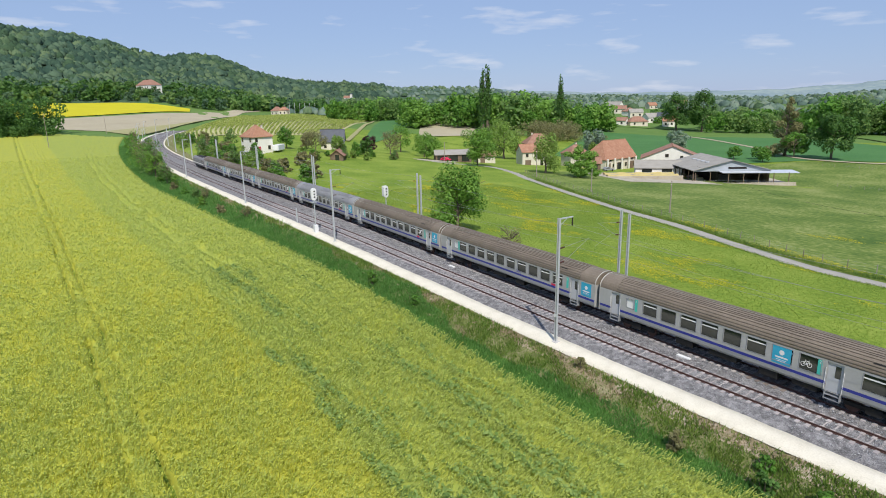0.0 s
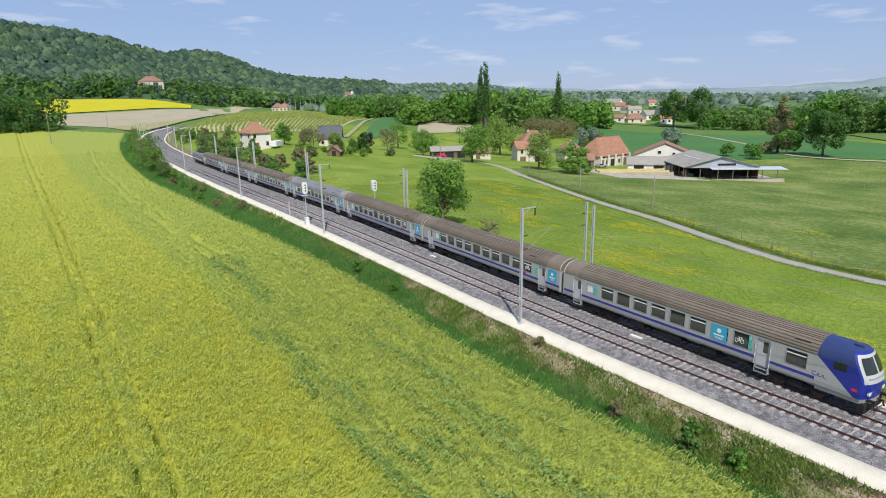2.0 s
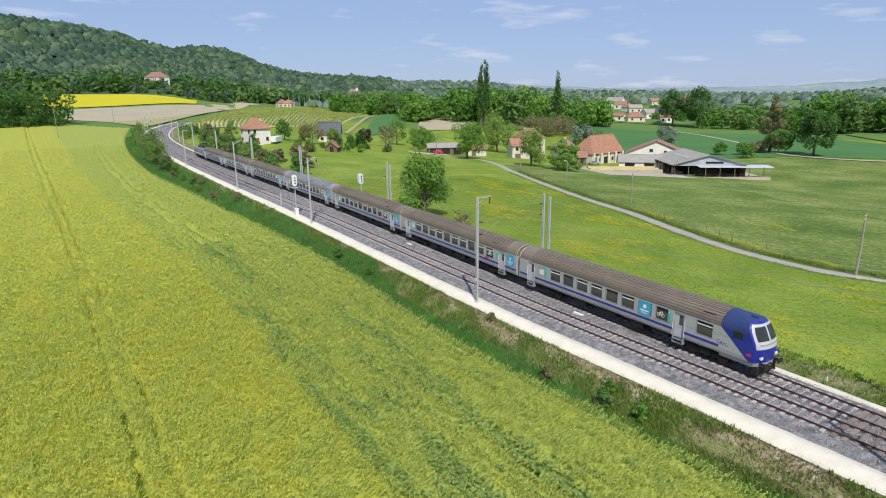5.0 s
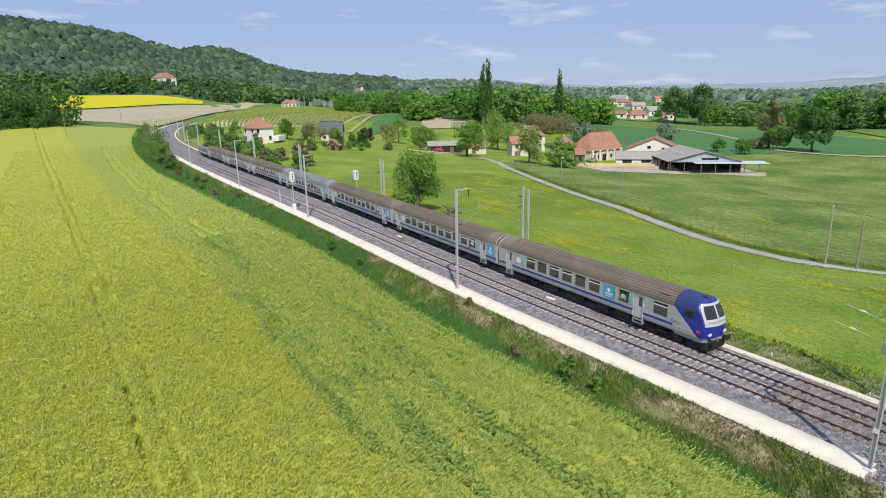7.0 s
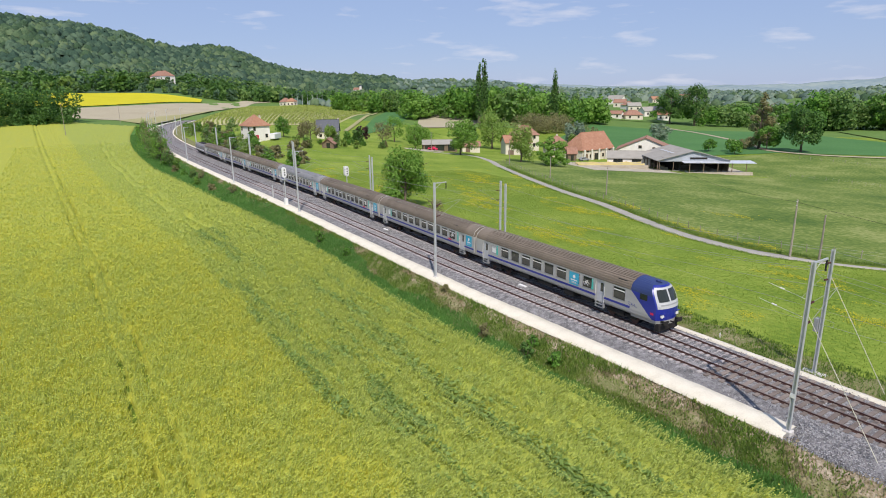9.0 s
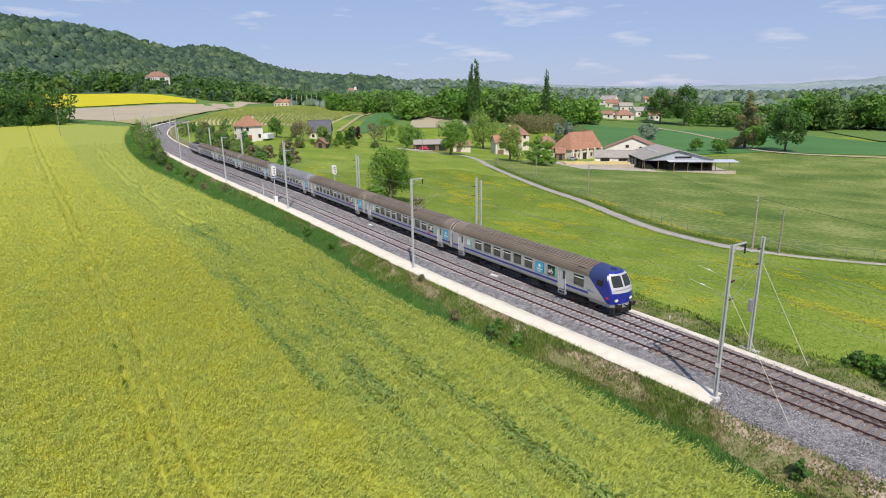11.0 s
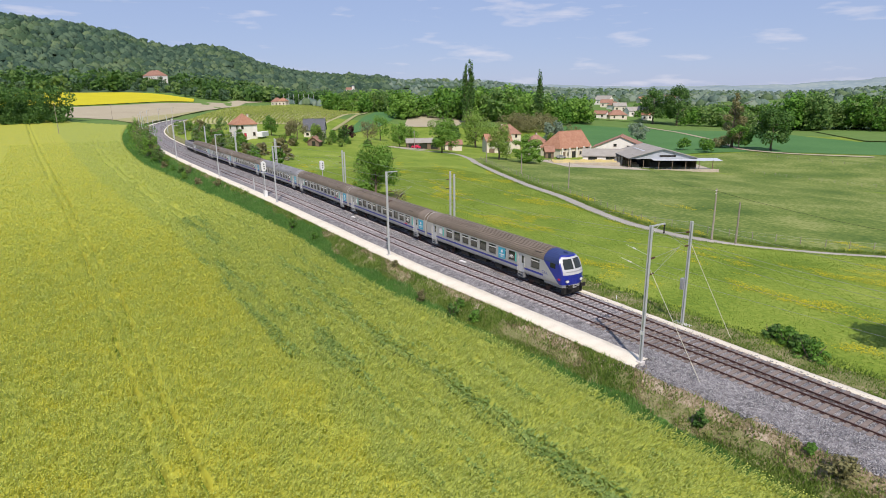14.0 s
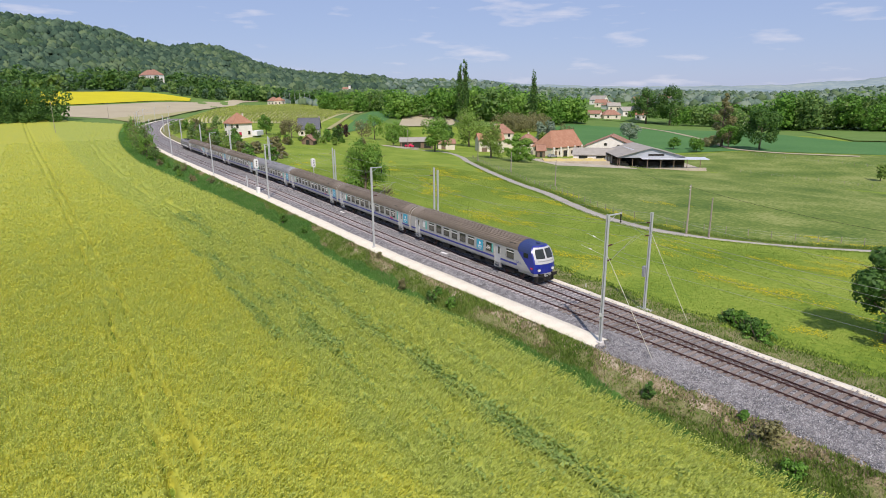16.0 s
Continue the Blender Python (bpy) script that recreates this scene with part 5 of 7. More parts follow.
def signal_mast(x, y, z, front):
    t = thing("railway_signal", (x, y, z), "railway signal with a white oval-ended plate on a ladder mast" if front else "railway signal seen from behind, a white box on a post", "railway signal", "signals by the line")
    bm = bmesh.new()
    tube(bm, [(0, 0, -0.3), (0, 0, 6.0)], 0.09, 8)
    part("post", bm, M["steel"], t)
    bm = bmesh.new()
    ring = [(math.cos(a) * 0.42, math.sin(a) * 0.42) for a in np.linspace(0, math.pi, 9)]
    ring = [(u, 6.6 + v) for u, v in ring] + [(-u, 5.5 - v) for u, v in ring]
    a, b = [bm.verts.new((0.16, u, v)) for u, v in ring], [bm.verts.new((-0.16, u, v)) for u, v in ring]
    bm.faces.new(a)
    bm.faces.new(b[::-1])
    for k in range(len(ring)):
        bm.faces.new((a[k], b[k], b[(k + 1) % len(ring)], a[(k + 1) % len(ring)]))
    bmesh.ops.recalc_face_normals(bm, faces=bm.faces)
    plate = part("plate", bm, M["white"], t)
    for v in (6.5, 6.05, 5.6):
        bm = bmesh.new()
        tube(bm, [(0.16, 0.05, v), (0.24, 0.05, v)], 0.12, 10)
        part("lens", bm, M["glass"], plate)
    if front:
        bm = bmesh.new()
        for dy in (-0.18, 0.18):
            tube(bm, [(-0.9, dy, 0), (-0.2, dy, 5.2)], 0.02, 5)
        for k in range(16):
            u = (k + 0.5) / 16
            tube(bm, [(-0.9 + 0.7 * u, -0.18, 5.2 * u), (-0.9 + 0.7 * u, 0.18, 5.2 * u)], 0.014, 4)
        part("ladder", bm, M["steel"], t)
        part("platform", boxes((-0.7, 0.3, -0.5, 0.5, 4.75, 4.82)), M["steel"], t)
        part("equipment_cabinet", boxes((-0.35, 0.35, -0.3, 0.3, 0.0, 1.2), bevel=0.03), M["white"], t)
    else:
        part("back_box", boxes((-0.75, -0.16, -0.3, 0.3, 5.3, 6.9), bevel=0.05), M["white"], t)
    return t


signal_mast(-53.4, float(y_near(-53.4)) - 3.4, -0.2, True)
signal_mast(-50.6, float(y_far(-50.6)) + 2.9, -0.6, False)
t = thing("marker_post", (-62.5, float(y_near(-62.5)) - 3.0, -0.2), "slim grey line-side marker post", "post")
part("post", h_post(0, 0, 2.6, 0.06), M["steel"], t)
t = thing("cable_cabinet", (10.8, 11.3, -0.6), "small white line-side cabinet in the grass", "cabinet")
part("body", boxes((-0.22, 0.22, -0.2, 0.2, -0.2, 0.75), bevel=0.05), M["white"], t)
part("cap", boxes((-0.26, 0.26, -0.24, 0.24, 0.75, 0.8), bevel=0.02), M["concrete"], t)
for x, dy in ((8.2, 1.9), (-24, 2.3)):
    t = thing("cable_cover", (x, float(y_near(x)) + dy, -0.15), "pale concrete cable cover slab lying in the ballast", "cover slab", "slabs between the tracks")
    part("slab", boxes((-0.55, 0.55, -0.16, 0.16, -0.05, 0.09), bevel=0.02), M["white"], t)
for x in (4.0, 14.0, 20.0, 27.5):
    t = thing("marker_peg", (x, float(y_far(x)) + 3.3, float(land(x, 12.0))), "short pale marker peg in the verge", "peg", "pegs in the verge")
    bm = bmesh.new()
    tube(bm, [(0, 0, -0.2), (0, 0, 0.55), (0, 0, 0.6)], [0.05, 0.05, 0.02], 6)
    part("peg", bm, M["white"], t)


# ---- timber poles, lane fence ----
def timber_pole(x, y, h, wires=True):
    t = thing("power_pole", at_ground(x, y), "weathered timber power pole in the meadow", "power pole", "power poles")
    bm = bmesh.new()
    tube(bm, [(0, 0, -0.4), (0.03, 0, h * 0.5), (0, 0, h)], [0.16, 0.13, 0.1], 8)
    part("shaft", bm, M["timberpale"], t)
    if wires:
        bm = bmesh.new()
        for z in (h - 0.25, h - 0.7):
            insulator(bm, (0.05, -0.15, z), (0.05, -0.35, z), 0.05)
        part("insulator", bm, M["white"], t)
    return t


M["timberpale"] = mat("grey_timber", (0.20, 0.17, 0.14), (0.33, 0.29, 0.24), rough=0.9, scale=3, fine=8, bump=0.5, rand=0.3)
timber_pole(15.2, 46.3, 7.8)
timber_pole(18.4, 47.2, 6.2, False)
timber_pole(-38, 71, 6.5)
timber_pole(-106, 99, 8.5)
timber_pole(-70, 84, 6.0, False)
timber_pole(-166, 105, 8.0)
t = thing("power_line", (0, 0, 0), "dark sagging power cable across the meadow", "cable")
for a, b, sag in (((15.2, 46.3, 5.3), (-82, 150, -3.5), 2.2), ((15.2, 46.3, 5.3), (70, 40, 5.5), 1.6), ((-106, 99, 3.4), (-166, 105, 3.2), 0.8)):
    bm = bmesh.new()
    tube(bm, [tuple(np.array(a) * (1 - u) + np.array(b) * u - np.array((0, 0, sag * 4 * u * (1 - u)))) for u in np.linspace(0, 1, 20)], 0.02, 4)
    part("cable", bm, M["black"], t)


def lane_fence(name, pts, step, label):
    f = thing(name, (0, 0, 0), label, "fence", "fences in the meadow")
    P = np.array(pts, float)
    tt = np.concatenate([[0], np.cumsum(np.hypot(*np.diff(P, axis=0).T))])
    rng = random.Random(len(pts))
    bm = bmesh.new()
    tube(bm, [(0, 0, -0.3), (0.02, 0, 0.6), (0, 0.01, 1.15)], [0.06, 0.055, 0.045], 6)
    me = mesh_from(bm, "post", M["timberpale"])
    tops = []
    for s in np.arange(0, tt[-1], step):
        x, y = float(np.interp(s, tt, P[:, 0])), float(np.interp(s, tt, P[:, 1]))
        o = new("post", me)
        o.parent = f
        o.matrix_local = Matrix.Translation(at_ground(x, y)) @ Matrix.Rotation(rng.uniform(-0.08, 0.08), 4, "X") @ Matrix.Rotation(rng.uniform(0, 6), 4, "Z")
        tops.append(at_ground(x, y, 1.0))
    for dz in (0.0, -0.4):
        bm = bmesh.new()
        tube(bm, [(x, y, z + dz) for x, y, z in tops], 0.008, 3)
        part("wire", bm, M["wire"], f)
    return f


lane_fence("meadow_fence", [(60, 87), (35, 68), (26, 58.5), (13, 51), (0, 50.5), (-13, 56), (-27, 62.5), (-45, 69), (-67, 80), (-104, 98), (-120, 107)], 3.2, "wooden post and wire fence along the lane")
lane_fence("pasture_fence", [(-50, 178), (-20, 175), (20, 172), (60, 165)], 4.0, "wooden post and wire pasture fence beyond the barn")
lane_fence("field_fence", [(-75, 226), (-30, 222), (40, 214)], 4.5, "thin wooden fence at the edge of the wheat")


# ---- buildings ----
def opening(parent, x, y, z, w, h, axis, m="dark", name="window", sill=True):
    """A recessed-looking window: frame, dark pane, sill. axis: the wall's normal, 'x' or 'y', with sign."""
    s = 1 if axis[0] == "+" else -1
    if axis[1] == "y":
        fr = [(x - w / 2 - 0.08, x + w / 2 + 0.08, y, y + s * 0.06, z - h / 2 - 0.08, z + h / 2 + 0.08)]
        pn = (x - w / 2, x + w / 2, y + s * 0.06, y + s * 0.075, z - h / 2, z + h / 2)
        sl = (x - w / 2 - 0.12, x + w / 2 + 0.12, y, y + s * 0.14, z - h / 2 - 0.16, z - h / 2 - 0.08)
    else:
        fr = [(x, x + s * 0.06, y - w / 2 - 0.08, y + w / 2 + 0.08, z - h / 2 - 0.08, z + h / 2 + 0.08)]
        pn = (x + s * 0.06, x + s * 0.075, y - w / 2, y + w / 2, z - h / 2, z + h / 2)
        sl = (x, x + s * 0.14, y - w / 2 - 0.12, y + w / 2 + 0.12, z - h / 2 - 0.16, z - h / 2 - 0.08)
    fix = lambda b: (min(b[0], b[1]), max(b[0], b[1]), min(b[2], b[3]), max(b[2], b[3]), b[4], b[5])
    win = part(name, boxes(*[fix(b) for b in fr]), M["wood"], parent)
    # open farm bays get the same dark pane, standing for inside shade
    part("pane", boxes(fix(pn)), M["glass" if m == "dark" else m], win)
    if sill:
        part("sill", boxes(fix(sl)), M["concrete"], win)


def gable_roof(w, d, wall, rise, hip=(False, False), over=0.5, thick=0.18):
    """Tiled roof with the ridge along x; hips at either end."""
    bm = bmesh.new()
    k = d / 2 + over
    drop = rise * over / (d / 2)
    xa, xb = -w / 2 - over, w / 2 + over
    ra = -w / 2 + d * 0.42 if hip[0] else xa
    rb = w / 2 - d * 0.42 if hip[1] else xb
    if ra > rb:
        ra = rb = 0.0
    top = [bm.verts.new(p) for p in ((xa, -k, wall - drop), (xb, -k, wall - drop), (xb, k, wall - drop), (xa, k, wall - drop), (ra, 0, wall + rise), (rb + 0.001, 0, wall + rise))]
    low = [bm.verts.new(v.co - Vector((0, 0, thick))) for v in top]
    ends = [f for f, h in (((1, 2, 5), hip[1]), ((3, 0, 4), hip[0])) if h]
    for path, h in (((1, 5, 2), hip[1]), ((3, 4, 0), hip[0])):
        if not h:
            for a, b in zip(path, path[1:]):
                bm.faces.new((top[a], top[b], low[b], low[a]))
    for f in [(0, 1, 5, 4), (2, 3, 4, 5)] + ends:
        bm.faces.new([top[i] for i in f])
        bm.faces.new([low[i] for i in f[::-1]])
    for a, b, h in ((0, 1, True), (1, 2, hip[1]), (2, 3, True), (3, 0, hip[0])):
        if h:
            bm.faces.new((top[a], low[a], low[b], top[b]))
    return bm


def ridge_tiles(x0, x1, z):
    bm = bmesh.new()
    n = max(2, int((x1 - x0) / 0.45))
    pts = [(x0 + (x1 - x0) * (i // 2 + i % 2 * 0.96) / n, 0, z + 0.02 * (i % 2)) for i in range(2 * n)]
    tube(bm, pts, [0.12 + 0.03 * (i % 2) for i in range(2 * n)], 6)
    return bm


def house(name, x, y, turn, w, d, wall, rise, m_wall, m_roof, label, hip=(False, False), z=None, wins=(), chimney=(), category="house"):
    t = thing(name, Matrix.Translation((x, y, float(land(x, y)) if z is None else z)) @ Matrix.Rotation(radians(turn), 4, "Z"), label, category)
    bm = boxes((-w / 2, w / 2, -d / 2, d / 2, -2.5, wall))
    for s, hp in ((-1, hip[0]), (1, hip[1])):
        if not hp:
            f = [bm.verts.new(p) for p in ((s * w / 2, -d / 2, wall), (s * w / 2, d / 2, wall), (s * w / 2, 0, wall + rise - 0.2))]
            bm.faces.new(f if s > 0 else f[::-1])
    wl_ = part("wall", bm, M[m_wall], t)
    r = part("roof", gable_roof(w, d, wall, rise, hip), M[m_roof], t)
    ra = -w / 2 + d * 0.42 if hip[0] else -w / 2 - 0.5
    rb = w / 2 - d * 0.42 if hip[1] else w / 2 + 0.5
    if rb - ra > 1:
        part("ridge", ridge_tiles(ra, rb, wall + rise), M[m_roof], r)
    for cx, cy in chimney:
        zc = wall + rise * (1 - abs(cy) / (d / 2))
        c = part("chimney", boxes((cx - 0.35, cx + 0.35, cy - 0.3, cy + 0.3, zc - 1.0, zc + 1.3), bevel=0.02), M["render"], r)
        part("cap", boxes((cx - 0.45, cx + 0.45, cy - 0.4, cy + 0.4, zc + 1.3, zc + 1.42)), M["tilebrown"], c)
    for side, u, zz, ww, hh, m in wins:
        if side in ("+y", "-y"):
            opening(wl_, u, (d / 2 if side == "+y" else -d / 2), zz, ww, hh, side, m, "door" if zz - hh / 2 < 0.3 else "window", zz - hh / 2 > 0.3)
        else:
            opening(wl_, (w / 2 if side == "+x" else -w / 2), u, zz, ww, hh, side, m, "door" if zz - hh / 2 < 0.3 else "window", zz - hh / 2 > 0.3)
    return t


house("white_house", -186.5, 35.4, 12, 8.2, 8.0, 6.0, 3.6, "whitewall", "tile", "square white house with a hipped orange tile roof", (True, True), z=2.6,
      wins=[("-y", -3, 4.4, 0.9, 1.3, "dark"), ("-y", 2.5, 4.4, 0.9, 1.3, "dark"), ("-y", -3, 1.6, 0.9, 1.5, "dark"), ("-y", 2.5, 1.0, 1.1, 2.0, "wood"), ("+x", -2.5, 4.4, 0.9, 1.3, "dark"), ("+x", 2.5, 1.6, 0.9, 1.3, "dark"), ("+x", -1.5, 1.0, 1.0, 2.0, "red")], chimney=[(1.5, 1.5)])
house("slate_house", -203, 73, 60, 9.5, 6.5, 4.2, 4.4, "render", "slate", "small pale house with a steep dark slate roof",
      wins=[("-y", -3, 1.8, 1.0, 1.2, "dark"), ("-y", 2, 1.1, 1.0, 2.1, "dark"), ("+x", 0, 5.2, 1.0, 1.2, "dark"), ("+x", -1.8, 1.6, 1.1, 1.3, "dark"), ("+x", 1.8, 1.6, 1.1, 1.3, "dark")], chimney=[(-2.5, 0.8), (4.8, 0.5)])
house("garden_shed", -163.5, 56.8, -35, 6.5, 4.5, 1.9, 1.7, "wood", "tilebrown", "small weathered garden shed with a brown tile roof", wins=[("+x", 0.2, 0.95, 1.4, 1.9, "dark")], category="shed")
# the open bays are dark panes that imitate the shade within
house("tool_shed", -171, 112.5, 62, 15, 8, 3.2, 1.5, "wood", "fibre", "low farm shed with open bays and a grey roof", wins=[("-y", -5, 1.4, 3.6, 2.7, "dark"), ("-y", 0, 1.4, 3.6, 2.7, "dark"), ("-y", 5, 1.4, 3.2, 2.7, "dark")], category="shed")
house("small_outbuilding", -166, 126, 62, 8, 6, 3.2, 1.6, "render", "tilebrown", "small rendered outbuilding beside the shed", wins=[("-y", -1.5, 1.3, 1.8, 2.4, "wood"), ("+x", 0, 1.8, 0.8, 0.9, "dark")], category="outbuilding")
house("old_farmhouse", -155.7, 144.3, 65, 12, 9, 6.0, 2.8, "render", "tile", "old rendered farmhouse with an orange tile roof", chimney=[(2, 0.8)],
      wins=[("-y", -4, 4.4, 1.0, 1.3, "dark"), ("-y", 0, 4.4, 1.0, 1.3, "dark"), ("-y", 4, 4.4, 1.0, 1.3, "dark"), ("-y", -3.5, 1.2, 2.4, 2.2, "wood"), ("-y", 2.5, 1.1, 1.1, 2.1, "dark"), ("+x", 0, 4.4, 1.0, 1.2, "dark")])
house("manor_house", -184, 174, 62, 13, 11, 8.5, 4.2, "render", "tilebrown", "tall rendered house with a hipped brown tile roof", (True, True), chimney=[(-2.5, 1.2)],
      wins=[("-y", -4, 7, 1.1, 1.5, "dark"), ("-y", 0, 7, 1.1, 1.5, "dark"), ("-y", 4, 7, 1.1, 1.5, "dark"), ("+x", -2.5, 7, 1.1, 1.5, "dark"), ("+x", 2.5, 7, 1.1, 1.5, "dark"), ("-y", -4, 3, 1.1, 1.6, "dark"), ("-y", 4, 3, 1.1, 1.6, "dark")])
house("side_house", -145.4, 159.4, 75, 9, 8, 6.0, 3.2, "render", "tilebrown", "rendered side house with a hipped brown roof", (True, True), chimney=[(0.5, 0.5)],
      wins=[("-y", -2, 4.3, 0.9, 1.2, "dark"), ("-y", 2, 4.3, 0.9, 1.2, "dark"), ("+x", 0, 4.3, 0.9, 1.2, "dark")])
sb = house("stone_barn", -133.8, 167.6, 93, 20.5, 12, 5.2, 6.6, "render", "tile", "long rendered barn house with a great orange tile roof", (True, False),
           wins=[("-y", -8.2, 1.5, 2.6, 3.0, "wood"), ("-y", -4.8, 2.0, 1.2, 1.4, "dark"), ("-y", -1, 1.5, 2.6, 3.0, "dark"), ("-y", 3.5, 2.0, 1.2, 1.4, "dark"), ("-y", 7.6, 1.5, 3.0, 3.0, "wood"), ("-y", -7, 4.2, 1.2, 0.8, "dark"), ("-y", 1.5, 4.2, 1.2, 0.8, "dark"), ("-y", 7.8, 4.2, 1.2, 0.8, "dark")], category="barn")
for k in range(5):
    part("pillar", boxes((-10.0 + 4.8 * k, -9.4 + 4.8 * k, -7.0, -6.5, -2, 4.9)), M["whitewall"], sb)
# the open front is one dark pane in place of a shaded interior
house("lean_to_shed", -126.2, 189.3, 93, 11, 7, 3.4, 0.7, "wood", "fibre", "open lean-to shed with a flat grey roof", wins=[("-y", 0, 1.5, 9.5, 2.9, "dark")], category="shed")
house("gate_lodge", -123.5, 147, 60, 3.6, 3.0, 3.6, 2.0, "wood", "tilebrown", "tiny gatehouse with a pointed brown roof", wins=[("-y", 0, 1.2, 1.2, 2.2, "dark")], category="outbuilding")
house("hill_villa", -896, 116, 20, 36, 17, 9, 7, "whitewall", "tilebrown", "large white villa with a brown hipped roof on the wooded slope", (True, True), chimney=[(4, 1)], wins=[("-y", -12 + 6 * k, 5.5, 1.8, 2.6, "dark") for k in range(5)] + [("+x", 0, 5.5, 1.8, 2.6, "dark")])
for k, (hx, hy, tn, w, d, wa, ri, mw, mr, hp) in enumerate(((-282, 379, 62, 15, 10, 4, 3.6, "render", "tilebrown", True), (-268, 402, 40, 9, 8, 5, 3.2, "whitewall", "tile", False), (-291, 369, 20, 12, 8, 4, 2.4, "whitewall", "tilebrown", False), (-293, 414, 75, 14, 9, 5, 3.4, "whitewall", "fibre", False), (-286, 420, 30, 9, 8, 6.5, 3, "whitewall", "slate", False),
                                                      (-346, 451, 80, 11, 9, 4.5, 3, "whitewall", "tilebrown", True), (-372, 470, 30, 12, 9, 5, 3, "render", "tilebrown", False), (-330, 440, 50, 12, 9, 5, 3, "render", "fibre", False), (-455, 561, 10, 20, 12, 6, 5, "whitewall", "fibre", False), (-505, 640, 40, 14, 10, 5, 3.5, "whitewall", "tilebrown", True), (-470, 655, 70, 12, 10, 5, 3.5, "render", "tile", False),
                                                      (-430, 660, 20, 16, 11, 7, 4, "whitewall", "tilebrown", False), (-239, 459, 30, 16, 10, 5, 2.5, "render", "tile", False), (-212, 462, 60, 24, 12, 4.5, 2, "whitewall", "fibre", False), (-180, 470, 30, 18, 12, 5, 2, "whitewall", "slate", False),
                                                      (-583, 192, 40, 9, 7, 6, 3, "render", "tile", True), (-640, 205, 20, 12, 9, 6, 4, "render", "tilebrown", True), (-452, 268, 50, 12, 8, 5.5, 0.6, "whitewall", "fibre", False))):
    v = house("village_house", hx, hy, tn, w, d, wa, ri, mw, mr, "distant village house with pale walls and a tiled roof", wins=[("-y", -w / 4, wa * 0.5, 1.4, 1.6, "dark"), ("-y", w / 4, wa * 0.5, 1.4, 1.6, "dark"), ("+x", 0, wa * 0.5, 1.4, 1.6, "dark")], hip=(hp, hp))
    tagged(v, group="houses of the village")


church = house("village_church", -1075, 505, 40, 13, 7, 5, 3.5, "whitewall", "tilebrown", "far white village church with a square tower", z=24.3, wins=[("-y", -3.5, 2.6, 1.2, 2.4, "dark"), ("-y", 2.5, 2.6, 1.2, 2.4, "dark")], category="church")
part("tower", boxes((6.5, 10.5, -2, 2, -12, 11), bevel=0.1), M["whitewall"], church)
bm = bmesh.new()
tube(bm, [(8.5, 0, 11), (8.5, 0, 14.5)], [3.0, 0.1], 4)
part("spire", bm, M["slate"], church)


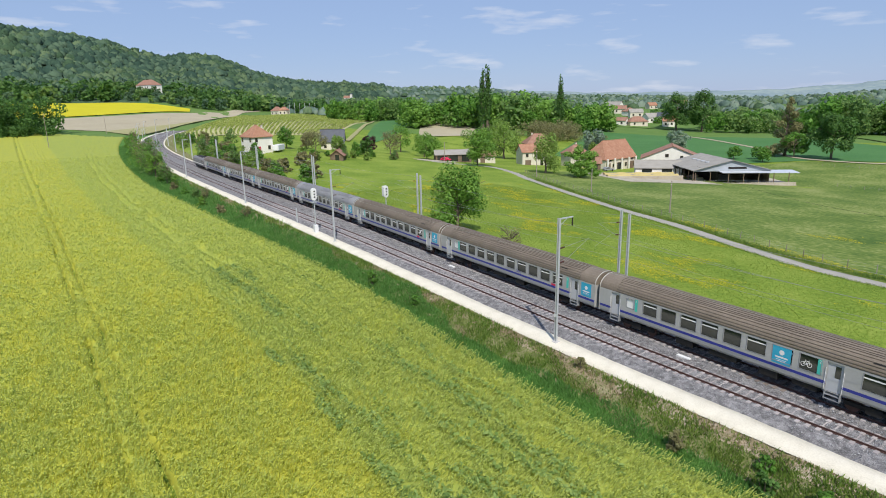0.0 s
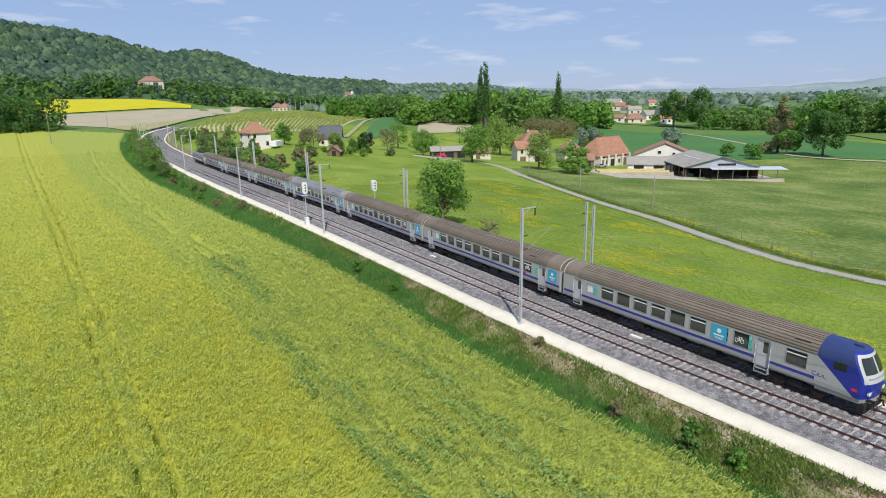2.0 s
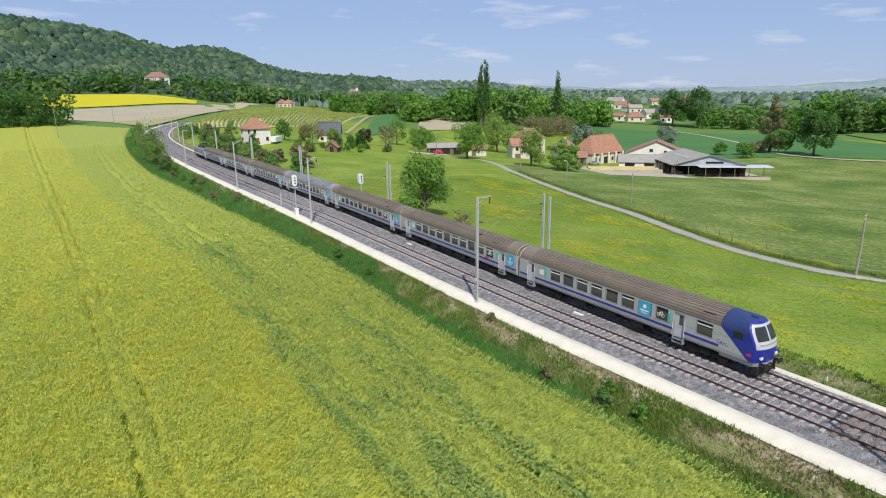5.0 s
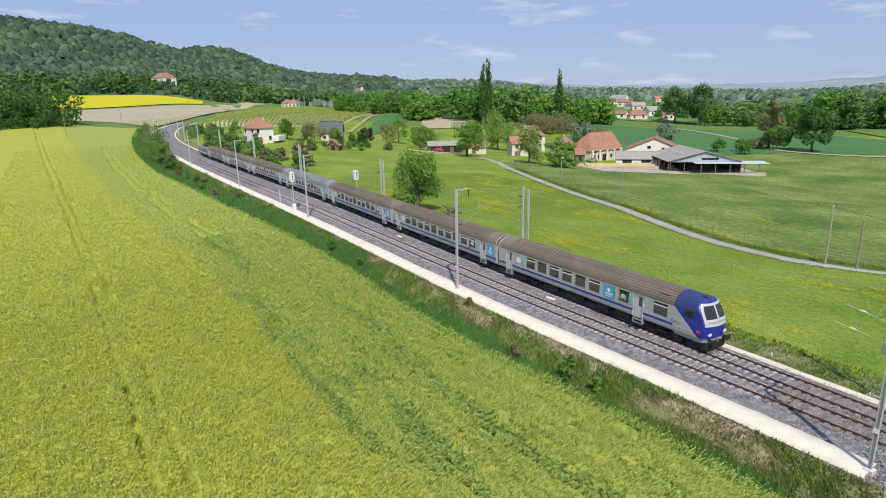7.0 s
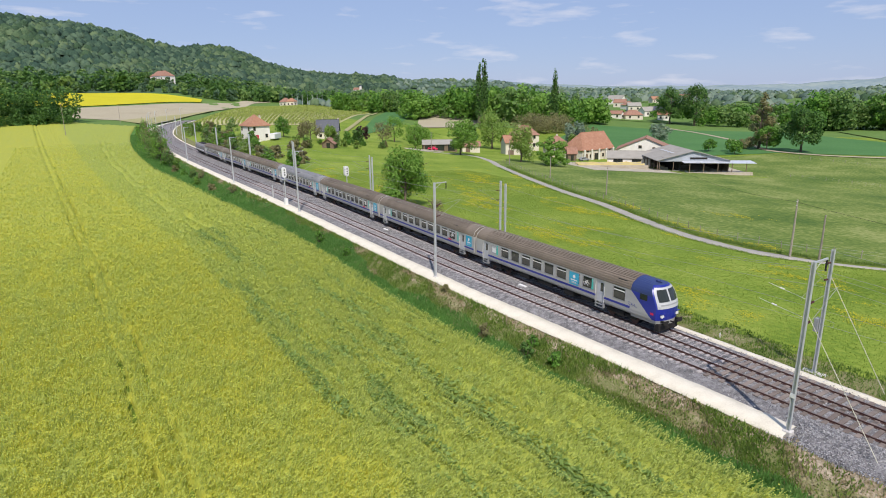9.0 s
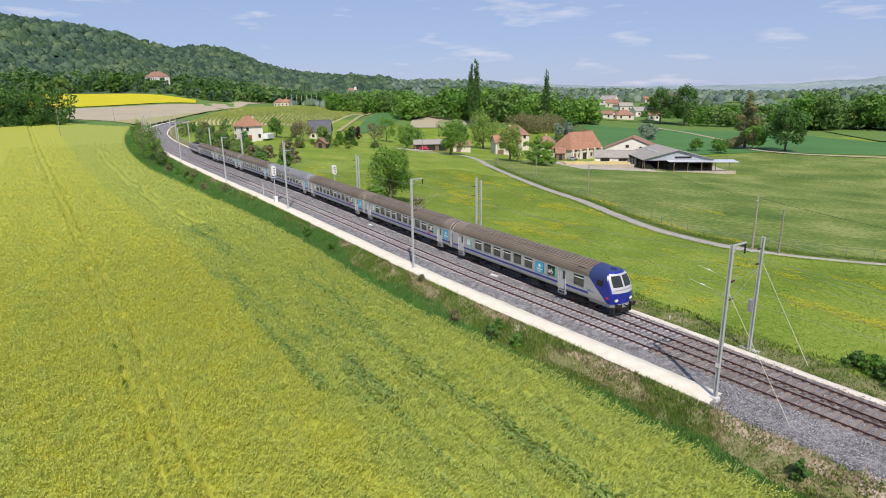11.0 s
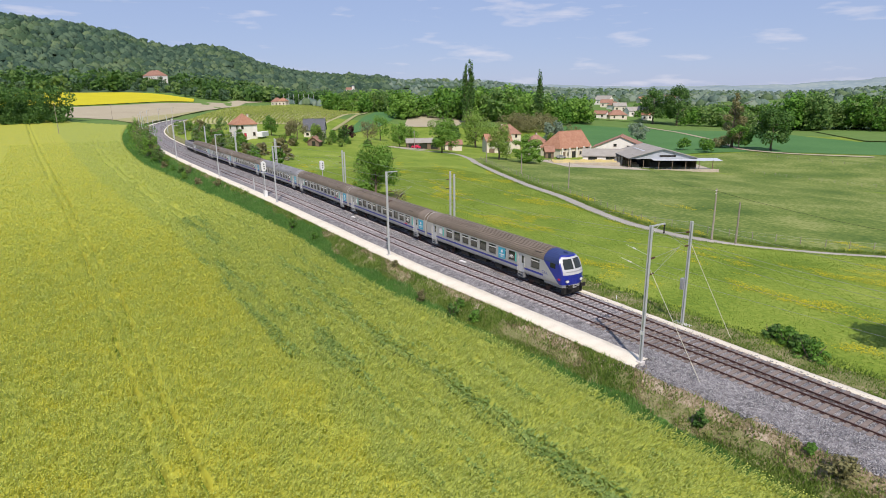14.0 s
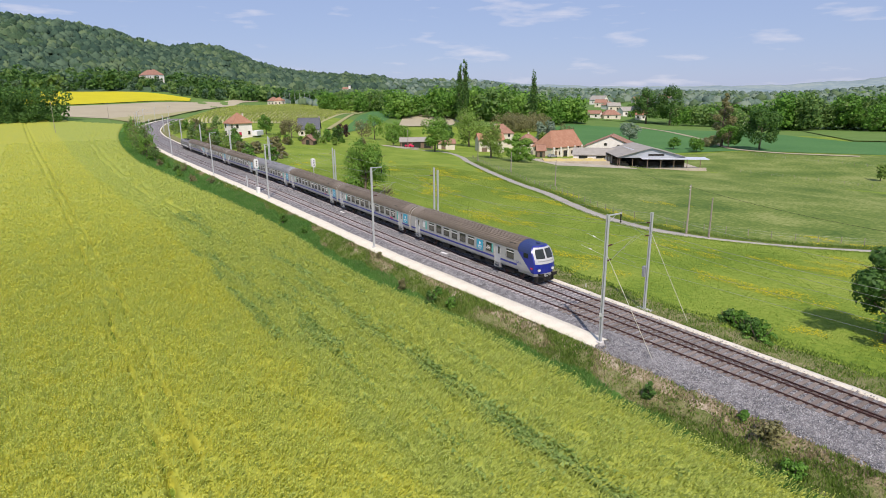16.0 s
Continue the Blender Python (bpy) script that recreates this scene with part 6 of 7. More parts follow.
def cattle_barn():
    """Wide open-sided cattle barn: long grey slope over the open side, boarded gable, low canopy."""
    ang = math.atan2(0.80, 0.60)
    t = thing("cattle_barn", Matrix.Translation((-81.5, 148.0, -9.3)) @ Matrix.Rotation(ang, 4, "Z"), "wide open-sided cattle barn with grey sheet roof and boarded gable", "barn")
    W, L, e, p, px = 27.0, 27.0, 4.6, 8.0, 12.0
    bm = bmesh.new()

    def slab(a, b, c, d, th=0.15):
        up = [bm.verts.new(q) for q in (a, b, c, d)]
        dn = [bm.verts.new(Vector(q) - Vector((0, 0, th))) for q in (a, b, c, d)]
        bm.faces.new(up)
        bm.faces.new(dn[::-1])
        for i in range(4):
            bm.faces.new((up[i], dn[i], dn[(i + 1) % 4], up[(i + 1) % 4]))
    slab((-0.8, -0.8, e), (px, -0.8, p), (px, L, p), (-0.8, L, e))
    part("roof", bm, M["fibre"], t, "grey fibre cement roof slope")
    bm = bmesh.new()
    slab((px, -0.8, p), (W - 2, -0.8, e), (W - 2, L, e), (px, L, p))
    part("roof", bm, M["fibre"], t)
    bm = bmesh.new()
    slab((8, -3.2, 4.05), (W + 6, -3.2, 3.75), (W + 6, 2, 4.2), (8, 2, 4.4), 0.1)
    part("canopy", bm, M["sheet"], t, "pale low sheet canopy")
    bm = bmesh.new()
    f = [bm.verts.new(q) for q in ((-0.2, 0, e - 0.4), (W - 2, 0, e - 0.4), (W - 2, 0, e), (px, 0, p - 0.25), (-0.2, 0, e - 0.1))]
    bm.faces.new(f)
    g = [bm.verts.new(v.co + Vector((0, 0.12, 0))) for v in f]
    bm.faces.new(g[::-1])
    for i in range(5):
        bm.faces.new((f[i], f[(i + 1) % 5], g[(i + 1) % 5], g[i]))
    gb = part("gable", bm, M["boards"], t, "grey-blue boarded gable")
    for k in range(24):
        x = 0.3 + k * 1.03
        top = e + (p - e) * (x / px if x < px else max(0, (W - 2 - x) / (W - 2 - px))) - 0.35
        part("batten", boxes((x - 0.03, x + 0.03, -0.03, 0.0, e - 0.4, max(top, e - 0.3))), M["boards"], gb)
    # dark panel on the boards, painted as the shade of an opening
    part("opening", boxes((11, 17, -0.04, -0.01, 4.9, 5.6)), M["dark"], gb)
    for k in range(7):
        y = 0.2 + k * 4.3
        part("post", boxes((-0.35, -0.1, y, y + 0.25, -0.5, e - 0.1)), M["wood"], t)
    for k in range(7):
        x = 0.2 + k * 4.9
        part("post", boxes((x, x + 0.22, -2.9 if x > 8 else -0.3, -2.7 if x > 8 else -0.08, -0.5, 3.9)), M["wood"], t)
    part("back_wall", boxes((W - 2.3, W - 2.0, 0.5, L, -1, e), (0, W - 2, L - 0.3, L, -1, e)), M["wood"], t)
    # near-black inner panel, added to darken the open side
    part("partition", boxes((7.8, 8.0, 0.5, L - 1, -0.5, 3.6)), M["dark"], t)
    part("low_wall", boxes((8, W + 5, -3.1, -2.85, -0.6, 0.7)), M["yard"], t)
    for k in range(6):
        part("feed_rail", boxes((0.5 + k * 4.4, 4.4 + k * 4.4, -0.15, -0.08, 1.0, 1.1), (0.5 + k * 4.4, 4.4 + k * 4.4, -0.15, -0.08, 0.5, 0.58)), M["steel"], t)
    part("floor_slab", boxes((-3, W + 5, -3.6, L, -1.2, -0.12)), M["yard"], t, "pale concrete yard floor")
    for k, (x, y) in enumerate(((4, 6), (5, 13), (3, 19))):
        part("hay_rack", boxes((x - 1.2, x + 1.2, y - 0.8, y + 0.8, -0.1, 1.5), bevel=0.1), M["tan"], t)
    part("skylight", boxes(*[(6.0 + 0.0 * k, 8.2, 6 + 4 * k, 7 + 4 * k, 6.55, 6.75) for k in range(4)]), M["sheet"], t)
    return t


M["boards"] = mat("grey_boards", (0.30, 0.33, 0.37), (0.40, 0.43, 0.47), rough=0.8, scale=0.8, fine=10)
M["sheet"] = mat("pale_sheet_metal", (0.50, 0.53, 0.57), (0.62, 0.65, 0.69), rough=0.45, metal=0.2, scale=0.6, fine=8)
M["yard"] = mat("trodden_yard", (0.29, 0.25, 0.185), (0.40, 0.355, 0.275), (0.51, 0.46, 0.37), rough=0.95, scale=0.3, fine=10, bump=0.5)
cattle_barn()
house("old_hay_barn", -113.0, 181.0, -54, 16, 23, 5.0, 4.8, "whitewall", "tilebrown", "old hay barn with a pale gable and brown roof", z=-9.2, wins=[("+x", -2, 6.0, 1.2, 1.0, "dark"), ("+x", 3.5, 5.4, 1.0, 0.9, "dark"), ("+x", 6, 1.6, 3.5, 3.2, "dark")], category="barn")
house("calf_shed", -103, 158, 40, 16, 9, 3.6, 2.2, "whitewall", "fibre", "low calf shed with grey sheet roof", z=-9.2, wins=[("-y", -4, 1.5, 3.4, 2.8, "dark"), ("-y", 3, 1.5, 3.4, 2.8, "dark")], category="shed")
patch("farm_yard", [(-118, 132), (-86, 120), (-70, 146), (-100, 158)], "yard", "pale trodden farm yard", 0.10, category="yard")
patch("garden_track", [(-176, 96), (-168, 94), (-160, 106), (-166, 112)], "yard", "pale gravel forecourt before the shed", 0.1, 8, "track")


def silage_clamp():
    t = thing("silage_clamp", Matrix.Translation(at_ground(-97, 140)) @ Matrix.Rotation(radians(52), 4, "Z"), "long low silage clamp with concrete walls and straw", "silage clamp")
    for y in (-5, 0, 5):
        part("wall", boxes((-13, 13, y - 0.15, y + 0.15, -0.6, 1.1), bevel=0.03), M["yard"], t)
    for y in (-2.5, 2.5):
        bm = bmesh.new()
        n = 14
        rows = [[bm.verts.new((-12 + 24 * i / n, y - 2.2 + 4.4 * k / 4, 0.1 + (1.3 + 0.25 * math.sin(i * 1.7 + k)) * math.sin(math.pi * (k + 0.3) / 4.6))) for k in range(5)] for i in range(n + 1)]
        for a, b in zip(rows, rows[1:]):
            for k in range(4):
                bm.faces.new((a[k], b[k], b[k + 1], a[k + 1]))
        part("silage_mound", bm, M["straw"], t, "yellowish straw heap")
    return t


M["straw"] = mat("straw", (0.42, 0.33, 0.12), (0.55, 0.45, 0.2), rough=0.95, scale=0.8, fine=12, bump=1.0)
silage_clamp()


def caravan(x, y, turn):
    t = thing("caravan", Matrix.Translation(at_ground(x, y)) @ Matrix.Rotation(radians(turn), 4, "Z"), "white caravan parked below the white house", "caravan")
    b = part("body", boxes((-3.4, 3.4, -1.15, 1.15, 0.5, 2.6), bevel=0.15), M["white"], t)
    for x in (-2.2, 0, 2.0):
        part("window", boxes((x - 0.5, x + 0.5, -1.17, -1.14, 1.5, 2.1)), M["glass"], b)
    part("door", boxes((0.75, 1.3, -1.17, -1.145, 0.6, 2.3)), M["seal"], b)
    for y in (-1.0, 1.0):
        bm = bmesh.new()
        tube(bm, [(0, y - 0.1, 0.33), (0, y + 0.1, 0.33)], 0.33, 14)
        part("wheel", bm, M["black"], t)
    return t


caravan(-184, 42.5, -40)
t = thing("water_tank", at_ground(-172, 46), "blue plastic water tank in the garden", "tank")
bm = bmesh.new()
tube(bm, [(0, 0, 0), (0, 0, 1.5), (0, 0, 1.7)], [0.9, 0.9, 0.5], 16)
part("tank", bm, M["cyan"], t)


def car(x, y, turn, m, label, name="parked_car"):
    t = thing(name, Matrix.Translation(at_ground(x, y, 0.1)) @ Matrix.Rotation(radians(turn), 4, "Z"), label, "car")
    bm = bmesh.new()
    prof = [(-2.1, 0.35), (-2.15, 0.8), (-1.9, 1.0), (-1.35, 1.45), (0.3, 1.48), (1.0, 1.0), (2.0, 0.85), (2.1, 0.35)]
    a = [bm.verts.new((u, -0.85, v)) for u, v in prof]
    b = [bm.verts.new((u, 0.85, v)) for u, v in prof]
    bm.faces.new(a)
    bm.faces.new(b[::-1])
    for k in range(len(prof)):
        bm.faces.new((a[k], b[k], b[(k + 1) % len(prof)], a[(k + 1) % len(prof)]))
    bmesh.ops.recalc_face_normals(bm, faces=bm.faces)
    body = part("body", bm, M[m], t)
    for s in (-1, 1):
        part("side_window", boxes((-1.3, 0.25, *sorted((s * 0.85, s * 0.87)), 1.05, 1.38)), M["glass"], body)
        for u in (-1.3, 1.35):
            bm = bmesh.new()
            tube(bm, [(u, s * 0.72, 0.32), (u, s * 0.9, 0.32)], 0.32, 14)
            part("wheel", bm, M["black"], t)
    return t


car(-121, 152, 70, "seal", "grey car parked before the long barn")
car(-122, 181, 60, "white", "white car parked under the lean-to shed")
car(-168, 107, 20, "red", "red farm car beside the open shed")


# ---- trees ----
MESHES = {}


def crown_points(seed, n, shape):
    rng = np.random.default_rng(seed)
    lobes = []
    count = {"round": 26, "ash": 34, "poplar": 22, "conifer": 26, "bush": 30, "bare": 24, "willow": 24}[shape]
    for i in range(count):
        a, u = rng.uniform(0, 6.283), (i + 0.5) / count
        if shape in ("round", "bare"):
            z = 0.26 + 0.60 * u
            r = 0.36 * math.sqrt(max(0.02, 1 - ((z - 0.50) / 0.44) ** 2)) * rng.uniform(0.55, 1.0)
            s = rng.uniform(0.09, 0.17)
        elif shape == "ash":
            z = 0.10 + 0.85 * u
            r, s = 0.36 * (1 - u) ** 0.6 * (0.6 + 0.4 * min(1, u * 5)) * rng.uniform(0.35, 1.0), rng.uniform(0.085, 0.15) * (1.1 - 0.45 * u)
        elif shape == "willow":
            z = 0.16 + 0.66 * u
            r, s = 0.36 * (1 - 0.55 * u) * rng.uniform(0.7, 1.0), rng.uniform(0.10, 0.16)
        elif shape == "poplar":
            z = 0.10 + 0.84 * u
            r, s = 0.09 * rng.uniform(0.2, 1), 0.15 * (1.1 - abs(u - 0.4) * 1.3)
        elif shape == "conifer":
            z = 0.08 + 0.86 * u
            r, s = 0.34 * (1 - u) ** 0.8 * rng.uniform(0.4, 1.0), 0.05 + 0.12 * (1 - u)
        else:
            z = 0.08 + 0.78 * u * rng.uniform(0.7, 1.1)
            r, s = 0.44 * (1 - 0.55 * u) * rng.uniform(0.2, 1.0), rng.uniform(0.06, 0.145)
        lobes.append((r * math.cos(a * 2.4 + i), r * math.sin(a * 2.4 + i), z, s))
    L = np.array(lobes)
    w = L[:, 3] ** 2
    idx = rng.choice(len(L), n, p=w / w.sum())
    v = rng.normal(size=(n, 3))
    v /= np.linalg.norm(v, axis=1)[:, None]
    rad = L[idx, 3] * rng.uniform(0.35, 1.12, n) ** 0.5
    squash = 0.55 if shape == "conifer" else (1.3 if shape == "willow" else 0.85)
    P = L[idx, :3] + v * rad[:, None] * np.array([1, 1, squash])
    P[:, 2] = np.clip(P[:, 2], 0.02, 1.02)
    return rng, P, v


def crown_mesh(seed, n, leaf, shape, material, w, h):
    """Leaf sprays in the crown's own metres."""
    rng, P, v = crown_points(seed, n, shape)
    P = P * np.array([w, w, h])
    N = v + rng.normal(0, 0.32, (n, 3))
    N[:, 2] += 0.4
    N /= np.linalg.norm(N, axis=1)[:, None]
    T = np.cross(N, rng.normal(size=(n, 3)))
    T /= np.linalg.norm(T, axis=1)[:, None]
    B = np.cross(N, T)
    s = leaf * rng.uniform(0.6, 1.35, n)[:, None]
    V = np.stack([P - T * s, P - B * s * 0.6 + N * s * 0.2, P + T * s * 0.9, P + B * s * 0.6 + N * s * 0.25], 1).reshape(-1, 3)
    return fast_mesh("crown", V, 4, M[material])


def limbs_mesh(seed, w, h, shape):
    rng = random.Random(seed)
    bm = bmesh.new()
    r0 = max(0.06, 0.022 * h)
    topz = 0.9 if shape in ("poplar", "conifer") else 0.62
    if shape == "bush":
        for k in range(7):
            a = k * 0.9
            tube(bm, [(0.05 * math.cos(a), 0.05 * math.sin(a), -0.1), (0.2 * w * math.cos(a), 0.2 * w * math.sin(a), 0.4 * h), (0.3 * w * math.cos(a), 0.3 * w * math.sin(a), 0.75 * h)], [0.05, 0.03, 0.01], 5)
        return mesh_from(bm, "trunk", M["bark"])
    tube(bm, [(0, 0, -0.4), (0.01 * w, 0, 0.12 * h), (-0.015 * w, 0.01 * w, 0.35 * h), (0.02 * w, 0, topz * h)], [r0 * 1.3, r0, r0 * 0.75, r0 * 0.2], 8)
    for k in range(9):
        a = k * 2.4 + rng.uniform(-0.3, 0.3)
        z = (0.2 + 0.055 * k) * h
        q = 0.16 if shape == "poplar" else 0.36
        tube(bm, [(0, 0, z), (0.45 * q * w * math.cos(a), 0.45 * q * w * math.sin(a), z + 0.1 * h), (q * w * math.cos(a), q * w * math.sin(a), z + 0.17 * h)], [r0 * 0.5, r0 * 0.32, r0 * 0.1], 5)
    if shape == "bare":
        for k in range(60):
            a, z = rng.uniform(0, 6.283), rng.uniform(0.3, 0.8) * h
            q = rng.uniform(0.15, 0.42) * w
            tube(bm, [(0.3 * q * math.cos(a), 0.3 * q * math.sin(a), z), (q * math.cos(a), q * math.sin(a), z + 0.16 * h)], [0.05, 0.015], 4)
    return mesh_from(bm, "trunk", M["bark"])


def tree(x, y, h, w, leafmat, label, shape="round", seed=0, leaf=0.32, n=2200, z=None, name="tree", group=""):
    zz = float(land(x, y)) if z is None else z
    t = thing(name, Matrix.Translation((x, y, zz)) @ Matrix.Rotation(seed * 1.7 + x, 4, "Z"), label, "bush" if shape == "bush" else "tree", group)
    key = (shape, seed % 5, leaf, n, leafmat, round(w), round(h))
    if key not in MESHES:
        MESHES[key] = (crown_mesh(seed % 5 + 11, n, leaf, shape, leafmat, w, h), limbs_mesh(seed % 5, w, h, shape))
    for nm, me in zip(("crown", "trunk"), MESHES[key]):
        o = new(nm, me)
        o.parent = t
    return t


tree(-40.2, 19.3, 11.6, 12.4, "leaffresh", "bright green leafy ash tree beside the railway", shape="willow", seed=1, n=7500, leaf=0.22)
tree(-147.6, 107.4, 15.5, 17.5, "leaffresh", "dense dark green round tree before the shed", seed=2, n=4500, leaf=0.35)
tree(-117.5, 114.3, 14.5, 13, "leaflight", "pale green weeping willow by the farm", shape="willow", seed=3, n=3500, leaf=0.34)
tree(-101.9, 114.9, 11.5, 17, "leaffresh", "broad green bush tree by the farm gate", shape="bush", seed=0, n=4500, leaf=0.33)
tree(-193, 160, 21, 25, "leaflight", "large pale green willow behind the farm", shape="willow", seed=1, n=3500, leaf=0.45)
tree(-146, 172, 17, 13, "leafsilver", "silvery grey-green tree behind the long barn", seed=4, n=3000, leaf=0.45)
tree(-138, 163, 11, 7, "leaflight", "yellow-green tree beside the long barn", seed=0, n=1600, leaf=0.4)
tree(-178, 135, 12, 9, "leafdark", "dark tree between the farm buildings", seed=3, n=2000, leaf=0.4)
for k, (x, y, h) in enumerate(((-295, 228, 42), (-298, 235, 44), (-270, 278, 38))):
    tree(x, y, h + 4, 15, "leafdark", "tall narrow Lombardy poplar", shape="poplar", seed=k, n=2600, leaf=0.6, group="poplars")
tree(-102, 251, 28, 20, "leafbrown", "tall dark brownish conifer behind the barn", shape="conifer", seed=1, n=5000, leaf=0.45)
tree(-96, 247, 12, 14, "leaf", "green spreading tree under the conifer", seed=2, n=2200, leaf=0.42)
tree(-82, 250, 21, 20, "leafdark", "large dense green tree at the wheat edge", seed=3, n=4500, leaf=0.5)
for k, (x, y) in enumerate(((-112, 226), (-104, 232), (-98, 224))):
    tree(x, y, 6.5, 8, "leaf", "small green fruit tree behind the barn", seed=k, n=900, leaf=0.36, group="fruit trees")
tree(-150, 240, 12, 14, "leafsilver", "greyish flowering tree at the wheat edge", seed=1, n=2000, leaf=0.45)
tree(-247, 382, 30, 26, "leafdark", "tall dark oak by the village pasture", seed=0, n=3500, leaf=0.7)
tree(-231, 391, 33, 24, "leafdark", "tall dark oak by the village pasture", seed=2, n=3500, leaf=0.7)
tree(-10, 190, 6, 4.5, "leaflight", "young light green tree in the pasture", seed=2, n=700, leaf=0.3)
# trees about the houses below the vineyard
for k, (x, y, h, w, m, sh, lb) in enumerate(((-196, 50, 9, 8, "leaf", "round", "green garden tree beside the white house"), (-186, 58, 9, 12, "leafbrown", "bare", "budding pale garden tree with bare twigs"),
                                             (-176, 63, 8, 7, "leaflight", "round", "pale green garden tree"), (-200, 60, 7, 6, "leafbrown", "bare", "budding pale garden tree with bare twigs"),
                                             (-199, 88, 8, 8, "leafpurple", "round", "dark purple-leaved plum tree"), (-182, 78, 8, 8, "leafdark", "bush", "dark green bushy conifer hedge tree"),
                                             (-176, 70, 6, 5, "leaf", "bush", "green garden bush near the shed"), (-198, 98, 11, 12, "leafbrown", "bare", "pale budding fruit tree in the pasture"),
                                             (-221, 117, 14, 13, "leaffresh", "round", "dark green round tree in the pasture"), (-192, 112, 12, 12, "leaffresh", "round", "green round tree in the pasture"),
                                             (-176, 103, 8, 8, "leaffresh", "round", "small green tree in the pasture"), (-209, 126, 11, 14, "leaffresh", "round", "dark green round tree in the pasture"),
                                             (-150, 38, 5, 6, "leafbrown", "bush", "brownish scrub by the railway"), (-166, 28, 7, 7, "leaf", "bush", "green scrub by the railway"),
                                             (-182, 24, 7, 9, "leaf", "bush", "green scrub by the railway"), (-200, 24, 7, 8, "leaf", "bush", "green scrub by the railway"), (-222, 26, 7, 9, "leafbrown", "bush", "brownish scrub by the railway"),
                                             (-140, 28, 5, 6, "leafbrown", "bush", "brownish scrub by the railway"), (-125, 31, 5, 6, "leafbrown", "bush", "brownish scrub by the railway"), (-112, 24, 6, 6, "leaf", "bush", "green scrub by the railway"),
                                             (-245, 30, 6, 8, "leaf", "bush", "green scrub by the railway"), (-270, 36, 6, 9, "leafbrown", "bush", "brownish scrub by the railway"))):
    tree(x, y, h, w, m, lb, shape=sh, seed=k, n=1700 if sh != "bare" else 800, leaf=0.32, group="trees by the line" if "railway" in lb else "")
# hedge on the field side of the line: a tall thicket at the bend, then lone bushes
HEDGE = [(-88, 2.0), (-100, 2.2), (-112.7, 2.6), (-121, 1.8), (-131, 2.2), (-138, 3.2), (-145, 5.0), (-151, 3.6), (-158, 4.8), (-166, 6.5), (-172, 8.5), (-178, 10.0), (-183, 9.0), (-189, 10.5), (-194, 7.0),
         (-204, 6.0), (-216, 5.0), (-230, 5.5), (-246, 5.0), (-262, 6.0), (-280, 5.0), (-300, 5.5), (-320, 5.0), (-345, 6.0), (-370, 5.0)]
for k, (x, h) in enumerate(HEDGE):
    m = ("leafbrown", "leaffresh", "midleaf", "leaf")[k % 4]
    tree(x, float(y_near(x)) - (9.2 if x > -200 else 7.5) - 0.9 * math.sin(k * 2.1), h * (1.15 if x > -165 else 1.35), max(2.6, h * (0.95 if x > -165 else 1.2)), m, "scrubby hedge bush on the field side of the railway", shape="bare" if k % 3 == 0 and h > 3 else "bush", seed=k, n=1000, leaf=0.2 if x > -160 else 0.28, z=-1.7, group="hedge bushes")
# scrub trees between the line and the white house
for k, (x, y, h, w) in enumerate(((-176, 19, 6, 6), (-166, 21, 7, 7), (-186, 20, 7.5, 7), (-197, 22, 8, 7), (-213, 23, 8, 8), (-228, 26, 8, 9), (-158, 27, 5.5, 6), (-208, 32, 9, 9), (-172, 30, 6, 6))):
    tree(x, y, h, w, ("leaf", "midleaf", "leaflight")[k % 3], "green scrub tree between railway and white house", shape="ash" if k % 2 else "bush", seed=k, n=1300, leaf=0.3, group="scrub trees")
# dense scrub along the inside of the bend, garden bushes about the houses
rng = random.Random(77)
for k in range(34):
    x = -128 - 6.2 * k + rng.uniform(-3, 3)
    h = rng.uniform(3.2, 6.5) if x > -330 else rng.uniform(2, 3.5)
    tree(x, float(y_far(x)) + rng.uniform(8.5, 17), h, h * rng.uniform(0.95, 1.3), ("leaf", "midleaf", "leafbrown", "leaflight", "leaffresh")[k % 5], "dense scrub bush on the inner side of the railway bend", shape="bush", seed=k, n=1100, leaf=0.27, group="scrub in the bend")
for k in range(16):
    x, y = rng.uniform(-206, -158), rng.uniform(44, 84)
    h = rng.uniform(2.2, 4.6)
    tree(x, y, h, h * rng.uniform(1.0, 1.4), ("leaf", "leafbrown", "leaflight", "midleaf")[k % 4], "garden bush between the houses", shape="bush", seed=k, n=800, leaf=0.25, group="garden bushes")
